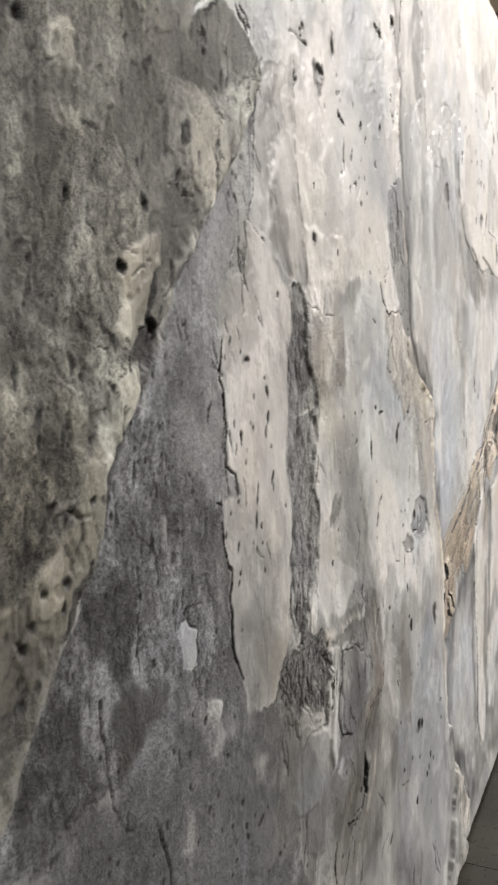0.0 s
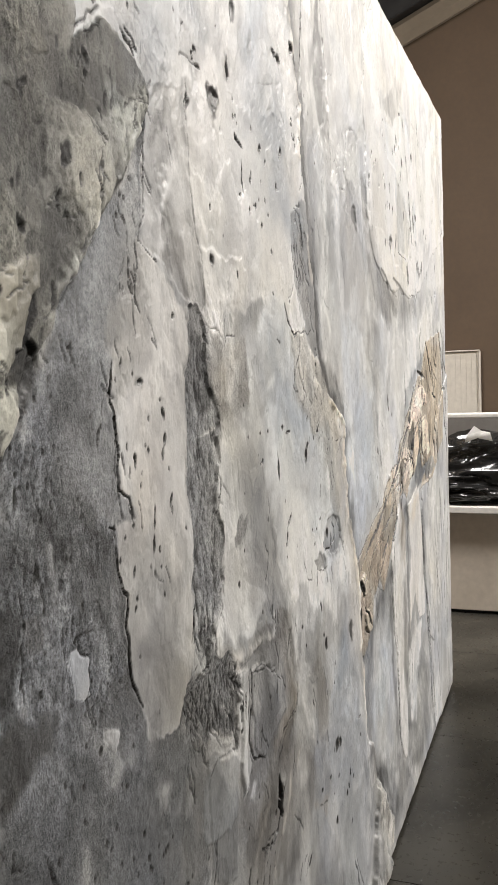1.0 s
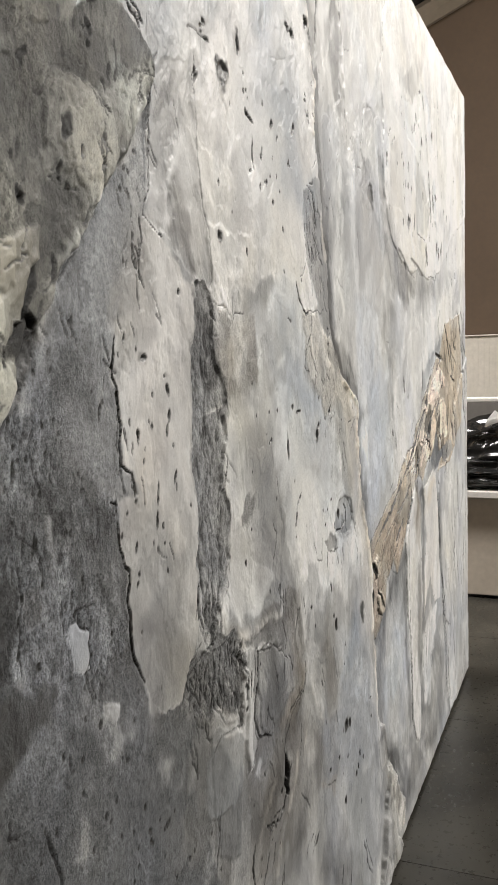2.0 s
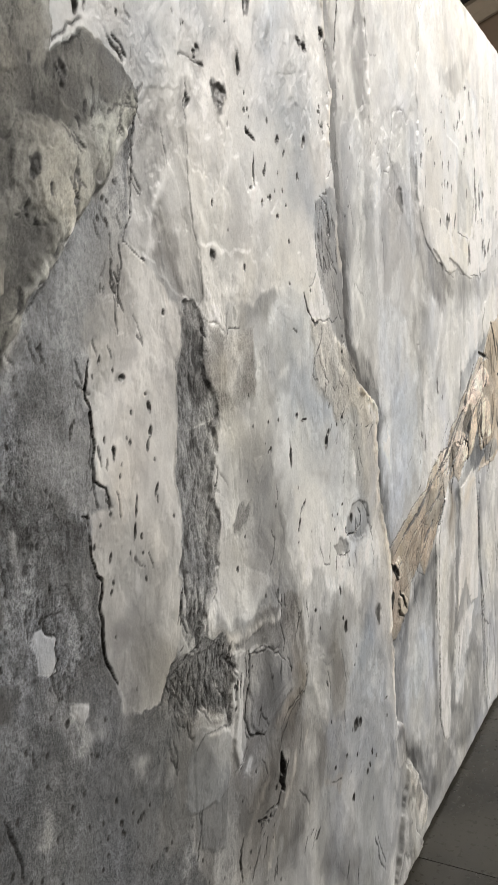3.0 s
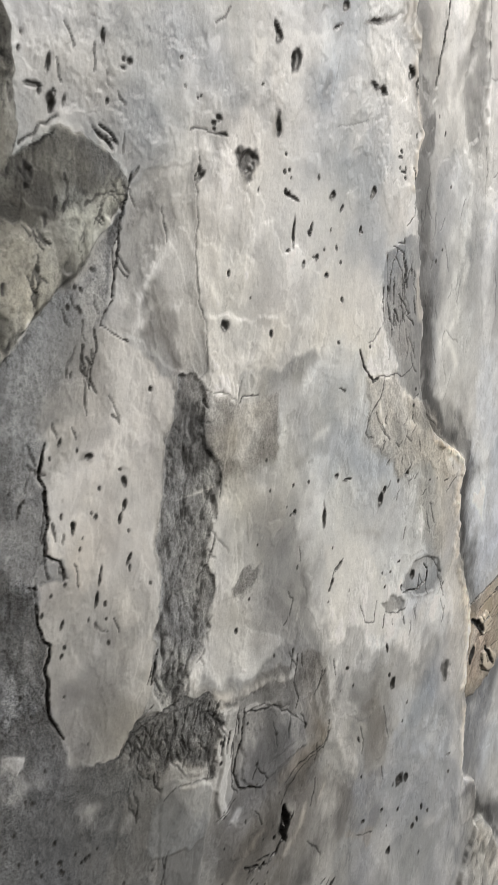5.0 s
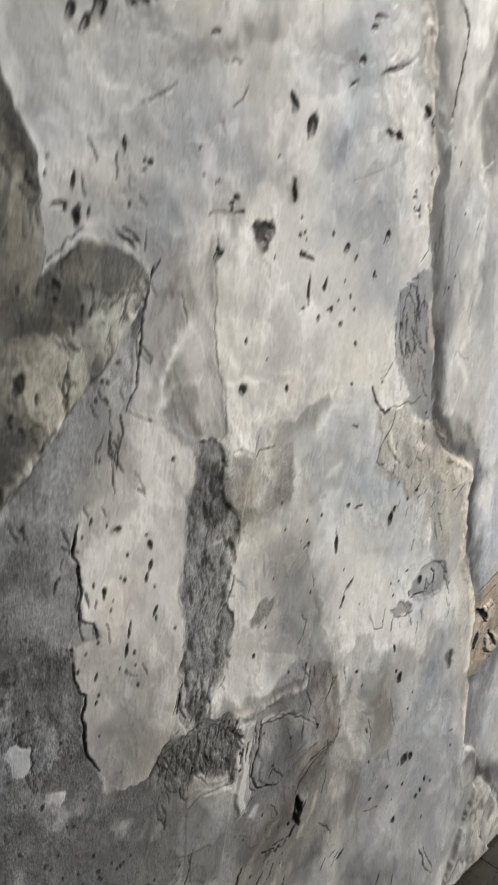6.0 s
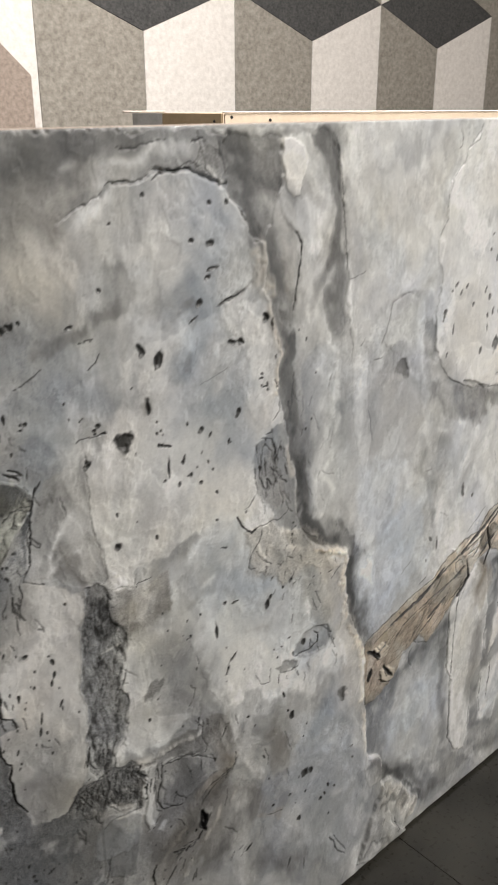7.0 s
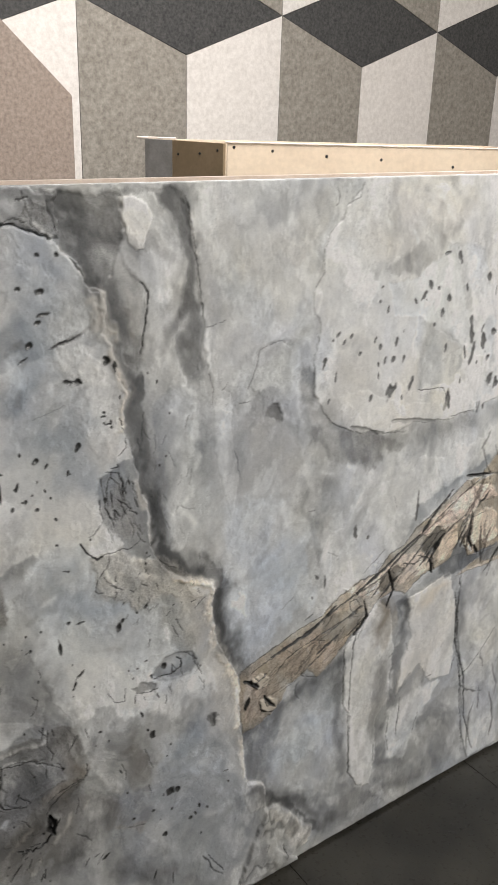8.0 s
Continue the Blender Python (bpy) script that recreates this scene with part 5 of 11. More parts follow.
stroke([(0.145, 0.832), (0.153, 0.824)], 0.003, 0.0012, INK, 0.8, 0.0015)
stroke([(0.177, 0.88), (0.186, 0.886)], 0.003, 0.0012, INK, 0.8, 0.0015)
brush([(0.21, 0.846), (0.227, 0.834), (0.251, 0.818)], 0.008, shade(0.79, 0.05, 0.05), 1, 0.002)
brush([(0.26, 0.809), (0.292, 0.798), (0.309, 0.789)], 0.008, shade(0.79, 0.05, 0.05), 1, 0.002)
brush([(0.221, 0.856), (0.239, 0.847)], 0.008, shade(0.79, 0.05, 0.05), 1, 0.002)
brush([(0.139, 0.889), (0.165, 0.881)], 0.008, shade(0.79, 0.05, 0.05), 1, 0.002)
brush([(0.093, 0.891), (0.116, 0.858)], 0.008, shade(0.79, 0.05, 0.05), 1, 0.002)
brush([(0.171, 0.853), (0.2, 0.837)], 0.008, shade(0.79, 0.05, 0.05), 1, 0.002)
brush([(0.341, 0.641), (0.352, 0.63)], 0.008, shade(0.79, 0.05, 0.05), 1, 0.002)
brush([(0.309, 0.743), (0.316, 0.694)], 0.008, shade(0.79, 0.05, 0.05), 1, 0.002)
# cream rim of the slab
brush([(0.098, 1.328), (0.109, 1.302), (0.105, 1.282)], 0.016, shade(0.79, 0.085, 0.05), 1, 0.002)
brush([(0.116, 1.331), (0.115, 1.293), (0.119, 1.267)], 0.016, shade(0.79, 0.085, 0.05), 1, 0.002)
brush([(0.125, 1.249), (0.135, 1.222), (0.139, 1.194)], 0.016, shade(0.79, 0.085, 0.05), 1, 0.002)
brush([(0.141, 1.185), (0.147, 1.175), (0.138, 1.156)], 0.016, shade(0.79, 0.085, 0.05), 1, 0.002)
brush([(0.136, 1.14), (0.137, 1.121)], 0.016, shade(0.79, 0.085, 0.05), 1, 0.002)
brush([(0.225, 0.834), (0.259, 0.816), (0.301, 0.792)], 0.016, shade(0.79, 0.085, 0.05), 1, 0.002)
brush([(0.307, 0.783), (0.302, 0.755), (0.31, 0.722)], 0.016, shade(0.79, 0.085, 0.05), 1, 0.002)
brush([(0.316, 0.696), (0.321, 0.657)], 0.016, shade(0.79, 0.085, 0.05), 1, 0.002)
brush([(0.341, 0.624), (0.364, 0.576), (0.376, 0.531)], 0.016, shade(0.79, 0.085, 0.05), 1, 0.002)
brush([(0.377, 0.518), (0.379, 0.434)], 0.016, shade(0.79, 0.085, 0.05), 1, 0.002)
brush([(0.387, 0.402), (0.397, 0.31)], 0.016, shade(0.79, 0.085, 0.05), 1, 0.002)
brush([(0.1, 1.307), (0.111, 1.285)], 0.009, shade(0.515, 0.08, 0.05), 0.5, 0.0003)
brush([(0.271, 0.771), (0.289, 0.783)], 0.009, shade(0.515, 0.08, 0.05), 0.5, 0.0003)
brush([(0.328, 0.642), (0.348, 0.608)], 0.009, shade(0.515, 0.08, 0.05), 0.5, 0.0003)
brush([(0.259, 0.798), (0.277, 0.799)], 0.009, shade(0.515, 0.08, 0.05), 0.5, 0.0003)
plate([(0.404, 0.299), (0.415, 0.277), (0.448, 0.255), (0.458, 0.23), (0.454, 0.197), (0.423, 0.19), (0.399, 0.234)], shade(0.79, 0.03, 0.1), 0.001, 0.003, 0.003, 0.85)
# lower slab
plate([(-0.262, 0.582), (-0.194, 0.604), (-0.119, 0.574), (-0.096, 0.477), (-0.092, 0.36), (-0.02, 0.1), (-0.3, 0.1)], shade(0.269, 0.01, 0.25), 0, 0.016, 0.006, 0.92)
plate([(0.054, 0.572), (0.138, 0.545), (0.157, 0.508), (0.184, 0.435), (0.184, 0.369), (0.133, 0.375), (0.1, 0.358), (0.045, 0.284), (0.696, -0.238), (0.441, 0.237), (0.404, 0.349), (0.311, 0.49), (0.159, 0.561)], shade(0.456, -0.02, 0.1), 0, 0.012, 0.006, 0.75)
plate([(0.115, 0.507), (0.144, 0.512), (0.165, 0.482), (0.182, 0.427), (0.183, 0.394), (0.177, 0.372), (0.15, 0.384), (0.129, 0.433), (0.11, 0.471)], shade(0.295, 0.02, 0.1), 0, 0.005, 0.004, 0.8)
plate([(0.065, 0.518), (0.097, 0.514), (0.111, 0.463), (0.112, 0.424), (0.088, 0.434), (0.069, 0.479)], shade(0.672, 0.005, 0.1), 0, 0.01, 0.005, 0.6)
plate([(0.034, 0.359), (0.1, 0.358), (0.186, 0.292), (0.22, 0.188), (0.022, 0.297)], shade(0.354, -0.01, 0.1), 0, 0.016, 0.008, 0.6)
plate([(0.164, 0.537), (0.288, 0.463), (0.327, 0.361), (0.25, 0.375), (0.191, 0.432)], shade(0.601, -0.04, 0.1), 0, 0.02, 0.006, 0.55)
plate([(-0.17, 0.622), (-0.11, 0.608), (-0.059, 0.607), (-0.018, 0.614), (0.038, 0.604), (0.05, 0.558), (0.05, 0.526), (0.048, 0.472), (0.009, 0.46), (-0.026, 0.425), (-0.049, 0.386), (-0.082, 0.354), (-0.119, 0.375), (-0.139, 0.496), (-0.132, 0.582)], shade(0.211, 0.03, 0.15), 0, 0.008, 0.005, 0.88)
plate([(0.017, 0.542), (0.05, 0.53), (0.047, 0.48), (0.013, 0.465), (-0.014, 0.483), (0.012, 0.508)], shade(0.394, 0.05, 0.1), 0, 0.01, 0.004, 0.6)
plate([(-0.059, 0.607), (-0.022, 0.609), (-0.013, 0.579), (-0.009, 0.551), (-0.054, 0.57), (-0.075, 0.593)], shade(0.18, 0.01, 0.3), 0, 0.006, 0.003, 0.65)
plate([(-0.107, 0.576), (-0.088, 0.577), (-0.077, 0.575), (-0.07, 0.568), (-0.063, 0.57), (-0.024, 0.556), (-0.021, 0.545), (-0.002, 0.533), (-0.003, 0.507), (-0.045, 0.496), (-0.069, 0.472), (-0.094, 0.496), (-0.092, 0.522), (-0.108, 0.554)], shade(0.221, 0, 0.1), 0.0012, 0.004, 0.002, 0.85, "stepped_plate")
plate([(-0.136, 0.589), (-0.12, 0.588), (-0.103, 0.584), (-0.108, 0.554), (-0.112, 0.53), (-0.104, 0.487), (-0.114, 0.472), (-0.125, 0.464), (-0.131, 0.493), (-0.125, 0.529), (-0.13, 0.562)], shade(0.369, 0, 0.1), 0.0018, 0.002, 0.002, 0.9)
plate([(-0.209, 0.521), (-0.188, 0.527), (-0.149, 0.519), (-0.137, 0.515), (-0.137, 0.476), (-0.153, 0.394), (-0.208, 0.424), (-0.212, 0.468)], shade(0.221, -0.02, 0.1), 0.001, 0.004, 0.003, 0.85)
plate([(-0.037, 0.437), (0.018, 0.463), (0.062, 0.452), (0.12, 0.381), (0.084, 0.318), (0.045, 0.284), (-0.043, 0.333)], shade(0.19, 0.035, 0.1), 0, 0.016, 0.006, 0.7)
brush([(-0.134, 0.604), (-0.11, 0.602), (-0.075, 0.595)], 0.009, shade(0.589, 0.05, 0.05), 0.75, 0.0016)
brush([(-0.129, 0.596), (-0.1, 0.592)], 0.009, shade(0.589, 0.05, 0.05), 0.75, 0.0016)
brush([(-0.075, 0.597), (-0.038, 0.588)], 0.009, shade(0.589, 0.05, 0.05), 0.75, 0.0016)
brush([(-0.018, 0.614), (-0.02, 0.595)], 0.008, shade(0.79, 0, 0.05), 0.75, 0.0003)
brush([(-0.177, 0.529), (-0.141, 0.519)], 0.008, shade(0.79, 0, 0.05), 0.75, 0.0003)
brush([(-0.093, 0.456), (-0.101, 0.45)], 0.008, shade(0.79, 0, 0.05), 0.75, 0.0003)
brush([(-0.12, 0.584), (-0.127, 0.555)], 0.008, shade(0.79, 0, 0.05), 0.75, 0.0003)
brush([(-0.124, 0.548), (-0.126, 0.51)], 0.008, shade(0.79, 0, 0.05), 0.75, 0.0003)
brush([(0.111, 0.432), (0.119, 0.421)], 0.008, shade(0.79, 0, 0.05), 0.75, 0.0003)
brush([(0.062, 0.583), (0.059, 0.541)], 0.008, shade(0.79, 0, 0.05), 0.75, 0.0003)
stroke([(-0.107, 0.576), (-0.111, 0.555), (-0.109, 0.522), (-0.111, 0.497), (-0.1, 0.482)], 0.003, 0.0014, INK, 0.85, 0.0015)
stroke([(-0.128, 0.462), (-0.116, 0.466), (-0.103, 0.477)], 0.003, 0.0014, INK, 0.85, 0.0015)
stroke([(-0.029, 0.621), (-0.016, 0.6), (-0.016, 0.58), (-0.006, 0.56), (-0.009, 0.547)], 0.003, 0.0014, INK, 0.85, 0.0015)
stroke([(0.032, 0.579), (0.029, 0.562), (0.02, 0.551)], 0.003, 0.0014, INK, 0.85, 0.0015)
stroke([(-0.013, 0.613), (-0.016, 0.6)], 0.003, 0.0014, INK, 0.85, 0.0015)
stroke([(0.053, 0.511), (0.053, 0.493), (0.048, 0.476), (0.027, 0.474)], 0.003, 0.0014, INK, 0.85, 0.0015)
stroke([(0.027, 0.474), (0.003, 0.466), (-0.015, 0.452), (-0.025, 0.435)], 0.003, 0.0014, INK, 0.85, 0.0015)
stroke([(-0.094, 0.573), (-0.081, 0.574), (-0.053, 0.565), (-0.024, 0.556)], 0.0022, 0.001, INK, 0.7, 0.0015)
stroke([(-0.029, 0.554), (-0.018, 0.544)], 0.0022, 0.001, INK, 0.7, 0.0015)
stroke([(-0.205, 0.52), (-0.188, 0.527), (-0.137, 0.518)], 0.0022, 0.001, INK, 0.7, 0.0015)
stroke([(-0.097, 0.484), (-0.07, 0.479)], 0.0022, 0.001, INK, 0.7, 0.0015)
stroke([(-0.204, 0.461), (-0.199, 0.419)], 0.0022, 0.001, INK, 0.7, 0.0015)
stroke([(0.121, 0.474), (0.13, 0.455), (0.129, 0.433)], 0.0022, 0.001, INK, 0.7, 0.0015)
stroke([(0.175, 0.398), (0.182, 0.378)], 0.0022, 0.001, INK, 0.7, 0.0015)
stroke([(0.168, 0.485), (0.184, 0.435)], 0.0022, 0.001, INK, 0.7, 0.0015)
stroke([(-0.022, 0.431), (-0.017, 0.413), (-0.021, 0.4), (-0.014, 0.383)], 0.017, 0.006, INK, 1, 0.0015)
stroke([(-0.021, 0.386), (-0.029, 0.375), (-0.038, 0.371)], 0.007, 0.003, INK, 1, 0.0015)
stroke([(-0.048, 0.374), (-0.056, 0.368)], 0.007, 0.003, INK, 1, 0.0015)
stroke([(-0.081, 0.381), (-0.057, 0.374)], 0.007, 0.003, INK, 1, 0.0015)
stroke([(-0.072, 0.358), (-0.065, 0.362)], 0.007, 0.003, INK, 1, 0.0015)
stroke([(-0.01, 0.417), (-0.013, 0.4)], 0.007, 0.003, INK, 1, 0.0015)
stroke([(0.09, 0.278), (0.075, 0.268)], 0.007, 0.003, INK, 1, 0.0015)
stroke([(-0.032, 0.399), (-0.036, 0.394)], 0.007, 0.003, INK, 1, 0.0015)
stroke([(-0.041, 0.307), (-0.045, 0.289)], 0.005, 0.002, INK, 0.8, 0.0015)
stroke([(0.189, 0.172), (0.182, 0.154)], 0.005, 0.002, INK, 0.8, 0.0015)
stroke([(0.06, 0.285), (0.069, 0.288)], 0.005, 0.002, INK, 0.8, 0.0015)
stroke([(0.298, 0.149), (0.316, 0.119), (0.327, 0.089), (0.35, 0.065)], 0.005, 0.002, INK, 0.8, 0.0015)
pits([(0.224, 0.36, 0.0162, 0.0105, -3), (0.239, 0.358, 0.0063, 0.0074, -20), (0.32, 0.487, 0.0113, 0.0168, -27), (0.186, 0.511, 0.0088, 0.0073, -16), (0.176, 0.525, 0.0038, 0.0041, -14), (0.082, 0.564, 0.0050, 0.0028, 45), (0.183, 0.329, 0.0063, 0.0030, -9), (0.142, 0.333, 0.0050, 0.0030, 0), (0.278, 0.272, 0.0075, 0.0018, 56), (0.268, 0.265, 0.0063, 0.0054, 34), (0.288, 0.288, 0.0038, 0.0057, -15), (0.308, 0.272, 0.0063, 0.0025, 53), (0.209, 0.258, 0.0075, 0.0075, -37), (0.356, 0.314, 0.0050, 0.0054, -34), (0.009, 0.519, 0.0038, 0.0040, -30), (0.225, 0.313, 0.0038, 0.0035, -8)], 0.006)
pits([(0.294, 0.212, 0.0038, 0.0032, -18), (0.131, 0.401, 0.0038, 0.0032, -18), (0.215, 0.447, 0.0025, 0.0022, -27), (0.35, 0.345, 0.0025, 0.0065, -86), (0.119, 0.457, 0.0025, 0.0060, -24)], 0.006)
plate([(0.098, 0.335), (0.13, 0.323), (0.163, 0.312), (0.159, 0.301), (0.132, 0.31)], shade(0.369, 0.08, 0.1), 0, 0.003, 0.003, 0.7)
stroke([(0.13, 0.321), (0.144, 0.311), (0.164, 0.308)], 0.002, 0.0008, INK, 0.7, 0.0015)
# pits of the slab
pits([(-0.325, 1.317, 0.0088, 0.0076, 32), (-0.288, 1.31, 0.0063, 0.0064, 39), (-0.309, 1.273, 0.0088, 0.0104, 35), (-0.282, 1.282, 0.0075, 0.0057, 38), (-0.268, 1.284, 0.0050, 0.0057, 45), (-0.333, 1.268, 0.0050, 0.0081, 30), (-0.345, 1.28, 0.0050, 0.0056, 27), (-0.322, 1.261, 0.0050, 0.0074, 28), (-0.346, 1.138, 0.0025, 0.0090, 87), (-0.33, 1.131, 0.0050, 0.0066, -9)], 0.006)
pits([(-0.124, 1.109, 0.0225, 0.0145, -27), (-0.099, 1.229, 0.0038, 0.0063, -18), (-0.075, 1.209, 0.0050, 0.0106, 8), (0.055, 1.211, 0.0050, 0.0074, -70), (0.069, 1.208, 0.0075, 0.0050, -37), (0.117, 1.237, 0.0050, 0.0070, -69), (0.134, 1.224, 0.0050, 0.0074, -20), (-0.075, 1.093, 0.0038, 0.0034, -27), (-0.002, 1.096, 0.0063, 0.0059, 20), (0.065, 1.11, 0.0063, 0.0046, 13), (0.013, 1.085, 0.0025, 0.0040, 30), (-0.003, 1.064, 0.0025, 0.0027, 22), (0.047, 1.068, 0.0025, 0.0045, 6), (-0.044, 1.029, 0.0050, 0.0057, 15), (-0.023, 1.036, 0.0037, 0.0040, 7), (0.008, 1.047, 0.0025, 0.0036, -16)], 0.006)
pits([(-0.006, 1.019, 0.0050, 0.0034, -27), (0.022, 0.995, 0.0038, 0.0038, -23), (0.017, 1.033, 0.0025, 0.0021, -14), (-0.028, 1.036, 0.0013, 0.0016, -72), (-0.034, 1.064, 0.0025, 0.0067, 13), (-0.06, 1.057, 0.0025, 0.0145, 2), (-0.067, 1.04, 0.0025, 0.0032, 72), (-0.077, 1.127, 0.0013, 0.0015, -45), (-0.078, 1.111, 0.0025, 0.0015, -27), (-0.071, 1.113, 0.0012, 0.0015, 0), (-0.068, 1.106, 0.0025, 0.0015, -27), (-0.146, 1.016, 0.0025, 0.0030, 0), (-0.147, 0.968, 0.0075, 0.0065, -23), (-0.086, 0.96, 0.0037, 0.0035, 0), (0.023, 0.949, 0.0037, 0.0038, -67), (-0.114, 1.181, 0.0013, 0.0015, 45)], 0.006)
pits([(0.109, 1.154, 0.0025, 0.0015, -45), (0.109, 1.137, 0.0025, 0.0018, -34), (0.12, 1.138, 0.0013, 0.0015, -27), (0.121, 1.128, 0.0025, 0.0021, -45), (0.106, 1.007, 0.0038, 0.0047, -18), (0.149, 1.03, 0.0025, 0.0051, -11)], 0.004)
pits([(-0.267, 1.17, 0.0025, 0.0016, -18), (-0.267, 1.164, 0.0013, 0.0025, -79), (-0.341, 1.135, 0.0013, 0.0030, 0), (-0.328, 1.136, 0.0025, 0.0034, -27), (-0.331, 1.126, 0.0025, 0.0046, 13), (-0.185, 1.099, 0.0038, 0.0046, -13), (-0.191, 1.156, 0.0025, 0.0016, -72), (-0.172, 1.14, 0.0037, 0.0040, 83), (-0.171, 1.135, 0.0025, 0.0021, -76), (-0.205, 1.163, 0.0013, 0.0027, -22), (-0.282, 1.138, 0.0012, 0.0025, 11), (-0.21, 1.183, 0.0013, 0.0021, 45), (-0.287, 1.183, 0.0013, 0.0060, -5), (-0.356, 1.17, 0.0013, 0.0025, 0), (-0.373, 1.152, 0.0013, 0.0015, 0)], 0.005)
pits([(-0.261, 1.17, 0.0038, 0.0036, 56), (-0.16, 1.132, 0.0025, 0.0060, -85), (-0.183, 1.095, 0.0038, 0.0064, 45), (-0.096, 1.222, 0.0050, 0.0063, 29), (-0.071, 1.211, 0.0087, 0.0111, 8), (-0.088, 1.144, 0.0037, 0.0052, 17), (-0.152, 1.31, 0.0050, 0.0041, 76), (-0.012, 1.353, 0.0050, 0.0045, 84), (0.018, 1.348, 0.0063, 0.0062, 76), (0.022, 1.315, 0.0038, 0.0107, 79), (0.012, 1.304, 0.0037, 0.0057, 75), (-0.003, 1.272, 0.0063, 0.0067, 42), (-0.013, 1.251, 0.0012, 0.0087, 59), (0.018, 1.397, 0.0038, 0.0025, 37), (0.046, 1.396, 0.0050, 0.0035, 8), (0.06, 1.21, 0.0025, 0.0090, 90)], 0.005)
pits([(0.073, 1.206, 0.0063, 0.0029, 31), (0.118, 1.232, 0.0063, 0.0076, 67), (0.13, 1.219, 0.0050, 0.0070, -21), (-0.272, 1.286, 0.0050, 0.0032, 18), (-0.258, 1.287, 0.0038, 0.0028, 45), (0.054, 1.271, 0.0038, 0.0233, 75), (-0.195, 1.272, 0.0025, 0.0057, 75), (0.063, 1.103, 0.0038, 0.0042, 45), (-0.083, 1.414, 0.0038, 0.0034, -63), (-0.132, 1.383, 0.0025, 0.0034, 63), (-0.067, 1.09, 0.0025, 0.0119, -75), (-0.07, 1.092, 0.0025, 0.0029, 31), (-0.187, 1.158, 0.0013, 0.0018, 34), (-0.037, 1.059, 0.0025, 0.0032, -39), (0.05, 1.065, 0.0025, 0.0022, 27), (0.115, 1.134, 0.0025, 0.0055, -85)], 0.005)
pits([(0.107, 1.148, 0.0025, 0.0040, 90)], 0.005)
stroke([(-0.271, 1.214), (-0.253, 1.222), (-0.234, 1.232)], 0.003, 0.001, INK, 0.8, 0.0015)
stroke([(-0.198, 1.133), (-0.175, 1.131), (-0.156, 1.134)], 0.003, 0.001, INK, 0.8, 0.0015)
stroke([(-0.175, 1.218), (-0.163, 1.226), (-0.158, 1.235)], 0.003, 0.001, INK, 0.8, 0.0015)
stroke([(-0.184, 1.251), (-0.164, 1.254)], 0.003, 0.001, INK, 0.8, 0.0015)
stroke([(-0.062, 1.408), (-0.05, 1.384), (-0.043, 1.363)], 0.0018, 0.0004, INK, 0.35, 0.0015)
stroke([(-0.013, 1.192), (-0.007, 1.226)], 0.0018, 0.0004, INK, 0.35, 0.0015)
stroke([(-0.004, 1.163), (0.046, 1.176)], 0.0018, 0.0004, INK, 0.35, 0.0015)
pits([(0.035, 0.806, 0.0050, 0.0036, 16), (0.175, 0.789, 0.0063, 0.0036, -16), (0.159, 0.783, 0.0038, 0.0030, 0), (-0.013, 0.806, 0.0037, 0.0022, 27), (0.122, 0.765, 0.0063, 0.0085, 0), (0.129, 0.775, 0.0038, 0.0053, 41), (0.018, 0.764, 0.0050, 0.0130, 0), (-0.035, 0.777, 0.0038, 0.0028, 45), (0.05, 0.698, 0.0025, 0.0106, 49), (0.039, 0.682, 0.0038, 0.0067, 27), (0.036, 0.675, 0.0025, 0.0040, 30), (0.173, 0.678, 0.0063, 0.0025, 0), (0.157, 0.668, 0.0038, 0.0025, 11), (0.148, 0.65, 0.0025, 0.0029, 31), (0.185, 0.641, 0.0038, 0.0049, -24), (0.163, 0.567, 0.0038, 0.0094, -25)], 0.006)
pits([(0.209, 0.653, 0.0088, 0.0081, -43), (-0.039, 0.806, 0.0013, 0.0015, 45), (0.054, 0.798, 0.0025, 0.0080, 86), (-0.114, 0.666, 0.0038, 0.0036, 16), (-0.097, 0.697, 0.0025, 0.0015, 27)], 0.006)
stroke([(0.058, 0.705), (0.045, 0.697), (0.04, 0.685), (0.037, 0.672)], 0.003, 0.0012, INK, 0.9, 0.0015)
stroke([(-0.041, 0.774), (-0.033, 0.777)], 0.003, 0.0012, INK, 0.9, 0.0015)
# grey wedge between the crust and the white lobe
plate([(-0.263, 1.081), (-0.234, 1.093), (-0.193, 1.103), (-0.188, 1.077), (-0.183, 1.057), (-0.188, 1.036), (-0.186, 1.013), (-0.179, 0.988), (-0.17, 0.971), (-0.169, 0.929), (-0.178, 0.925), (-0.211, 0.929), (-0.241, 0.953), (-0.259, 0.96), (-0.285, 0.974), (-0.275, 0.988), (-0.274, 1.018), (-0.272, 1.031), (-0.269, 1.043), (-0.267, 1.062)], shade(0.386, 0.005, 0.1), -0.0006, 0.003, 0.003, 0.88)
plate([(-0.227, 1.007), (-0.201, 0.999), (-0.18, 0.985), (-0.171, 0.969), (-0.169, 0.929), (-0.178, 0.925), (-0.208, 0.928), (-0.234, 0.948), (-0.247, 0.96), (-0.243, 0.978)], shade(0.244, 0.03, 0.1), 0, 0.012, 0.005, 0.8)
plate([(-0.265, 1.005), (-0.246, 1.024), (-0.224, 1.043), (-0.216, 1.03), (-0.243, 0.989), (-0.259, 0.962), (-0.277, 0.972)], shade(0.556, 0.005, 0.1), 0, 0.014, 0.005, 0.6)
plate([(-0.266, 1.068), (-0.244, 1.079), (-0.221, 1.078), (-0.231, 1.064), (-0.254, 1.049), (-0.267, 1.039)], shade(0.295, 0.01, 0.4), 0, 0.008, 0.006, 0.6)
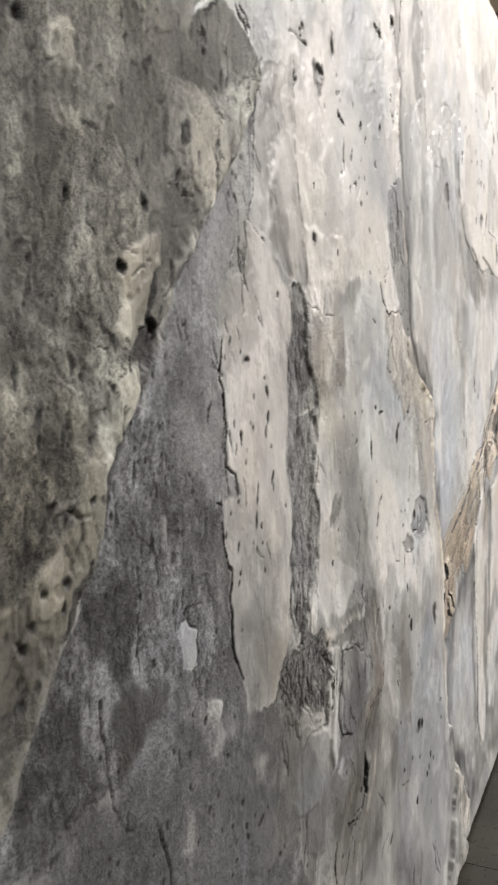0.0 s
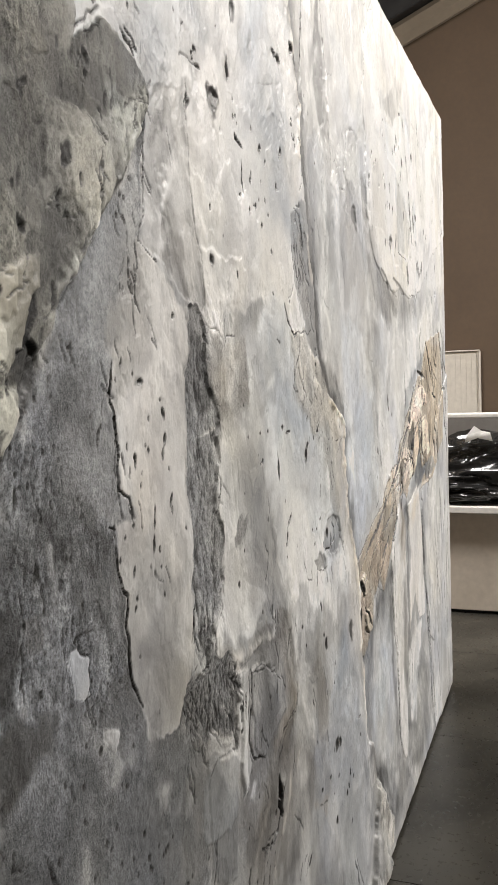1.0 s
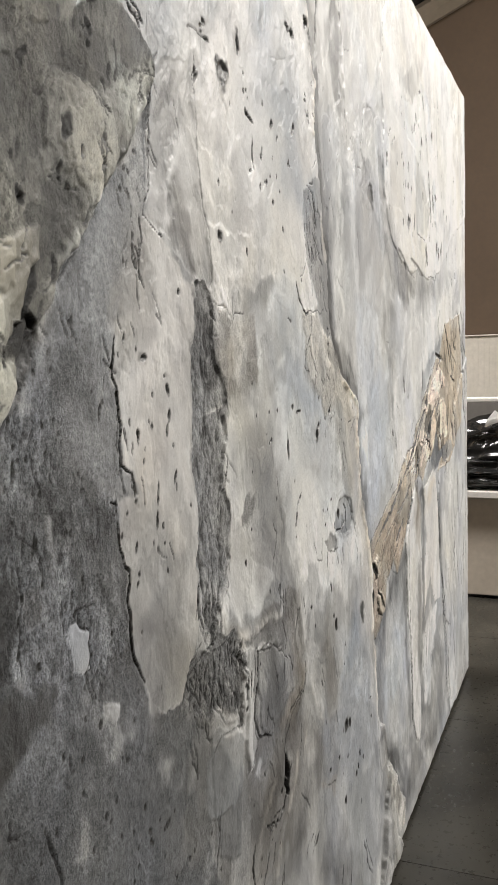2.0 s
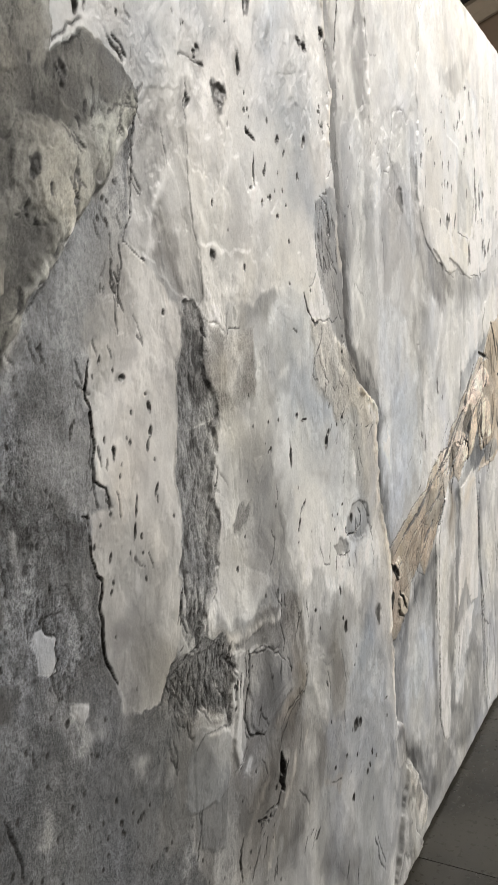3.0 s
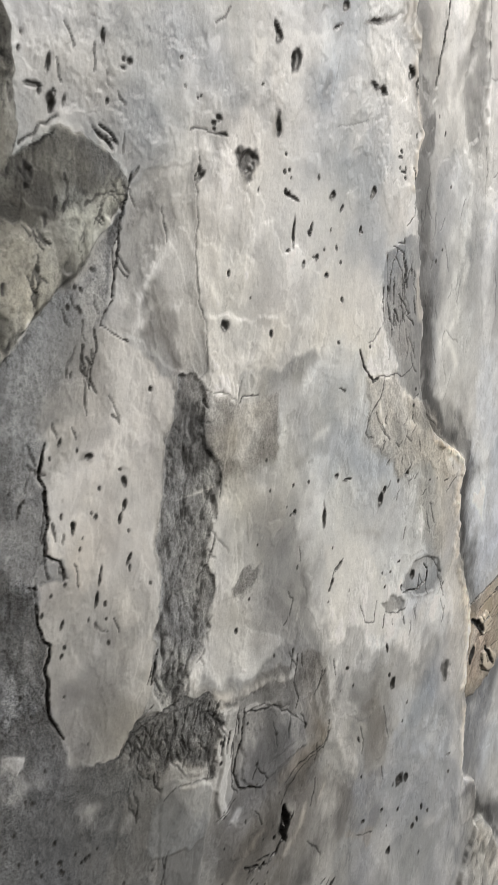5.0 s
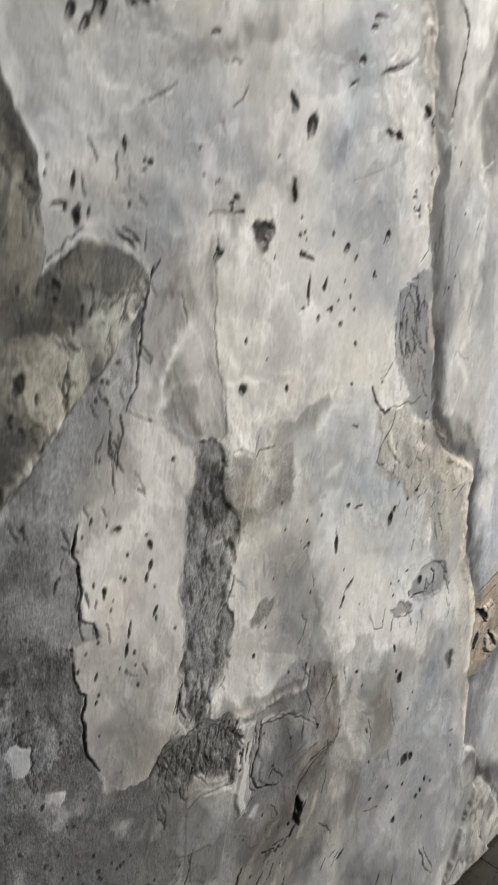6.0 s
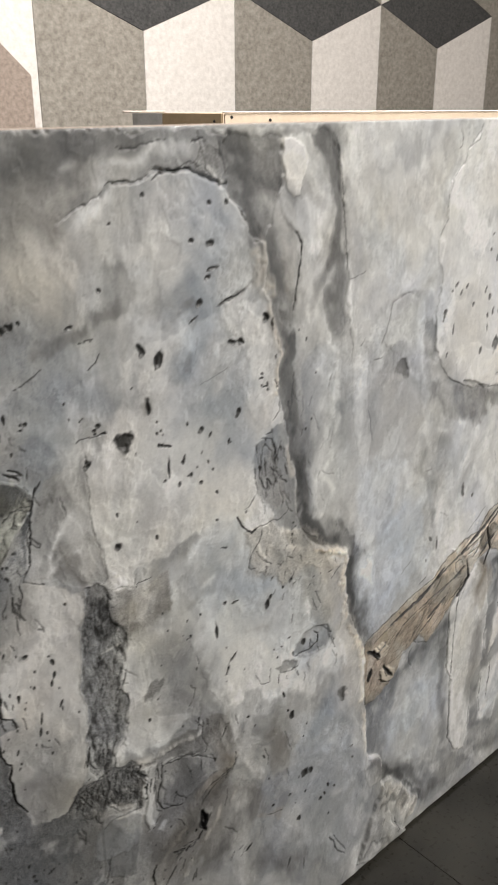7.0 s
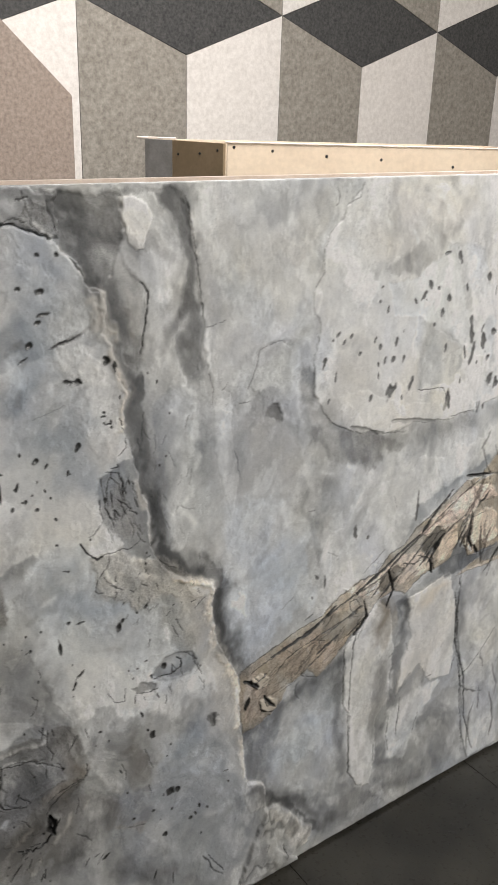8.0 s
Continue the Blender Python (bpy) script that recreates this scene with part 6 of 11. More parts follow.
brush([(-0.251, 0.966), (-0.246, 0.984), (-0.236, 1.002), (-0.222, 1.023), (-0.211, 1.037)], 0.008, shade(0.79, 0, 0.05), 0.7, 0.0003)
brush([(-0.242, 0.971), (-0.225, 0.985)], 0.008, shade(0.79, 0, 0.05), 0.7, 0.0003)
brush([(-0.216, 0.989), (-0.2, 0.985)], 0.008, shade(0.79, 0, 0.05), 0.7, 0.0003)
brush([(-0.188, 1.032), (-0.184, 1.009)], 0.008, shade(0.79, 0, 0.05), 0.7, 0.0003)
brush([(-0.25, 1.074), (-0.255, 1.063)], 0.005, shade(0.171, 0, 0.05), 0.6, 0.0003)
brush([(-0.227, 1.081), (-0.237, 1.063)], 0.005, shade(0.171, 0, 0.05), 0.6, 0.0003)
brush([(-0.221, 1.078), (-0.225, 1.064)], 0.005, shade(0.171, 0, 0.05), 0.6, 0.0003)
brush([(-0.209, 1.088), (-0.214, 1.074)], 0.005, shade(0.171, 0, 0.05), 0.6, 0.0003)
brush([(-0.243, 1.067), (-0.248, 1.053)], 0.005, shade(0.171, 0, 0.05), 0.6, 0.0003)
brush([(-0.194, 1.094), (-0.202, 1.08)], 0.005, shade(0.171, 0, 0.05), 0.6, 0.0003)
# blue grey flank
plate([(-0.264, 1.074), (-0.285, 1.043), (-0.306, 1.016), (-0.326, 0.999), (-0.351, 0.97), (-0.371, 0.947), (-0.392, 0.929), (-0.441, 0.871), (-0.474, 0.824), (-0.492, 0.776), (-0.528, 0.736), (-0.558, 0.695), (-0.577, 0.666), (-0.6, 0.62), (-0.388, 0.637), (-0.314, 0.609), (-0.33, 0.669), (-0.335, 0.695), (-0.33, 0.713), (-0.343, 0.75), (-0.347, 0.771), (-0.337, 0.792), (-0.336, 0.826), (-0.34, 0.857), (-0.338, 0.879), (-0.302, 0.937), (-0.285, 0.974), (-0.274, 0.997), (-0.274, 1.028), (-0.269, 1.043)], shade(0.233, -0.042, 0.8), 0, 0.003, 0.003, 0.95, "grey_flank")
plate([(-0.275, 1.03), (-0.286, 1.038), (-0.311, 1.008), (-0.343, 0.971), (-0.366, 0.939), (-0.337, 0.929), (-0.302, 0.945), (-0.285, 0.975), (-0.274, 0.997)], shade(0.269, -0.045, 0.3), 0, 0.014, 0.005, 0.8)
plate([(-0.375, 0.939), (-0.343, 0.966), (-0.323, 0.954), (-0.322, 0.92), (-0.345, 0.888), (-0.374, 0.891), (-0.392, 0.916)], shade(0.211, -0.05, 0.4), 0, 0.02, 0.006, 0.6)
plate([(-0.337, 0.913), (-0.302, 0.937), (-0.285, 0.971), (-0.241, 0.953), (-0.211, 0.926), (-0.206, 0.909), (-0.211, 0.866), (-0.218, 0.832), (-0.27, 0.862), (-0.304, 0.866), (-0.33, 0.869), (-0.34, 0.879)], shade(0.295, 0.02, 0.1), 0, 0.01, 0.004, 0.9)
plate([(-0.399, 0.905), (-0.362, 0.95), (-0.313, 0.991), (-0.284, 1.007), (-0.275, 0.984), (-0.287, 0.958), (-0.318, 0.923), (-0.334, 0.883), (-0.34, 0.868), (-0.374, 0.846), (-0.403, 0.852), (-0.436, 0.857), (-0.428, 0.877)], shade(0.25, -0.03, 0.15), 0, 0.01, 0.004, 0.6)
plate([(-0.396, 0.848), (-0.367, 0.83), (-0.34, 0.86), (-0.338, 0.836), (-0.341, 0.792), (-0.329, 0.77), (-0.343, 0.764), (-0.371, 0.781), (-0.394, 0.789), (-0.399, 0.811)], shade(0.269, -0.005, 0.2), 0, 0.008, 0.004, 0.7)
plate([(-0.408, 0.88), (-0.371, 0.883), (-0.36, 0.868), (-0.367, 0.838), (-0.396, 0.849), (-0.41, 0.856)], shade(0.137, -0.01, 0.6), 0, 0.01, 0.004, 0.6)
plate([(-0.454, 0.792), (-0.409, 0.784), (-0.356, 0.766), (-0.35, 0.733), (-0.382, 0.741), (-0.425, 0.758), (-0.451, 0.75), (-0.474, 0.769)], shade(0.115, -0.03, 0.7), 0, 0.02, 0.006, 0.75)
plate([(-0.389, 0.75), (-0.344, 0.744), (-0.337, 0.718), (-0.336, 0.679), (-0.361, 0.695), (-0.384, 0.722)], shade(0.211, -0.04, 0.3), 0, 0.012, 0.004, 0.7)
plate([(-0.528, 0.739), (-0.475, 0.756), (-0.452, 0.737), (-0.457, 0.682), (-0.481, 0.681), (-0.507, 0.695), (-0.54, 0.702), (-0.552, 0.674), (-0.577, 0.666), (-0.581, 0.626), (-0.442, 0.54), (-0.487, 0.612), (-0.499, 0.665)], shade(0.0408, -0.02, 0.75), 0, 0.016, 0.006, 0.75)
plate([(-0.45, 0.732), (-0.438, 0.736), (-0.429, 0.723), (-0.435, 0.71), (-0.449, 0.701), (-0.454, 0.713)], shade(0.233, 0.01, 0.6), 0, 0.004, 0.004, 0.7)
plate([(-0.496, 0.697), (-0.457, 0.686), (-0.418, 0.664), (-0.422, 0.62), (-0.445, 0.593), (-0.481, 0.609), (-0.491, 0.635), (-0.496, 0.668)], shade(0.0515, 0.05, 0.3), 0, 0.012, 0.004, 0.85)
plate([(-0.495, 0.654), (-0.478, 0.646), (-0.468, 0.617), (-0.486, 0.622)], shade(0.064, 0.12, 0.3), 0, 0.01, 0.004, 0.5)
plate([(-0.419, 0.657), (-0.383, 0.63), (-0.303, 0.597), (-0.261, 0.56), (-0.292, 0.446), (-0.429, 0.531), (-0.445, 0.59), (-0.422, 0.616)], shade(0.0896, 0.015, 0.3), 0, 0.016, 0.005, 0.8)
plate([(-0.39, 0.775), (-0.361, 0.763), (-0.346, 0.736), (-0.339, 0.706), (-0.359, 0.684), (-0.388, 0.684)], shade(0.108, -0.03, 0.6), 0, 0.02, 0.006, 0.6)
plate([(-0.359, 0.679), (-0.333, 0.665), (-0.318, 0.629), (-0.337, 0.621), (-0.368, 0.643)], shade(0.162, 0, 0.5), 0, 0.012, 0.006, 0.6)
plate([(-0.414, 0.693), (-0.407, 0.7), (-0.402, 0.702), (-0.399, 0.697), (-0.388, 0.692), (-0.388, 0.676), (-0.386, 0.665), (-0.396, 0.664), (-0.406, 0.669), (-0.407, 0.679)], shade(0.403, -0.03, 0.05), 0.001, 0.0012, 0.0012, 0.95)
plate([(-0.371, 0.636), (-0.362, 0.634), (-0.352, 0.626), (-0.356, 0.618), (-0.36, 0.612), (-0.367, 0.621)], shade(0.269, 0, 0.1), 0.0008, 0.002, 0.002, 0.85)
stroke([(-0.398, 0.71), (-0.402, 0.704), (-0.399, 0.697), (-0.388, 0.692), (-0.386, 0.675), (-0.386, 0.665), (-0.394, 0.663)], 0.002, 0.0012, INK, 1, 0.0015)
stroke([(-0.385, 0.655), (-0.382, 0.642)], 0.002, 0.0012, INK, 1, 0.0015)
stroke([(-0.396, 0.709), (-0.381, 0.707)], 0.002, 0.0012, INK, 1, 0.0015)
stroke([(-0.498, 0.688), (-0.498, 0.665), (-0.495, 0.64), (-0.488, 0.616), (-0.486, 0.61)], 0.003, 0.0014, INK, 0.9, 0.0015)
stroke([(-0.448, 0.588), (-0.443, 0.575), (-0.437, 0.563), (-0.435, 0.548), (-0.431, 0.533)], 0.003, 0.0014, INK, 0.9, 0.0015)
stroke([(-0.478, 0.608), (-0.478, 0.599), (-0.472, 0.594)], 0.003, 0.0014, INK, 0.9, 0.0015)
stroke([(-0.453, 0.73), (-0.456, 0.717), (-0.458, 0.697), (-0.457, 0.686)], 0.003, 0.0014, INK, 0.9, 0.0015)
stroke([(-0.455, 0.748), (-0.453, 0.733)], 0.003, 0.0014, INK, 0.9, 0.0015)
stroke([(-0.458, 0.777), (-0.453, 0.768), (-0.438, 0.756), (-0.431, 0.745), (-0.43, 0.731)], 0.0022, 0.001, INK, 0.75, 0.0015)
stroke([(-0.436, 0.816), (-0.433, 0.802), (-0.428, 0.787)], 0.0022, 0.001, INK, 0.75, 0.0015)
stroke([(-0.45, 0.764), (-0.451, 0.754)], 0.0022, 0.001, INK, 0.75, 0.0015)
stroke([(-0.415, 0.704), (-0.414, 0.693)], 0.0022, 0.001, INK, 0.75, 0.0015)
stroke([(-0.415, 0.617), (-0.414, 0.605)], 0.0022, 0.001, INK, 0.75, 0.0015)
stroke([(-0.507, 0.692), (-0.507, 0.682)], 0.0022, 0.001, INK, 0.75, 0.0015)
brush([(-0.464, 0.81), (-0.462, 0.8)], 0.006, shade(0.354, 0, 0.05), 0.5, 0.0003)
brush([(-0.42, 0.768), (-0.42, 0.742)], 0.006, shade(0.354, 0, 0.05), 0.5, 0.0003)
brush([(-0.437, 0.854), (-0.444, 0.837)], 0.006, shade(0.354, 0, 0.05), 0.5, 0.0003)
brush([(-0.434, 0.843), (-0.439, 0.823)], 0.006, shade(0.354, 0, 0.05), 0.5, 0.0003)
brush([(-0.422, 0.743), (-0.424, 0.725)], 0.006, shade(0.354, 0, 0.05), 0.5, 0.0003)
brush([(-0.456, 0.689), (-0.454, 0.681)], 0.006, shade(0.354, 0, 0.05), 0.5, 0.0003)
pits([(-0.389, 0.892, 0.0013, 0.0021, 14), (-0.31, 1, 0.0013, 0.0015, 0), (-0.306, 0.985, 0.0025, 0.0015, -27), (-0.384, 0.791, 0.0013, 0.0020, 0), (-0.378, 0.557, 0.0013, 0.0015, 27), (-0.417, 0.796, 0.0010, 0.0040, -7)], 0.003)
pits([(-0.304, 0.999, 0.0013, 0.0015, -27), (-0.316, 0.985, 0.0013, 0.0015, 0), (-0.304, 0.982, 0.0013, 0.0015, 0), (-0.388, 0.891, 0.0013, 0.0015, -45), (-0.294, 1.014, 0.0013, 0.0015, -45)], 0.003)
stroke([(-0.261, 1.082), (-0.263, 1.073), (-0.267, 1.062), (-0.269, 1.052), (-0.269, 1.041), (-0.273, 1.03), (-0.273, 1.018), (-0.274, 1.003), (-0.274, 0.992)], 0.003, 0.0025, INK, 1, 0.0015)
stroke([(-0.26, 1.076), (-0.266, 1.066)], 0.003, 0.0025, INK, 1, 0.0015)
stroke([(-0.271, 1.022), (-0.264, 1.014), (-0.258, 1.009)], 0.002, 0.001, INK, 0.85, 0.0015)
stroke([(-0.285, 0.973), (-0.283, 0.979), (-0.279, 0.984)], 0.002, 0.001, INK, 0.85, 0.0015)
stroke([(-0.285, 0.973), (-0.274, 0.966), (-0.259, 0.957)], 0.002, 0.001, INK, 0.85, 0.0015)
stroke([(-0.269, 1.049), (-0.266, 1.046), (-0.269, 1.041)], 0.002, 0.001, INK, 0.85, 0.0015)
stroke([(-0.321, 0.983), (-0.317, 0.975), (-0.315, 0.971)], 0.002, 0.001, INK, 0.85, 0.0015)
stroke([(-0.27, 1.064), (-0.28, 1.069), (-0.285, 1.07)], 0.002, 0.001, INK, 0.85, 0.0015)
stroke([(-0.291, 0.971), (-0.289, 0.96)], 0.002, 0.001, INK, 0.85, 0.0015)
stroke([(-0.251, 1.091), (-0.259, 1.082)], 0.002, 0.001, INK, 0.85, 0.0015)
stroke([(-0.303, 0.958), (-0.301, 0.949), (-0.302, 0.941), (-0.299, 0.932)], 0.003, 0.001, INK, 0.8, 0.0015)
stroke([(-0.297, 0.949), (-0.294, 0.941), (-0.295, 0.932)], 0.003, 0.001, INK, 0.8, 0.0015)
stroke([(-0.299, 0.93), (-0.297, 0.919), (-0.297, 0.901)], 0.003, 0.001, INK, 0.8, 0.0015)
stroke([(-0.302, 0.937), (-0.297, 0.932)], 0.003, 0.001, INK, 0.8, 0.0015)
stroke([(-0.293, 0.954), (-0.292, 0.945)], 0.003, 0.001, INK, 0.8, 0.0015)
stroke([(-0.31, 0.894), (-0.307, 0.884)], 0.003, 0.001, INK, 0.8, 0.0015)
stroke([(-0.294, 0.932), (-0.287, 0.918)], 0.003, 0.001, INK, 0.8, 0.0015)
plate([(-0.62, 0.6), (-0.388, 0.67), (-0.337, 0.641), (-0.316, 0.643), (-0.217, 0.632), (-0.216, 0.615), (-0.25, 0.589), (-0.216, 0.531), (-0.212, 0.426), (-0.14, 0.2), (-0.14, -0.05), (-0.7, -0.05)], shade(0.2, -0.035, 0.5), 0, 0.014, 0.006, 0.95)
plate([(-0.62, 0.62), (-0.388, 0.639), (-0.259, 0.578), (-0.23, 0.537), (-0.23, 0.436), (-0.2, 0.2), (-0.2, -0.05), (-0.7, -0.05)], shade(0.166, -0.042, 0.55), 0, 0.05, 0.016, 0.95, "lead_grey_foot")
plate([(-0.388, 0.661), (-0.32, 0.625), (-0.253, 0.587), (-0.21, 0.54), (-0.236, 0.516), (-0.324, 0.568), (-0.387, 0.607)], shade(0.19, -0.025, 0.3), 0, 0.035, 0.016, 0.7)
plate([(-0.335, 0.574), (-0.263, 0.546), (-0.236, 0.516), (-0.273, 0.5), (-0.355, 0.52), (-0.386, 0.557)], shade(0.108, -0.03, 0.1), 0, 0.02, 0.008, 0.55)
plate([(-0.257, 0.538), (-0.23, 0.537), (-0.215, 0.519), (-0.22, 0.491), (-0.241, 0.489), (-0.255, 0.514)], shade(0.244, 0.02, 0.1), 0, 0.012, 0.006, 0.65)
plate([(-0.273, 0.5), (-0.213, 0.481), (-0.208, 0.424), (-0.284, 0.466)], shade(0.19, 0.02, 0.1), 0, 0.02, 0.006, 0.6)
brush([(-0.303, 0.548), (-0.291, 0.545)], 0.01, shade(0.354, -0.01, 0.05), 0.5, 0.0003)
brush([(-0.306, 0.555), (-0.298, 0.556)], 0.01, shade(0.354, -0.01, 0.05), 0.5, 0.0003)
brush([(-0.281, 0.532), (-0.266, 0.533)], 0.01, shade(0.354, -0.01, 0.05), 0.5, 0.0003)
brush([(-0.246, 0.573), (-0.225, 0.565)], 0.01, shade(0.354, -0.01, 0.05), 0.5, 0.0003)
brush([(-0.32, 0.548), (-0.306, 0.541)], 0.01, shade(0.354, -0.01, 0.05), 0.5, 0.0003)
brush([(-0.357, 0.607), (-0.344, 0.596)], 0.01, shade(0.354, -0.01, 0.05), 0.5, 0.0003)
brush([(-0.255, 0.505), (-0.242, 0.513)], 0.01, shade(0.354, -0.01, 0.05), 0.5, 0.0003)
brush([(-0.227, 0.533), (-0.22, 0.536)], 0.01, shade(0.354, -0.01, 0.05), 0.5, 0.0003)
# pale blade
plate([(-0.285, 0.972), (-0.259, 0.958), (-0.241, 0.952), (-0.211, 0.926), (-0.206, 0.909), (-0.211, 0.866), (-0.217, 0.831), (-0.217, 0.796), (-0.22, 0.776), (-0.214, 0.754), (-0.217, 0.728), (-0.218, 0.696), (-0.22, 0.658), (-0.218, 0.633), (-0.235, 0.613), (-0.256, 0.588), (-0.278, 0.589), (-0.308, 0.604), (-0.316, 0.625), (-0.324, 0.641), (-0.331, 0.669), (-0.334, 0.692), (-0.329, 0.708), (-0.331, 0.715), (-0.34, 0.725), (-0.343, 0.75), (-0.346, 0.77), (-0.321, 0.77), (-0.323, 0.785), (-0.336, 0.792), (-0.334, 0.812), (-0.337, 0.839), (-0.34, 0.857), (-0.337, 0.879), (-0.331, 0.895), (-0.295, 0.901), (-0.291, 0.936)], shade(0.556, 0.025, 0.06), 0, 0.0025, 0.002, 0.95, "pale_blade")
plate([(-0.336, 0.883), (-0.302, 0.937), (-0.287, 0.972), (-0.273, 0.962), (-0.282, 0.918), (-0.294, 0.883), (-0.32, 0.868), (-0.334, 0.865)], shade(0.282, 0.01, 0.1), 0, 0.022, 0.006, 0.75)
plate([(-0.318, 0.841), (-0.27, 0.862), (-0.226, 0.843), (-0.221, 0.776), (-0.223, 0.714), (-0.261, 0.713), (-0.308, 0.736), (-0.326, 0.778)], shade(0.601, 0.045, 0.05), 0, 0.02, 0.006, 0.65)
plate([(-0.27, 0.669), (-0.227, 0.682), (-0.218, 0.633), (-0.235, 0.614), (-0.257, 0.591), (-0.303, 0.602), (-0.31, 0.636)], shade(0.386, 0.005, 0.1), 0, 0.02, 0.005, 0.6)
plate([(-0.293, 0.971), (-0.27, 0.953), (-0.25, 0.916), (-0.271, 0.881), (-0.294, 0.892), (-0.296, 0.932)], shade(0.338, 0.01, 0.1), 0, 0.014, 0.005, 0.5)
plate([(-0.246, 0.948), (-0.21, 0.924), (-0.209, 0.905), (-0.213, 0.876), (-0.228, 0.867), (-0.237, 0.906)], shade(0.556, 0.03, 0.1), 0, 0.012, 0.004, 0.5)
brush([(-0.229, 0.793), (-0.222, 0.766), (-0.218, 0.755)], 0.007, shade(0.672, 0.01, 0.05), 0.6, 0.0003)
brush([(-0.221, 0.755), (-0.222, 0.703), (-0.223, 0.67)], 0.007, shade(0.672, 0.01, 0.05), 0.6, 0.0003)
brush([(-0.283, 0.739), (-0.279, 0.698), (-0.274, 0.681)], 0.007, shade(0.672, 0.01, 0.05), 0.6, 0.0003)
brush([(-0.277, 0.684), (-0.261, 0.672), (-0.241, 0.652)], 0.007, shade(0.672, 0.01, 0.05), 0.6, 0.0003)
brush([(-0.3, 0.782), (-0.296, 0.762), (-0.289, 0.746)], 0.007, shade(0.672, 0.01, 0.05), 0.6, 0.0003)
brush([(-0.296, 0.652), (-0.316, 0.643)], 0.007, shade(0.672, 0.01, 0.05), 0.6, 0.0003)
plate([(-0.301, 0.868), (-0.296, 0.872), (-0.291, 0.867), (-0.293, 0.862), (-0.298, 0.863)], shade(0.162, 0.02, 0.1), -0.0008, 0.003, 0.003, 0.7)
pits([(-0.258, 0.841, 0.0038, 0.0047, -18), (-0.257, 0.822, 0.0038, 0.0067, 13), (-0.261, 0.81, 0.0025, 0.0061, 9), (-0.311, 0.814, 0.0025, 0.0025, 0), (-0.287, 0.816, 0.0013, 0.0030, 9), (-0.284, 0.839, 0.0013, 0.0025, -11), (-0.281, 0.765, 0.0013, 0.0096, 9), (-0.285, 0.745, 0.0025, 0.0066, 9), (-0.251, 0.772, 0.0025, 0.0065, 23), (-0.25, 0.764, 0.0013, 0.0045, 0), (-0.252, 0.797, 0.0013, 0.0021, -14), (-0.294, 0.728, 0.0013, 0.0035, 8), (-0.316, 0.666, 0.0013, 0.0015, -45), (-0.263, 0.852, 0.0013, 0.0015, -45), (-0.233, 0.917, 0.0013, 0.0021, -14), (-0.227, 0.745, 0.0013, 0.0015, -27)], 0.005)
stroke([(-0.337, 0.881), (-0.339, 0.868), (-0.341, 0.857), (-0.338, 0.848)], 0.0045, 0.003, INK, 1, 0.0015)
stroke([(-0.338, 0.848), (-0.338, 0.835), (-0.334, 0.823), (-0.334, 0.816)], 0.0045, 0.003, INK, 1, 0.0015)
stroke([(-0.334, 0.817), (-0.338, 0.806), (-0.336, 0.794), (-0.331, 0.789), (-0.322, 0.784)], 0.0045, 0.003, INK, 1, 0.0015)
stroke([(-0.322, 0.784), (-0.32, 0.775), (-0.318, 0.768)], 0.0045, 0.003, INK, 1, 0.0015)
stroke([(-0.346, 0.77), (-0.345, 0.755), (-0.342, 0.74), (-0.339, 0.723), (-0.331, 0.715)], 0.0045, 0.003, INK, 1, 0.0015)
stroke([(-0.33, 0.715), (-0.33, 0.708), (-0.335, 0.697), (-0.332, 0.684), (-0.331, 0.667), (-0.328, 0.65), (-0.321, 0.635), (-0.316, 0.626)], 0.005, 0.003, INK, 1, 0.0015)
stroke([(-0.338, 0.848), (-0.338, 0.839), (-0.334, 0.828)], 0.005, 0.003, INK, 1, 0.0015)
stroke([(-0.351, 0.77), (-0.344, 0.766)], 0.005, 0.003, INK, 1, 0.0015)
stroke([(-0.214, 0.676), (-0.217, 0.66), (-0.221, 0.645)], 0.0045, 0.003, INK, 1, 0.0015)
stroke([(-0.2, 0.882), (-0.195, 0.876)], 0.003, 0.001, INK, 0.9, 0.0015)
stroke([(-0.219, 0.625), (-0.223, 0.623)], 0.003, 0.001, INK, 0.9, 0.0015)
stroke([(-0.218, 0.652), (-0.219, 0.644)], 0.003, 0.001, INK, 0.9, 0.0015)
brush([(-0.332, 0.818), (-0.334, 0.807), (-0.332, 0.793), (-0.324, 0.788)], 0.006, shade(0.624, 0.05, 0.05), 0.7, 0.0003)
brush([(-0.328, 0.712), (-0.331, 0.698)], 0.006, shade(0.624, 0.05, 0.05), 0.7, 0.0003)
# rough fissure and its foot
plate([(-0.207, 0.909), (-0.206, 0.924), (-0.193, 0.927), (-0.18, 0.928), (-0.173, 0.916), (-0.166, 0.907), (-0.169, 0.888), (-0.164, 0.855), (-0.153, 0.849), (-0.141, 0.832), (-0.144, 0.821), (-0.152, 0.812), (-0.149, 0.795), (-0.155, 0.78), (-0.161, 0.77), (-0.165, 0.751), (-0.152, 0.736), (-0.147, 0.717), (-0.154, 0.696), (-0.148, 0.682), (-0.156, 0.673), (-0.156, 0.658), (-0.172, 0.652), (-0.174, 0.632), (-0.184, 0.627), (-0.191, 0.612), (-0.207, 0.614), (-0.217, 0.631), (-0.22, 0.658), (-0.217, 0.696), (-0.216, 0.728), (-0.214, 0.754), (-0.22, 0.776), (-0.217, 0.796), (-0.216, 0.831), (-0.211, 0.866), (-0.204, 0.89)], shade(0.324, -0.025, 0.5), -0.0022, 0.004, 0.0025, 0.93, "rough_fissure")
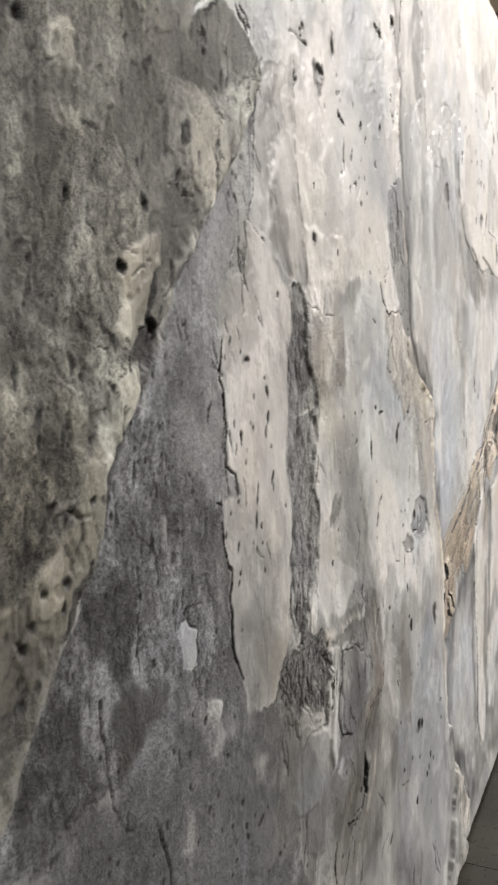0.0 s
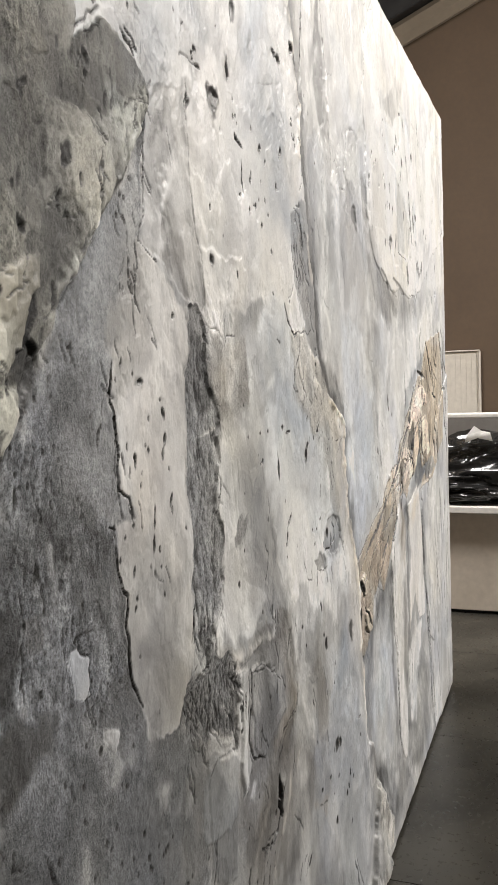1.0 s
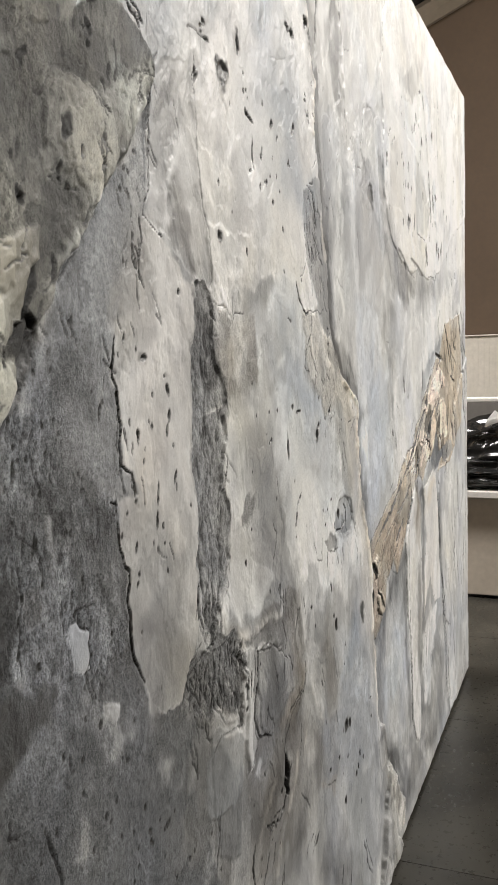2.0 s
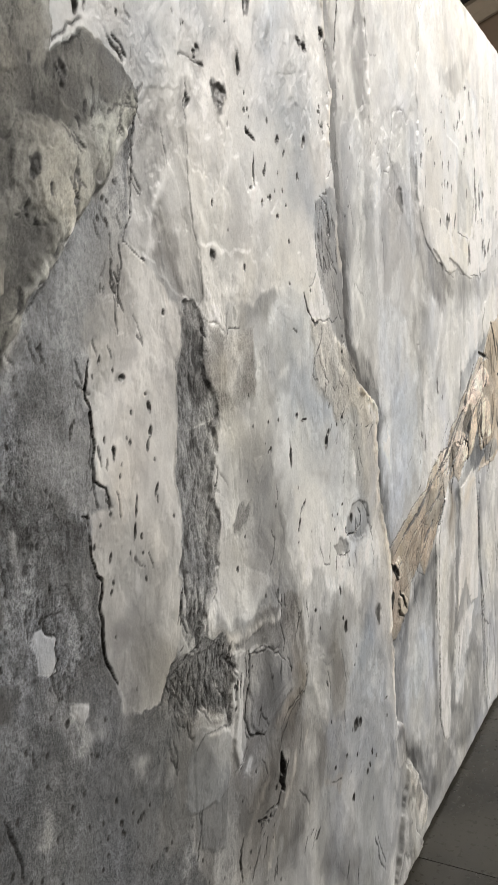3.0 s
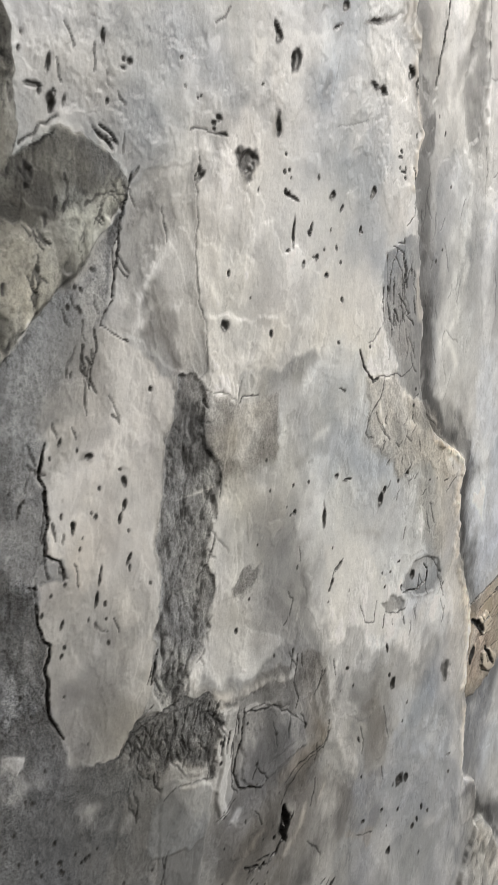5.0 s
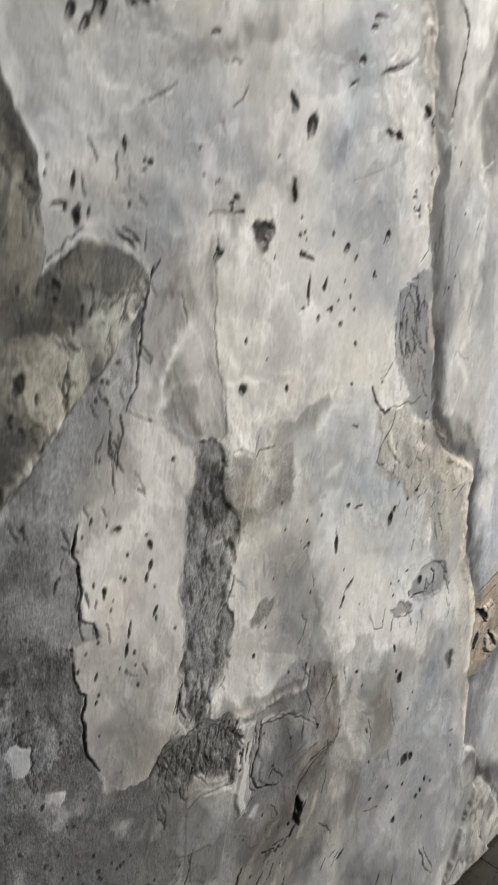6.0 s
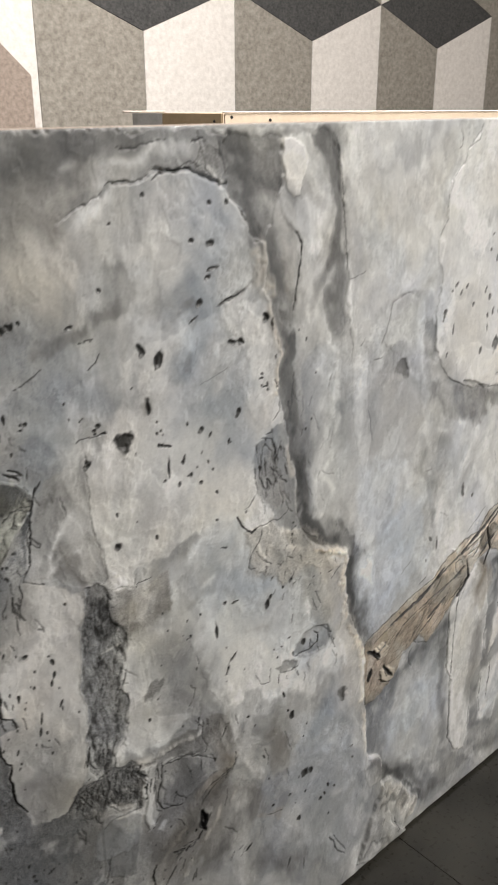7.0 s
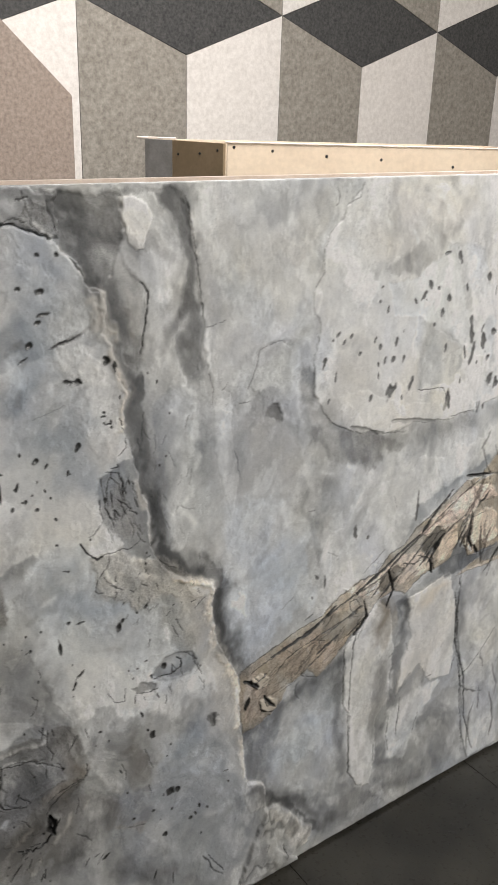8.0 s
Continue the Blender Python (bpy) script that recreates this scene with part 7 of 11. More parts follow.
plate([(-0.206, 0.909), (-0.193, 0.925), (-0.18, 0.927), (-0.173, 0.907), (-0.177, 0.882), (-0.197, 0.882), (-0.205, 0.885)], shade(0.137, 0.02, 0.4), 0, 0.008, 0.005, 0.7)
plate([(-0.197, 0.884), (-0.17, 0.882), (-0.159, 0.85), (-0.179, 0.837), (-0.207, 0.845), (-0.205, 0.865)], shade(0.102, 0, 0.6), 0, 0.01, 0.005, 0.6)
plate([(-0.262, 0.58), (-0.253, 0.604), (-0.24, 0.607), (-0.215, 0.613), (-0.191, 0.612), (-0.18, 0.614), (-0.141, 0.597), (-0.121, 0.591), (-0.108, 0.585), (-0.119, 0.574), (-0.127, 0.555), (-0.134, 0.526), (-0.156, 0.531), (-0.189, 0.548), (-0.232, 0.569), (-0.253, 0.58)], shade(0.18, 0.01, 0.75), -0.0015, 0.007, 0.009, 0.88, "torn_foot")
stroke([(-0.168, 0.902), (-0.163, 0.904), (-0.168, 0.896)], 0.003, 0.001, INK, 0.4, 0.0015)
stroke([(-0.19, 0.881), (-0.183, 0.875)], 0.003, 0.001, INK, 0.4, 0.0015)
stroke([(-0.173, 0.885), (-0.167, 0.874), (-0.167, 0.861)], 0.003, 0.001, INK, 0.4, 0.0015)
stroke([(-0.153, 0.849), (-0.142, 0.837), (-0.144, 0.827)], 0.003, 0.001, INK, 0.4, 0.0015)
stroke([(-0.162, 0.842), (-0.155, 0.828), (-0.15, 0.819)], 0.003, 0.001, INK, 0.4, 0.0015)
stroke([(-0.204, 0.845), (-0.198, 0.834)], 0.003, 0.001, INK, 0.4, 0.0015)
stroke([(-0.193, 0.874), (-0.187, 0.866)], 0.003, 0.001, INK, 0.4, 0.0015)
stroke([(-0.164, 0.751), (-0.167, 0.744)], 0.003, 0.001, INK, 0.4, 0.0015)
stroke([(-0.149, 0.694), (-0.153, 0.684)], 0.003, 0.001, INK, 0.4, 0.0015)
stroke([(-0.199, 0.663), (-0.2, 0.641)], 0.003, 0.001, INK, 0.4, 0.0015)
stroke([(-0.188, 0.665), (-0.184, 0.653)], 0.003, 0.001, INK, 0.4, 0.0015)
stroke([(-0.177, 0.653), (-0.19, 0.64), (-0.196, 0.628)], 0.003, 0.001, INK, 0.4, 0.0015)
stroke([(-0.155, 0.658), (-0.158, 0.653)], 0.003, 0.001, INK, 0.4, 0.0015)
stroke([(-0.171, 0.711), (-0.163, 0.701)], 0.003, 0.001, INK, 0.4, 0.0015)
stroke([(-0.205, 0.747), (-0.201, 0.735)], 0.003, 0.001, INK, 0.4, 0.0015)
stroke([(-0.152, 0.812), (-0.155, 0.796)], 0.003, 0.001, INK, 0.4, 0.0015)
stroke([(-0.207, 0.682), (-0.209, 0.666)], 0.003, 0.001, INK, 0.4, 0.0015)
stroke([(-0.195, 0.656), (-0.193, 0.633)], 0.003, 0.001, INK, 0.4, 0.0015)
stroke([(-0.186, 0.693), (-0.185, 0.67)], 0.003, 0.001, INK, 0.4, 0.0015)
stroke([(-0.256, 0.58), (-0.252, 0.592), (-0.244, 0.6), (-0.231, 0.604), (-0.215, 0.609), (-0.202, 0.616)], 0.003, 0.002, INK, 0.65, 0.0015)
stroke([(-0.258, 0.586), (-0.254, 0.598)], 0.003, 0.002, INK, 0.65, 0.0015)
stroke([(-0.239, 0.593), (-0.233, 0.579)], 0.003, 0.002, INK, 0.65, 0.0015)
stroke([(-0.225, 0.604), (-0.221, 0.591)], 0.003, 0.002, INK, 0.65, 0.0015)
stroke([(-0.211, 0.605), (-0.214, 0.594)], 0.003, 0.002, INK, 0.65, 0.0015)
stroke([(-0.202, 0.604), (-0.198, 0.582)], 0.003, 0.002, INK, 0.65, 0.0015)
stroke([(-0.19, 0.606), (-0.186, 0.584)], 0.003, 0.002, INK, 0.65, 0.0015)
stroke([(-0.176, 0.604), (-0.176, 0.58)], 0.003, 0.002, INK, 0.65, 0.0015)
stroke([(-0.164, 0.599), (-0.166, 0.582)], 0.003, 0.002, INK, 0.65, 0.0015)
stroke([(-0.181, 0.576), (-0.175, 0.555)], 0.003, 0.002, INK, 0.65, 0.0015)
stroke([(-0.157, 0.567), (-0.158, 0.549)], 0.003, 0.002, INK, 0.65, 0.0015)
stroke([(-0.149, 0.594), (-0.15, 0.57)], 0.003, 0.002, INK, 0.65, 0.0015)
stroke([(-0.195, 0.569), (-0.19, 0.552)], 0.003, 0.002, INK, 0.65, 0.0015)
stroke([(-0.171, 0.554), (-0.178, 0.544)], 0.003, 0.002, INK, 0.65, 0.0015)
stroke([(-0.141, 0.56), (-0.144, 0.543)], 0.003, 0.002, INK, 0.65, 0.0015)
stroke([(-0.213, 0.582), (-0.205, 0.568)], 0.003, 0.002, INK, 0.65, 0.0015)
stroke([(-0.132, 0.588), (-0.138, 0.565)], 0.003, 0.002, INK, 0.65, 0.0015)
stroke([(-0.227, 0.582), (-0.222, 0.569)], 0.003, 0.002, INK, 0.65, 0.0015)
stroke([(-0.195, 0.622), (-0.185, 0.629)], 0.003, 0.002, INK, 0.65, 0.0015)
brush([(-0.186, 0.548), (-0.174, 0.538)], 0.005, shade(0.438, 0, 0.05), 0.7, 0.0003)
brush([(-0.168, 0.556), (-0.159, 0.546)], 0.005, shade(0.438, 0, 0.05), 0.7, 0.0003)
brush([(-0.199, 0.622), (-0.184, 0.613)], 0.005, shade(0.438, 0, 0.05), 0.7, 0.0003)
brush([(-0.203, 0.61), (-0.197, 0.604)], 0.005, shade(0.438, 0, 0.05), 0.7, 0.0003)
brush([(-0.165, 0.57), (-0.167, 0.561)], 0.005, shade(0.438, 0, 0.05), 0.7, 0.0003)
brush([(-0.216, 0.615), (-0.194, 0.611)], 0.005, shade(0.438, 0, 0.05), 0.7, 0.0003)
brush([(-0.19, 0.64), (-0.184, 0.653)], 0.005, shade(0.438, 0, 0.05), 0.7, 0.0003)
brush([(-0.172, 0.646), (-0.169, 0.654)], 0.005, shade(0.438, 0, 0.05), 0.7, 0.0003)
brush([(-0.203, 0.84), (-0.196, 0.834)], 0.005, shade(0.438, 0, 0.05), 0.7, 0.0003)
brush([(-0.181, 0.816), (-0.156, 0.822)], 0.005, shade(0.438, 0, 0.05), 0.7, 0.0003)
brush([(-0.221, 0.774), (-0.216, 0.762)], 0.005, shade(0.438, 0, 0.05), 0.7, 0.0003)
# brown crust
plate([(-0.9, 1.28), (-0.4, 1.25), (-0.367, 1.174), (-0.361, 1.129), (-0.36, 1.1), (-0.363, 1.089), (-0.352, 1.094), (-0.33, 1.109), (-0.321, 1.113), (-0.306, 1.109), (-0.282, 1.103), (-0.272, 1.095), (-0.264, 1.084), (-0.264, 1.073), (-0.285, 1.043), (-0.306, 1.016), (-0.326, 0.999), (-0.351, 0.97), (-0.371, 0.947), (-0.392, 0.929), (-0.441, 0.869), (-0.459, 0.84), (-0.474, 0.824), (-0.486, 0.807), (-0.492, 0.776), (-0.528, 0.736), (-0.558, 0.695), (-0.577, 0.666), (-0.62, 0.62), (-0.9, 0.55)], shade(0.137, 0.05, 0.65), 0.003, 0.002, 0.002, 0.96, "brown_crust")
plate([(-0.361, 1.088), (-0.343, 1.098), (-0.323, 1.111), (-0.306, 1.108), (-0.282, 1.101), (-0.272, 1.094), (-0.265, 1.083), (-0.267, 1.072), (-0.285, 1.067), (-0.318, 1.06), (-0.346, 1.043), (-0.364, 1.039), (-0.362, 1.058)], shade(0.153, 0.07, 0.35), 0, 0.006, 0.004, 0.85)
plate([(-0.369, 1.074), (-0.347, 1.078), (-0.329, 1.077), (-0.328, 1.062), (-0.346, 1.044), (-0.373, 1.039), (-0.378, 1.056)], shade(0.115, 0.08, 0.5), 0, 0.01, 0.005, 0.75)
plate([(-0.394, 1.031), (-0.373, 1.037), (-0.346, 1.039), (-0.318, 1.057), (-0.285, 1.066), (-0.267, 1.068), (-0.284, 1.044), (-0.306, 1.02), (-0.325, 1.003), (-0.344, 0.986), (-0.353, 0.978), (-0.367, 0.97), (-0.393, 0.976)], shade(0.19, 0.08, 0.3), 0, 0.008, 0.004, 0.85)
plate([(-0.385, 1.026), (-0.359, 1.028), (-0.345, 1.018), (-0.351, 0.994), (-0.376, 0.986), (-0.389, 1)], shade(0.269, 0.08, 0.3), 0, 0.012, 0.006, 0.6)
plate([(-0.389, 0.976), (-0.376, 0.978), (-0.373, 0.965), (-0.384, 0.959), (-0.391, 0.963)], shade(0.137, 0.08, 0.1), 0, 0.005, 0.004, 0.8)
plate([(-0.396, 1.166), (-0.38, 1.17), (-0.371, 1.152), (-0.367, 1.129), (-0.364, 1.105), (-0.37, 1.082), (-0.394, 1.072)], shade(0.257, 0.07, 0.3), 0, 0.008, 0.005, 0.9)
plate([(-0.371, 1.152), (-0.365, 1.14), (-0.362, 1.109), (-0.363, 1.091), (-0.37, 1.082), (-0.368, 1.104), (-0.37, 1.128)], shade(0.354, 0.03, 0.1), 0, 0.006, 0.004, 0.55)
brush([(-0.325, 1.112), (-0.306, 1.11), (-0.285, 1.104)], 0.006, shade(0.485, 0.06, 0.05), 0.7, 0.0012)
brush([(-0.335, 1.11), (-0.33, 1.112), (-0.323, 1.115)], 0.006, shade(0.485, 0.06, 0.05), 0.7, 0.0012)
brush([(-0.285, 1.07), (-0.272, 1.068)], 0.006, shade(0.485, 0.06, 0.05), 0.7, 0.0012)
brush([(-0.388, 0.94), (-0.375, 0.949), (-0.364, 0.955), (-0.357, 0.963)], 0.006, shade(0.485, 0.06, 0.05), 0.7, 0.0012)
brush([(-0.293, 1.114), (-0.282, 1.108), (-0.277, 1.104)], 0.006, shade(0.485, 0.06, 0.05), 0.7, 0.0012)
stroke([(-0.293, 1.116), (-0.288, 1.113), (-0.28, 1.109), (-0.276, 1.105)], 0.005, 0.0025, INK, 1, 0.0015)
stroke([(-0.35, 1.095), (-0.341, 1.101), (-0.332, 1.107)], 0.005, 0.0025, INK, 1, 0.0015)
stroke([(-0.359, 1.079), (-0.356, 1.072), (-0.355, 1.065)], 0.005, 0.0025, INK, 1, 0.0015)
stroke([(-0.363, 1.097), (-0.361, 1.093)], 0.005, 0.0025, INK, 1, 0.0015)
# shadow at the crust's edge, drawn as dark lines
stroke([(-0.285, 1.043), (-0.294, 1.033), (-0.306, 1.018), (-0.316, 1.008), (-0.326, 1)], 0.004, 0.001, shade(0.0202, 0, 0), 0.6, 0.0015)
stroke([(-0.326, 1), (-0.339, 0.987), (-0.351, 0.974)], 0.004, 0.001, shade(0.0202, 0, 0), 0.6, 0.0015)
stroke([(-0.366, 0.951), (-0.379, 0.939), (-0.392, 0.929)], 0.004, 0.001, shade(0.0202, 0, 0), 0.6, 0.0015)
stroke([(-0.295, 1.052), (-0.289, 1.046)], 0.0025, 0.0012, INK, 0.85, 0.0015)
stroke([(-0.367, 1.057), (-0.364, 1.054)], 0.0025, 0.0012, INK, 0.85, 0.0015)
stroke([(-0.36, 1.04), (-0.355, 1.034)], 0.0025, 0.0012, INK, 0.85, 0.0015)
stroke([(-0.353, 1.036), (-0.343, 1.026)], 0.0025, 0.0012, INK, 0.85, 0.0015)
stroke([(-0.355, 1.006), (-0.351, 0.994)], 0.0025, 0.0012, INK, 0.85, 0.0015)
stroke([(-0.347, 1.006), (-0.34, 1.003)], 0.0025, 0.0012, INK, 0.85, 0.0015)
stroke([(-0.393, 1.004), (-0.391, 1)], 0.0025, 0.0012, INK, 0.85, 0.0015)
stroke([(-0.272, 1.095), (-0.267, 1.089)], 0.0025, 0.0012, INK, 0.85, 0.0015)
stroke([(-0.367, 1.136), (-0.366, 1.124)], 0.0025, 0.0012, INK, 0.85, 0.0015)
stroke([(-0.382, 1.15), (-0.379, 1.14)], 0.0025, 0.0012, INK, 0.85, 0.0015)
stroke([(-0.373, 1.138), (-0.371, 1.121)], 0.0025, 0.0012, INK, 0.85, 0.0015)
stroke([(-0.347, 1.04), (-0.344, 1.033), (-0.337, 1.031)], 0.004, 0.0015, INK, 0.8, 0.0015)
stroke([(-0.348, 1.014), (-0.347, 1.005), (-0.35, 0.997)], 0.004, 0.0015, INK, 0.8, 0.0015)
stroke([(-0.35, 0.997), (-0.348, 0.983)], 0.004, 0.0015, INK, 0.8, 0.0015)
stroke([(-0.292, 1.054), (-0.288, 1.049)], 0.004, 0.0015, INK, 0.8, 0.0015)
stroke([(-0.272, 1.081), (-0.264, 1.073)], 0.004, 0.0015, INK, 0.8, 0.0015)
stroke([(-0.392, 1.015), (-0.39, 1.004)], 0.004, 0.0015, INK, 0.8, 0.0015)
stroke([(-0.434, 0.969), (-0.436, 0.958)], 0.004, 0.0015, INK, 0.8, 0.0015)
plate([(-0.525, 1.03), (-0.519, 1.04), (-0.51, 1.044), (-0.499, 1.036), (-0.494, 1.021), (-0.504, 1.012), (-0.521, 1.009), (-0.526, 1.017)], shade(0.269, 0.07, 0.2), 0.0008, 0.005, 0.003, 0.8)
plate([(-0.523, 0.996), (-0.512, 0.996), (-0.499, 0.997), (-0.493, 0.988), (-0.508, 0.987), (-0.519, 0.991)], shade(0.324, 0.07, 0.2), 0.001, 0.004, 0.003, 0.75)
plate([(-0.491, 1.049), (-0.449, 1.059), (-0.428, 1.031), (-0.453, 1.013), (-0.49, 1.004), (-0.499, 1.013)], shade(0.162, 0.03, 0.5), 0, 0.012, 0.005, 0.6)
plate([(-0.45, 1.053), (-0.423, 1.058), (-0.431, 1.002), (-0.452, 0.994), (-0.455, 1.021)], shade(0.122, 0.01, 0.4), 0, 0.01, 0.004, 0.6)
plate([(-0.418, 1.081), (-0.381, 1.094), (-0.388, 1.044), (-0.418, 1.037)], shade(0.102, 0.08, 0.4), 0, 0.008, 0.004, 0.8)
plate([(-0.353, 1.071), (-0.319, 1.085), (-0.322, 1.05), (-0.344, 1.038), (-0.354, 1.053)], shade(0.0896, 0.08, 0.4), 0, 0.005, 0.004, 0.8)
plate([(-0.38, 1.04), (-0.355, 1.043), (-0.339, 1.031), (-0.348, 0.996), (-0.364, 0.979), (-0.388, 0.978), (-0.392, 0.999), (-0.379, 1.016)], shade(0.269, 0.07, 0.25), 0.0008, 0.004, 0.003, 0.85)
plate([(-0.339, 1.039), (-0.308, 1.054), (-0.289, 1.066), (-0.269, 1.071), (-0.286, 1.047), (-0.311, 1.022), (-0.339, 0.99), (-0.347, 0.997)], shade(0.221, 0.07, 0.3), 0, 0.004, 0.003, 0.7)
plate([(-0.412, 0.997), (-0.392, 0.998), (-0.392, 0.989), (-0.41, 0.987), (-0.418, 0.99)], shade(0.282, 0.07, 0.2), 0, 0.003, 0.003, 0.8)
plate([(-0.402, 0.972), (-0.372, 0.978), (-0.369, 0.964), (-0.389, 0.941), (-0.406, 0.946)], shade(0.0955, 0.08, 0.4), 0, 0.004, 0.004, 0.85)
plate([(-0.492, 0.984), (-0.455, 0.991), (-0.439, 0.972), (-0.459, 0.941), (-0.491, 0.943), (-0.508, 0.961)], shade(0.108, 0.03, 0.7), 0, 0.014, 0.006, 0.6)
plate([(-0.553, 0.929), (-0.528, 0.934), (-0.487, 0.926), (-0.484, 0.896), (-0.516, 0.873), (-0.557, 0.879)], shade(0.122, 0.03, 0.8), 0, 0.014, 0.006, 0.65)
plate([(-0.448, 0.97), (-0.429, 0.98), (-0.4, 0.986), (-0.408, 0.966), (-0.421, 0.951), (-0.435, 0.95), (-0.437, 0.962)], shade(0.211, 0.07, 0.35), 0, 0.006, 0.004, 0.7)
plate([(-0.471, 0.924), (-0.46, 0.934), (-0.435, 0.946), (-0.419, 0.945), (-0.42, 0.931), (-0.43, 0.921), (-0.438, 0.904), (-0.442, 0.89), (-0.461, 0.878), (-0.47, 0.882), (-0.479, 0.887), (-0.469, 0.909), (-0.474, 0.92)], shade(0.19, 0.07, 0.12), 0.0016, 0.002, 0.002, 0.95)
plate([(-0.416, 0.942), (-0.396, 0.944), (-0.398, 0.919), (-0.413, 0.898), (-0.426, 0.891), (-0.429, 0.904), (-0.423, 0.921)], shade(0.122, 0.03, 0.5), 0, 0.005, 0.004, 0.7)
plate([(-0.451, 0.887), (-0.433, 0.892), (-0.422, 0.884), (-0.43, 0.87), (-0.439, 0.86), (-0.446, 0.854), (-0.45, 0.871)], shade(0.0442, 0, 0.7), -0.002, 0.004, 0.004, 0.85)
plate([(-0.49, 0.857), (-0.465, 0.867), (-0.45, 0.87), (-0.45, 0.851), (-0.46, 0.839), (-0.477, 0.824), (-0.488, 0.804), (-0.495, 0.777), (-0.515, 0.763), (-0.532, 0.747), (-0.547, 0.728), (-0.558, 0.718), (-0.573, 0.714), (-0.595, 0.708), (-0.591, 0.759), (-0.568, 0.763), (-0.543, 0.773), (-0.517, 0.797), (-0.505, 0.825), (-0.495, 0.836)], shade(0.216, 0.07, 0.15), 0.0008, 0.004, 0.003, 0.92)
plate([(-0.521, 0.87), (-0.51, 0.861), (-0.502, 0.837), (-0.506, 0.825), (-0.519, 0.832), (-0.525, 0.85)], shade(0.2, 0.06, 0.35), 0, 0.008, 0.004, 0.7)
plate([(-0.561, 0.837), (-0.537, 0.837), (-0.527, 0.828), (-0.533, 0.808), (-0.541, 0.79), (-0.567, 0.776)], shade(0.0896, 0.06, 0.8), 0, 0.01, 0.005, 0.75)
plate([(-0.51, 0.858), (-0.498, 0.854), (-0.492, 0.842), (-0.5, 0.833), (-0.509, 0.843)], shade(0.0955, 0.03, 0.5), 0, 0.006, 0.004, 0.7)
plate([(-0.528, 0.738), (-0.519, 0.743), (-0.539, 0.713), (-0.556, 0.691), (-0.577, 0.664), (-0.593, 0.653), (-0.591, 0.679), (-0.566, 0.698), (-0.547, 0.719)], shade(0.316, 0.03, 0.2), 0, 0.006, 0.003, 0.8)
plate([(-0.558, 0.874), (-0.542, 0.874), (-0.539, 0.857), (-0.549, 0.841), (-0.561, 0.84)], shade(0.221, 0.06, 0.3), 0, 0.01, 0.004, 0.6)
plate([(-0.461, 0.84), (-0.457, 0.837), (-0.466, 0.823), (-0.477, 0.804), (-0.483, 0.784), (-0.487, 0.776), (-0.492, 0.778), (-0.492, 0.792), (-0.484, 0.811), (-0.474, 0.827)], shade(0.0267, 0.01, 0.4), -0.005, 0.0012, 0.0012, 0.95)
stroke([(-0.425, 0.923), (-0.429, 0.912), (-0.435, 0.902)], 0.01, 0.003, INK, 1, 0.0015)
stroke([(-0.436, 0.907), (-0.439, 0.897), (-0.439, 0.891)], 0.01, 0.003, INK, 1, 0.0015)
stroke([(-0.447, 0.858), (-0.444, 0.852)], 0.01, 0.003, INK, 1, 0.0015)
stroke([(-0.433, 0.891), (-0.429, 0.887)], 0.012, 0.003, INK, 1, 0.0015)
stroke([(-0.47, 0.925), (-0.469, 0.92)], 0.012, 0.003, INK, 1, 0.0015)
pits([(-0.54, 0.799, 0.0050, 0.0078, 27), (-0.533, 0.758, 0.0050, 0.0051, 11), (-0.536, 0.749, 0.0038, 0.0041, 14), (-0.543, 0.846, 0.0050, 0.0063, 29), (-0.435, 0.962, 0.0038, 0.0062, 14), (-0.35, 1.076, 0.0038, 0.0070, 0), (-0.428, 1.04, 0.0038, 0.0036, 16), (-0.462, 0.872, 0.0025, 0.0018, 34), (-0.469, 0.923, 0.0025, 0.0025, -11), (-0.48, 0.884, 0.0025, 0.0015, 0), (-0.565, 0.736, 0.0037, 0.0040, -7), (-0.565, 0.71, 0.0037, 0.0045, 0), (-0.538, 0.928, 0.0025, 0.0022, -27), (-0.543, 0.922, 0.0013, 0.0016, 18), (-0.539, 1.033, 0.0063, 0.0038, 23), (-0.513, 0.957, 0.0013, 0.0050, 6)], 0.006)
pits([(-0.55, 0.76, 0.0010, 0.0015, 27), (-0.506, 0.798, 0.0025, 0.0032, 18), (-0.547, 0.791, 0.0025, 0.0015, 0), (-0.545, 0.907, 0.0013, 0.0015, 27)], 0.006)
stroke([(-0.472, 0.868), (-0.471, 0.864), (-0.477, 0.861)], 0.003, 0.0016, INK, 0.8, 0.0015)
stroke([(-0.461, 0.919), (-0.44, 0.925)], 0.003, 0.0016, INK, 0.8, 0.0015)
stroke([(-0.469, 0.884), (-0.464, 0.881)], 0.003, 0.0016, INK, 0.8, 0.0015)
stroke([(-0.531, 1.006), (-0.53, 1.003)], 0.003, 0.0016, INK, 0.8, 0.0015)
stroke([(-0.295, 1.117), (-0.274, 1.11)], 0.003, 0.0016, INK, 0.8, 0.0015)
stroke([(-0.344, 1.038), (-0.338, 1.03)], 0.003, 0.0016, INK, 0.8, 0.0015)
stroke([(-0.295, 1.047), (-0.289, 1.062)], 0.003, 0.0016, INK, 0.8, 0.0015)
stroke([(-0.349, 1.022), (-0.353, 0.999), (-0.347, 0.993)], 0.003, 0.0016, INK, 0.8, 0.0015)
stroke([(-0.264, 1.072), (-0.27, 1.065)], 0.003, 0.0016, INK, 0.8, 0.0015)
stroke([(-0.513, 0.962), (-0.512, 0.956), (-0.516, 0.949)], 0.003, 0.0016, INK, 0.8, 0.0015)
stroke([(-0.497, 0.951), (-0.498, 0.944), (-0.491, 0.938)], 0.003, 0.0016, INK, 0.8, 0.0015)
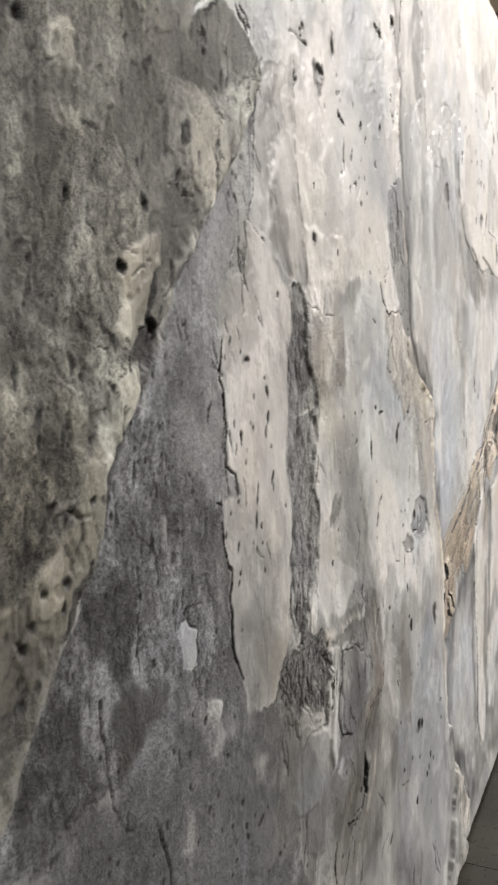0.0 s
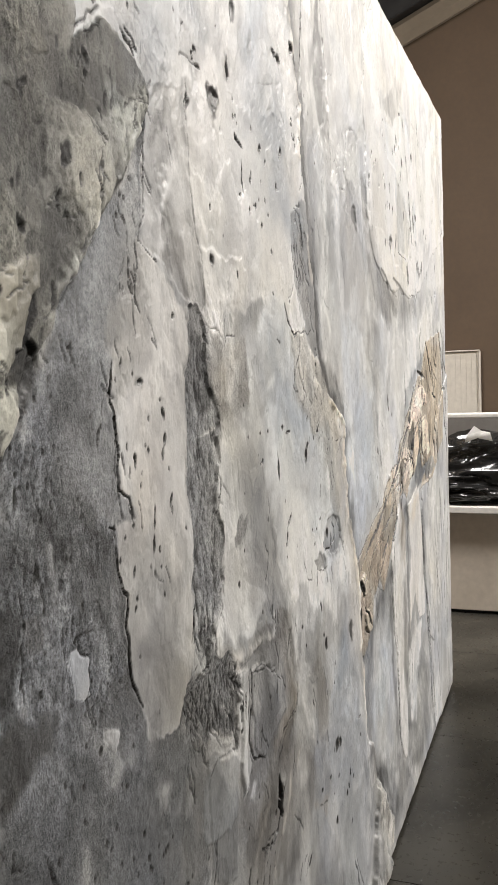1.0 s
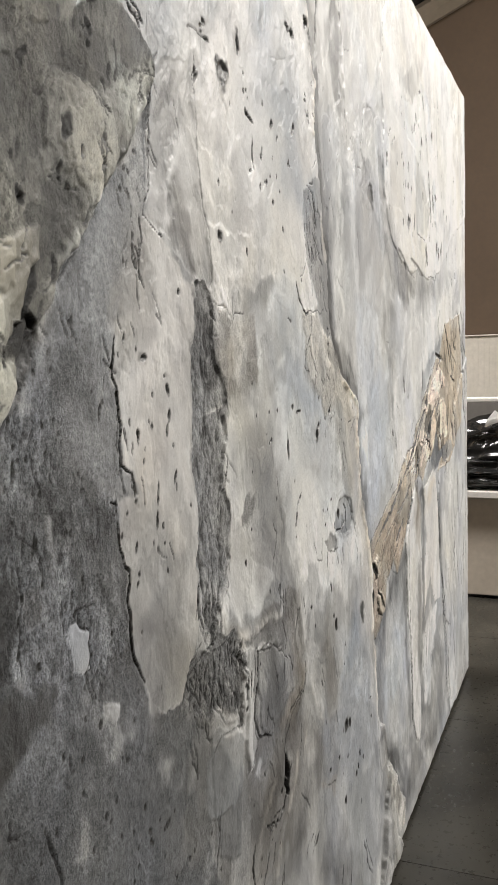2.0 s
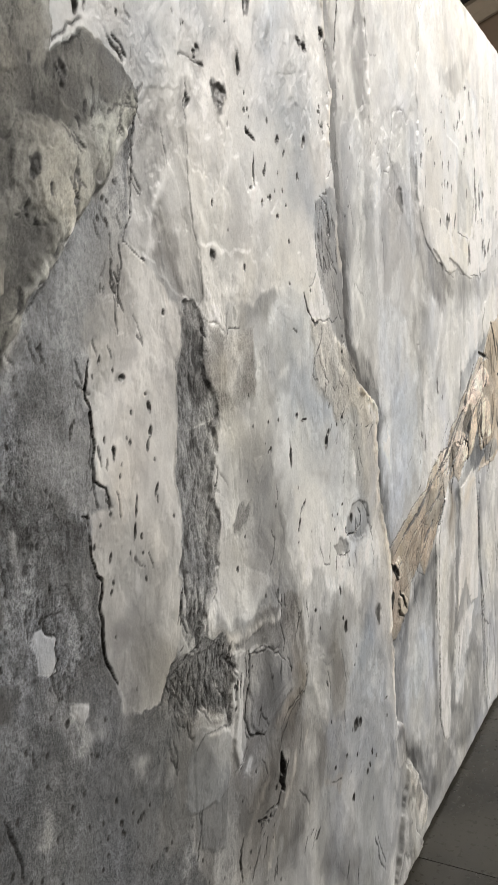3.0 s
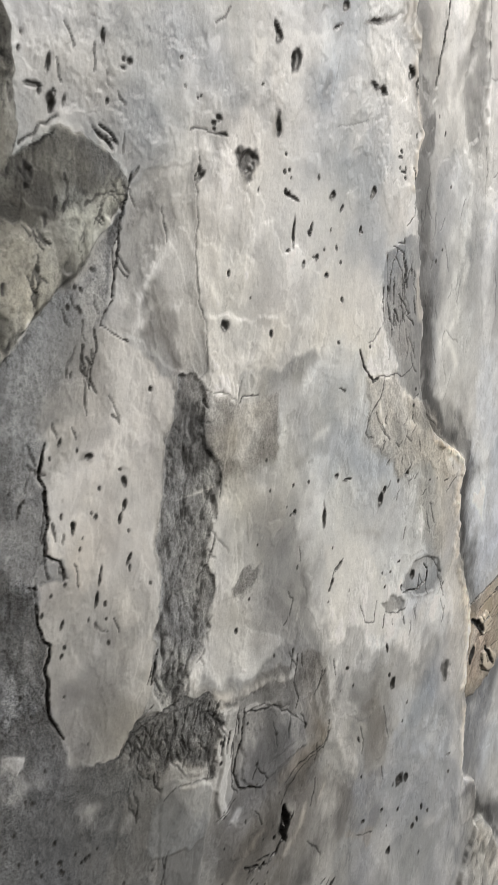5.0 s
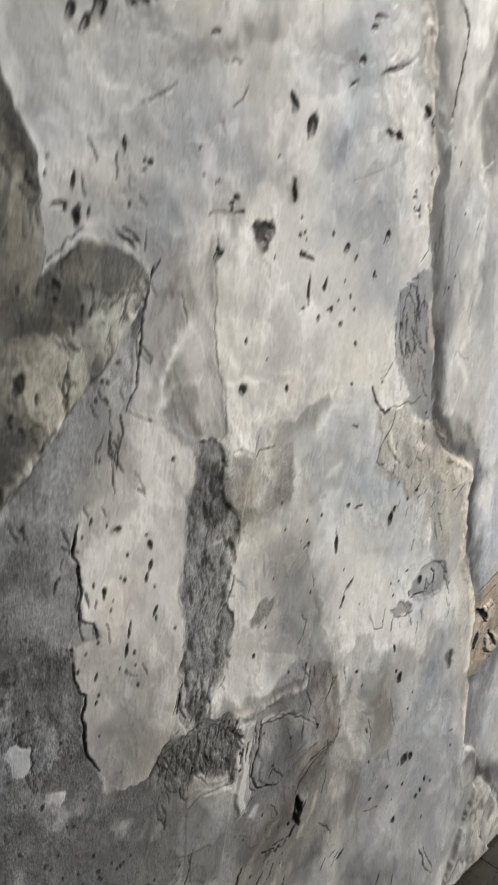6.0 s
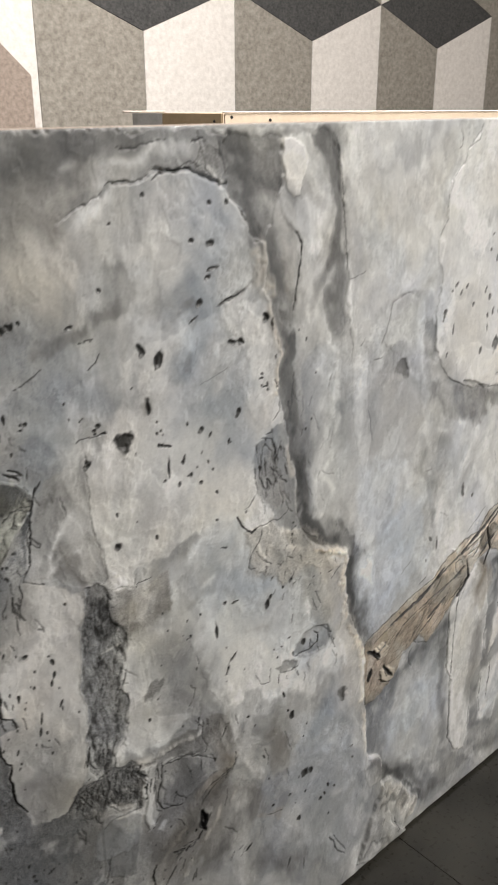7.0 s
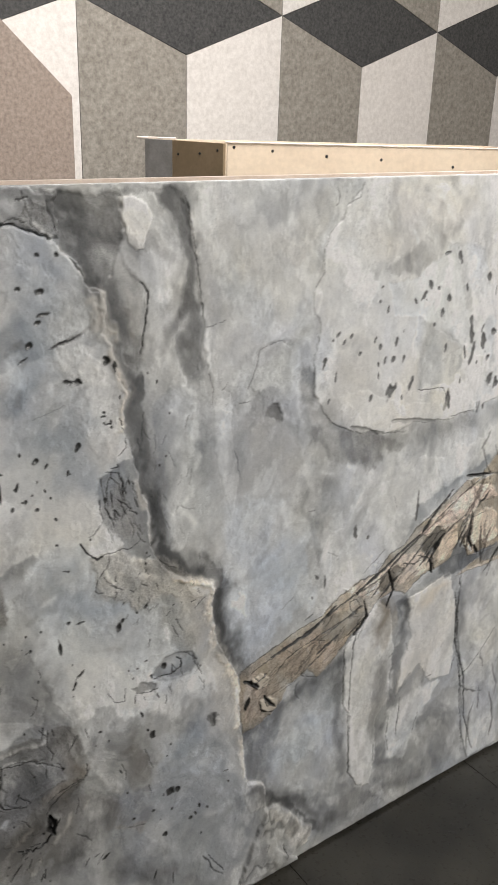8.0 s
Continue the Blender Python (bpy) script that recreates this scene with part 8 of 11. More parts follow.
stroke([(-0.435, 0.946), (-0.443, 0.926)], 0.003, 0.0016, INK, 0.8, 0.0015)
stroke([(-0.547, 0.929), (-0.551, 0.926)], 0.003, 0.0016, INK, 0.8, 0.0015)
stroke([(-0.496, 0.994), (-0.486, 0.995), (-0.484, 0.991)], 0.003, 0.0016, INK, 0.8, 0.0015)
stroke([(-0.545, 0.912), (-0.547, 0.9)], 0.003, 0.0016, INK, 0.8, 0.0015)
stroke([(-0.49, 0.92), (-0.489, 0.908)], 0.003, 0.0016, INK, 0.8, 0.0015)
stroke([(-0.419, 0.911), (-0.408, 0.918)], 0.003, 0.0016, INK, 0.8, 0.0015)
stroke([(-0.496, 0.881), (-0.486, 0.876)], 0.003, 0.0016, INK, 0.8, 0.0015)
# ground under the vein and its shards
plate([(0.383, 0.522), (0.394, 0.413), (0.436, 0.415), (0.485, 0.443), (0.557, 0.491), (0.589, 0.471), (0.658, 0.53), (0.745, 0.606), (0.831, 0.599), (0.97, 0.643), (1.132, 0.641), (1.5, 0.95), (1.5, -0.06), (0.55, -0.06), (0.599, 0.056), (0.533, 0.134), (0.46, 0.185), (0.46, 0.229), (0.412, 0.28), (0.395, 0.384)], shade(0.456, -0.01, 0.1), -0.0006, 0.003, 0.003, 0.95, "lower_stone_plate")
# bluish shade under the vein, painted into the ground
plate([(0.386, 0.431), (0.451, 0.401), (0.493, 0.432), (0.551, 0.465), (0.628, 0.477), (0.661, 0.5), (0.664, 0.396), (0.59, 0.352), (0.499, 0.319), (0.457, 0.257), (0.412, 0.288)], shade(0.211, -0.03, 0.1), 0, 0.014, 0.005, 0.7)
plate([(0.494, 0.41), (0.599, 0.445), (0.655, 0.444), (0.662, 0.366), (0.647, 0.248), (0.603, 0.173), (0.505, 0.208), (0.47, 0.303)], shade(0.515, -0.03, 0.1), 0, 0.02, 0.005, 0.55)
plate([(0.461, 0.182), (0.474, 0.225), (0.506, 0.192), (0.575, 0.106), (0.632, 0.024), (0.6, 0.033), (0.56, 0.098), (0.533, 0.139), (0.491, 0.181)], shade(0.111, -0.02, 0.1), 0, 0.006, 0.003, 0.7)
plate([(0.605, 0.156), (0.703, 0.138), (0.75, 0.08), (0.847, 0.046), (0.756, 0.024), (0.648, 0.031)], shade(0.221, -0.01, 0.1), 0, 0.012, 0.003, 0.6)
plate([(0.662, 0.522), (0.715, 0.578), (0.749, 0.601), (0.792, 0.569), (0.809, 0.459), (0.812, 0.333), (0.775, 0.269), (0.781, 0.167), (0.781, 0.081), (0.733, 0.104), (0.702, 0.152), (0.694, 0.258), (0.694, 0.324), (0.669, 0.363), (0.66, 0.472)], shade(0.79, 0.01, 0.1), 0.002, 0.005, 0.003, 0.9, "pale_shard")
plate([(0.689, 0.43), (0.724, 0.491), (0.79, 0.511), (0.812, 0.333), (0.775, 0.269), (0.73, 0.273), (0.705, 0.347)], shade(0.535, 0.03, 0.1), 0, 0.012, 0.005, 0.55)
plate([(0.749, 0.601), (0.797, 0.596), (0.816, 0.516), (0.778, 0.47), (0.73, 0.518), (0.717, 0.559)], shade(0.354, 0.14, 0.1), 0, 0.012, 0.005, 0.6)
plate([(0.802, 0.583), (0.832, 0.59), (0.863, 0.559), (0.856, 0.52), (0.819, 0.53)], shade(0.18, -0.05, 0.1), -0.0012, 0.008, 0.003, 0.8)
plate([(0.802, 0.446), (0.846, 0.49), (0.858, 0.329), (0.821, 0.264), (0.779, 0.234), (0.795, 0.091), (0.845, 0.065), (0.834, 0.158), (0.805, 0.238), (0.814, 0.316)], shade(0.221, -0.01, 0.1), 0, 0.006, 0.003, 0.7)
plate([(0.842, 0.581), (0.975, 0.612), (1.007, 0.495), (1.026, 0.36), (1.017, 0.305), (0.946, 0.317), (0.898, 0.377), (0.864, 0.359), (0.841, 0.32), (0.844, 0.399), (0.867, 0.467)], shade(0.79, 0.035, 0.1), 0.0012, 0.004, 0.003, 0.85, "split_shard")
plate([(0.819, 0.278), (0.863, 0.295), (0.946, 0.312), (0.998, 0.296), (0.938, 0.237), (0.926, 0.183), (0.895, 0.128), (0.882, 0.108), (0.836, 0.14), (0.815, 0.217)], shade(0.79, 0, 0.1), 0, 0.006, 0.004, 0.9)
plate([(0.93, 0.224), (1.012, 0.273), (1.061, 0.253), (1.103, 0.046), (1.055, 0.014), (0.951, 0.011), (0.889, 0.025), (0.888, 0.105), (0.918, 0.169)], shade(0.369, 0, 0.1), 0, 0.008, 0.003, 0.8)
plate([(0.998, 0.544), (1.037, 0.593), (1.14, 0.6), (1.25, 0.72), (1.5, 0.85), (1.5, -0.06), (1, -0.06), (1.267, -0.012), (1.138, -0.012), (1.103, 0.083), (1.063, 0.278), (1.031, 0.423)], shade(0.556, -0.005, 0.1), 0.0026, 0.003, 0.002, 0.9, "right_shard")
plate([(1.036, 0.485), (1.117, 0.489), (1.189, 0.365), (1.167, 0.235), (1.09, 0.301)], shade(0.776, 0, 0.1), 0, 0.016, 0.006, 0.5)
plate([(1.138, -0.012), (1.103, 0.083), (1.149, 0.099), (1.215, 0.106), (1.267, -0.012)], shade(0.79, 0.01, 0.1), 0, 0.008, 0.003, 0.6)
plate([(0.924, 0.643), (0.992, 0.681), (1.029, 0.633), (1.089, 0.631), (1.134, 0.633), (1.142, 0.592), (1.056, 0.595), (0.997, 0.598), (0.958, 0.603)], shade(0.137, -0.06, 0.1), -0.001, 0.005, 0.004, 0.8)
stroke([(1.002, 0.535), (1.025, 0.457), (1.032, 0.374), (1.063, 0.278), (1.08, 0.166), (1.103, 0.083), (1.109, 0.025)], 0.003, 0.0018, INK, 0.85, 0.0015)
stroke([(1.025, 0.319), (1.03, 0.358)], 0.003, 0.0018, INK, 0.85, 0.0015)
stroke([(1.108, 0.556), (1.117, 0.592), (1.136, 0.602)], 0.003, 0.0018, INK, 0.85, 0.0015)
stroke([(0.854, 0.457), (0.861, 0.431)], 0.003, 0.0018, INK, 0.85, 0.0015)
stroke([(0.821, 0.264), (0.817, 0.216), (0.83, 0.16)], 0.003, 0.0018, INK, 0.85, 0.0015)
stroke([(0.92, 0.228), (0.908, 0.174)], 0.003, 0.0018, INK, 0.85, 0.0015)
stroke([(0.659, 0.515), (0.661, 0.442), (0.667, 0.364)], 0.003, 0.0018, INK, 0.85, 0.0015)
stroke([(0.686, 0.325), (0.695, 0.241), (0.702, 0.156), (0.734, 0.102)], 0.003, 0.0018, INK, 0.85, 0.0015)
stroke([(0.773, 0.204), (0.781, 0.133)], 0.003, 0.0018, INK, 0.85, 0.0015)
stroke([(0.799, 0.44), (0.815, 0.456)], 0.003, 0.0018, INK, 0.85, 0.0015)
stroke([(0.934, 0.33), (0.953, 0.331)], 0.003, 0.0018, INK, 0.85, 0.0015)
brush([(0.662, 0.5), (0.666, 0.439), (0.673, 0.369)], 0.007, shade(0.79, 0, 0.05), 0.75, 0.001)
brush([(0.695, 0.313), (0.704, 0.22), (0.716, 0.14)], 0.007, shade(0.79, 0, 0.05), 0.75, 0.001)
brush([(0.821, 0.264), (0.833, 0.167)], 0.007, shade(0.79, 0, 0.05), 0.75, 0.001)
brush([(0.972, 0.396), (0.96, 0.353)], 0.007, shade(0.79, 0, 0.05), 0.75, 0.001)
brush([(0.917, 0.313), (0.955, 0.255)], 0.007, shade(0.79, 0, 0.05), 0.75, 0.001)
brush([(1.064, 0.328), (1.084, 0.286)], 0.007, shade(0.79, 0, 0.05), 0.75, 0.001)
brush([(0.752, 0.311), (0.75, 0.247)], 0.007, shade(0.79, 0, 0.05), 0.75, 0.001)
brush([(0.736, 0.265), (0.725, 0.179), (0.76, 0.106)], 0.012, shade(0.79, 0, 0.05), 0.75, 0.001)
brush([(0.888, 0.21), (0.893, 0.134)], 0.012, shade(0.79, 0, 0.05), 0.75, 0.001)
brush([(0.685, 0.424), (0.676, 0.352)], 0.012, shade(0.79, 0, 0.05), 0.75, 0.001)
brush([(1.157, 0.112), (1.165, 0.024)], 0.012, shade(0.79, 0, 0.05), 0.75, 0.001)
brush([(1.434, 0.294), (1.481, 0.187)], 0.012, shade(0.79, 0, 0.05), 0.75, 0.001)
brush([(1.346, 0.493), (1.315, 0.411)], 0.012, shade(0.79, 0, 0.05), 0.75, 0.001)
brush([(1.158, 0.565), (1.168, 0.496)], 0.012, shade(0.79, 0, 0.05), 0.75, 0.001)
# the sandy vein
plate([(0.386, 0.565), (0.436, 0.581), (0.484, 0.596), (0.541, 0.615), (0.585, 0.621), (0.628, 0.652), (0.689, 0.673), (0.734, 0.676), (0.766, 0.711), (0.814, 0.724), (0.844, 0.757), (0.926, 0.797), (0.992, 0.836), (1.03, 0.834), (1.093, 0.83), (1.022, 0.822), (1.113, 0.909), (1.339, 0.94), (1.365, 0.897), (1.379, 0.753), (1.347, 0.668), (1.161, 0.592), (0.994, 0.59), (1.132, 0.641), (1.088, 0.639), (1.029, 0.633), (0.989, 0.696), (0.97, 0.643), (0.925, 0.635), (0.879, 0.634), (0.831, 0.599), (0.794, 0.618), (0.745, 0.606), (0.7, 0.565), (0.658, 0.53), (0.626, 0.5), (0.589, 0.471), (0.556, 0.502), (0.505, 0.484), (0.485, 0.443), (0.436, 0.415), (0.394, 0.41), (0.383, 0.501)], shade(0.42, 0.17, 0.35), 0.001, 0.0015, 0.002, 0.97, "sandy_vein")
plate([(0.403, 0.554), (0.485, 0.582), (0.586, 0.606), (0.631, 0.624), (0.696, 0.602), (0.654, 0.539), (0.596, 0.483), (0.556, 0.506), (0.504, 0.492), (0.477, 0.461), (0.435, 0.437), (0.4, 0.439)], shade(0.403, 0.17, 0.4), 0, 0.006, 0.004, 0.8)
plate([(0.586, 0.613), (0.664, 0.606), (0.714, 0.589), (0.684, 0.564), (0.637, 0.552), (0.597, 0.567)], shade(0.233, 0.08, 0.1), 0, 0.005, 0.003, 0.7)
plate([(0.642, 0.668), (0.705, 0.668), (0.753, 0.681), (0.8, 0.701), (0.853, 0.692), (0.823, 0.659), (0.774, 0.646), (0.727, 0.619), (0.676, 0.636)], shade(0.723, 0.15, 0.4), 0.0016, 0.003, 0.003, 0.85)
plate([(0.787, 0.67), (0.871, 0.694), (0.908, 0.683), (0.904, 0.648), (0.862, 0.633), (0.819, 0.625), (0.791, 0.641)], shade(0.697, 0.15, 0.4), 0.0012, 0.003, 0.003, 0.85)
plate([(0.846, 0.743), (0.928, 0.783), (0.996, 0.815), (1.075, 0.803), (1.106, 0.767), (1.043, 0.768), (1.011, 0.733), (0.937, 0.732), (0.885, 0.718)], shade(0.697, 0.14, 0.5), 0.0018, 0.003, 0.003, 0.8)
plate([(0.914, 0.703), (0.974, 0.729), (0.986, 0.683), (0.969, 0.651), (0.918, 0.644)], shade(0.672, 0.17, 0.4), 0.0018, 0.003, 0.002, 0.85)
plate([(1.002, 0.729), (1.066, 0.748), (1.114, 0.728), (1.127, 0.665), (1.085, 0.655), (1.052, 0.671), (1.038, 0.638), (1.013, 0.667)], shade(0.749, 0.15, 0.4), 0.0018, 0.003, 0.003, 0.85)
plate([(0.859, 0.711), (0.907, 0.747), (0.938, 0.725), (0.908, 0.683), (0.882, 0.677)], shade(0.153, 0.06, 0.1), -0.002, 0.003, 0.003, 0.8)
plate([(0.746, 0.669), (0.794, 0.682), (0.813, 0.669), (0.791, 0.641), (0.76, 0.623), (0.738, 0.637)], shade(0.129, 0.08, 0.1), -0.0016, 0.003, 0.003, 0.8)
plate([(0.423, 0.559), (0.45, 0.568), (0.462, 0.537), (0.446, 0.509), (0.424, 0.532)], shade(0.354, 0.2, 0.1), 0, 0.003, 0.002, 0.8)
plate([(0.41, 0.54), (0.433, 0.543), (0.454, 0.522), (0.452, 0.502), (0.429, 0.506), (0.412, 0.524)], shade(0.556, 0.15, 0.1), 0.003, 0.002, 0.002, 0.85)
plate([(0.436, 0.474), (0.459, 0.479), (0.48, 0.457), (0.478, 0.438), (0.455, 0.439), (0.437, 0.459)], shade(0.601, 0.15, 0.1), 0.003, 0.002, 0.002, 0.85)
stroke([(0.41, 0.536), (0.415, 0.518), (0.435, 0.501), (0.458, 0.503)], 0.0026, 0.002, INK, 1, 0.0015)
stroke([(0.436, 0.467), (0.443, 0.445), (0.467, 0.434), (0.484, 0.444)], 0.0026, 0.002, INK, 1, 0.0015)
stroke([(0.42, 0.54), (0.428, 0.526), (0.442, 0.531)], 0.0026, 0.002, INK, 1, 0.0015)
stroke([(0.445, 0.475), (0.454, 0.457), (0.468, 0.456)], 0.0026, 0.002, INK, 1, 0.0015)
stroke([(0.661, 0.63), (0.68, 0.632), (0.695, 0.609), (0.684, 0.595), (0.666, 0.609), (0.661, 0.63)], 0.0026, 0.002, INK, 1, 0.0015)
stroke([(0.386, 0.565), (0.436, 0.581), (0.484, 0.596), (0.541, 0.615), (0.585, 0.621), (0.628, 0.652)], 0.0035, 0.003, INK, 0.9, 0.0015)
stroke([(0.628, 0.652), (0.689, 0.673), (0.734, 0.676), (0.766, 0.711), (0.814, 0.724)], 0.0035, 0.003, INK, 0.9, 0.0015)
stroke([(0.814, 0.724), (0.844, 0.757), (0.926, 0.797), (0.992, 0.836)], 0.0035, 0.003, INK, 0.9, 0.0015)
stroke([(0.589, 0.604), (0.601, 0.614), (0.614, 0.641)], 0.0035, 0.003, INK, 0.9, 0.0015)
stroke([(0.7, 0.565), (0.658, 0.53), (0.626, 0.5)], 0.0035, 0.003, INK, 0.9, 0.0015)
stroke([(0.794, 0.618), (0.745, 0.606), (0.7, 0.565)], 0.0035, 0.003, INK, 0.9, 0.0015)
stroke([(0.793, 0.623), (0.811, 0.649), (0.814, 0.676), (0.848, 0.665), (0.881, 0.684), (0.912, 0.718), (0.935, 0.739)], 0.0045, 0.004, INK, 1, 0.0015)
stroke([(0.882, 0.677), (0.911, 0.69), (0.931, 0.712)], 0.0045, 0.004, INK, 1, 0.0015)
stroke([(0.988, 0.704), (1.001, 0.736), (1.003, 0.778)], 0.0045, 0.004, INK, 1, 0.0015)
stroke([(0.999, 0.693), (1.024, 0.642)], 0.0045, 0.004, INK, 1, 0.0015)
stroke([(0.831, 0.599), (0.88, 0.63), (0.915, 0.638)], 0.0045, 0.004, INK, 1, 0.0015)
stroke([(1.081, 0.67), (1.1, 0.68)], 0.0045, 0.004, INK, 1, 0.0015)
stroke([(0.854, 0.685), (0.902, 0.664), (0.916, 0.63)], 0.0045, 0.004, INK, 1, 0.0015)
stroke([(0.733, 0.638), (0.693, 0.634)], 0.0045, 0.004, INK, 1, 0.0015)
stroke([(0.484, 0.589), (0.515, 0.557)], 0.002, 0.0012, INK, 0.8, 0.0015)
stroke([(0.545, 0.559), (0.523, 0.547)], 0.002, 0.0012, INK, 0.8, 0.0015)
stroke([(0.572, 0.59), (0.591, 0.541)], 0.002, 0.0012, INK, 0.8, 0.0015)
stroke([(0.541, 0.505), (0.557, 0.484), (0.581, 0.474)], 0.002, 0.0012, INK, 0.8, 0.0015)
stroke([(0.622, 0.544), (0.651, 0.576)], 0.002, 0.0012, INK, 0.8, 0.0015)
stroke([(0.459, 0.524), (0.487, 0.54)], 0.002, 0.0012, INK, 0.8, 0.0015)
stroke([(0.723, 0.656), (0.708, 0.639)], 0.002, 0.0012, INK, 0.8, 0.0015)
stroke([(0.742, 0.656), (0.762, 0.629)], 0.002, 0.0012, INK, 0.8, 0.0015)
stroke([(0.768, 0.69), (0.788, 0.663)], 0.002, 0.0012, INK, 0.8, 0.0015)
stroke([(0.948, 0.771), (0.971, 0.744)], 0.002, 0.0012, INK, 0.8, 0.0015)
stroke([(1.013, 0.776), (1.04, 0.783)], 0.002, 0.0012, INK, 0.8, 0.0015)
stroke([(1.03, 0.736), (1.068, 0.74)], 0.002, 0.0012, INK, 0.8, 0.0015)
stroke([(0.865, 0.731), (0.892, 0.73)], 0.002, 0.0012, INK, 0.8, 0.0015)
stroke([(0.675, 0.65), (0.693, 0.628)], 0.002, 0.0012, INK, 0.8, 0.0015)
stroke([(0.948, 0.824), (0.886, 0.769), (0.856, 0.737)], 0.013, 0.004, INK, 1, 0.0015)
stroke([(0.856, 0.737), (0.75, 0.681), (0.678, 0.647)], 0.013, 0.004, INK, 1, 0.0015)
stroke([(0.625, 0.635), (0.546, 0.589), (0.457, 0.57)], 0.013, 0.004, INK, 1, 0.0015)
stroke([(1.113, 0.909), (1.151, 0.87), (1.189, 0.817)], 0.013, 0.004, INK, 1, 0.0015)
stroke([(1.319, 0.939), (1.354, 0.897), (1.389, 0.84)], 0.013, 0.004, INK, 1, 0.0015)
stroke([(1.029, 0.747), (1.021, 0.686), (1.04, 0.646)], 0.013, 0.004, INK, 1, 0.0015)
stroke([(1.223, 0.721), (1.245, 0.664), (1.279, 0.618)], 0.013, 0.004, INK, 1, 0.0015)
stroke([(0.936, 0.718), (0.894, 0.664), (0.91, 0.626)], 0.013, 0.004, INK, 1, 0.0015)
stroke([(1.042, 0.659), (1.063, 0.631)], 0.013, 0.004, INK, 1, 0.0015)
stroke([(0.767, 0.678), (0.791, 0.62), (0.773, 0.579)], 0.013, 0.004, INK, 1, 0.0015)
stroke([(0.703, 0.623), (0.715, 0.578), (0.682, 0.542)], 0.013, 0.004, INK, 1, 0.0015)
stroke([(1.235, 0.815), (1.202, 0.776)], 0.013, 0.004, INK, 1, 0.0015)
stroke([(1.186, 0.79), (1.259, 0.773)], 0.013, 0.004, INK, 1, 0.0015)
stroke([(0.988, 0.847), (1.063, 0.833)], 0.013, 0.004, INK, 1, 0.0015)
stroke([(1.379, 0.753), (1.404, 0.693), (1.441, 0.629)], 0.013, 0.004, INK, 1, 0.0015)
stroke([(1.118, 0.598), (1.148, 0.634)], 0.013, 0.004, INK, 1, 0.0015)
stroke([(0.394, 0.54), (0.43, 0.513)], 0.013, 0.004, INK, 1, 0.0015)
stroke([(0.446, 0.481), (0.472, 0.446)], 0.013, 0.004, INK, 1, 0.0015)
stroke([(0.408, 0.492), (0.397, 0.469)], 0.013, 0.004, INK, 1, 0.0015)
plate([(1.056, 0.644), (1.168, 0.645), (1.21, 0.613), (1.118, 0.598), (1.036, 0.615)], shade(0.282, -0.03, 0.1), 0, 0.004, 0.003, 0.8)
# torn foot of the fissure, its ridge and the plates beside it
plate([(-0.25, 0.605), (-0.23, 0.609), (-0.209, 0.615), (-0.193, 0.621), (-0.206, 0.644), (-0.184, 0.642), (-0.169, 0.621), (-0.154, 0.61), (-0.125, 0.602), (-0.133, 0.581), (-0.144, 0.559), (-0.151, 0.532), (-0.176, 0.548), (-0.205, 0.557), (-0.246, 0.573)], shade(0.211, -0.02, 0.7), -0.0012, 0.003, 0.005, 0.9)
plate([(-0.135, 0.598), (-0.075, 0.592), (-0.019, 0.586), (-0.006, 0.612), (0.015, 0.609), (0.036, 0.579), (0.042, 0.557), (0.01, 0.554), (-0.02, 0.565), (-0.048, 0.572), (-0.087, 0.588), (-0.112, 0.588)], shade(0.244, 0.015, 0.3), -0.0008, 0.004, 0.004, 0.85)
plate([(-0.198, 0.538), (-0.137, 0.515), (-0.138, 0.488), (-0.144, 0.454), (-0.166, 0.455), (-0.219, 0.463), (-0.221, 0.49), (-0.213, 0.518)], shade(0.324, -0.035, 0.1), 0.001, 0.004, 0.003, 0.85)
plate([(-0.12, 0.583), (-0.104, 0.584), (-0.106, 0.554), (-0.116, 0.518), (-0.12, 0.487), (-0.111, 0.465), (-0.124, 0.458), (-0.131, 0.492), (-0.127, 0.522), (-0.137, 0.548), (-0.127, 0.566)], shade(0.556, 0, 0.1), 0.0012, 0.002, 0.0015, 0.9)
plate([(-0.096, 0.578), (-0.048, 0.565), (-0.02, 0.548), (0.012, 0.519), (0.011, 0.497), (-0.023, 0.487), (-0.059, 0.471), (-0.097, 0.487), (-0.103, 0.513), (-0.096, 0.545)], shade(0.309, 0.005, 0.2), 0.001, 0.003, 0.002, 0.85)
plate([(0.029, 0.522), (0.06, 0.51), (0.052, 0.482), (0.023, 0.478), (-0.007, 0.47), (-0.03, 0.456), (-0.04, 0.47), (-0.012, 0.488), (0.028, 0.492)], shade(0.338, 0.085, 0.1), 0, 0.004, 0.003, 0.85)
plate([(-0.053, 0.461), (-0.001, 0.464), (0.037, 0.427), (0.019, 0.386), (-0.013, 0.354), (-0.058, 0.339), (-0.1, 0.319), (-0.148, 0.35), (-0.122, 0.388), (-0.082, 0.417)], shade(0.257, 0.045, 0.15), 0, 0.008, 0.005, 0.6)
brush([(-0.14, 0.597), (-0.118, 0.599), (-0.075, 0.596), (-0.024, 0.592)], 0.006, shade(0.624, 0.03, 0.05), 0.6, 0.0007)
brush([(-0.204, 0.524), (-0.172, 0.523), (-0.137, 0.515)], 0.006, shade(0.624, 0.03, 0.05), 0.6, 0.0007)
brush([(-0.09, 0.577), (-0.067, 0.57), (-0.046, 0.568)], 0.006, shade(0.624, 0.03, 0.05), 0.6, 0.0007)
brush([(-0.187, 0.549), (-0.155, 0.531)], 0.006, shade(0.624, 0.03, 0.05), 0.6, 0.0007)
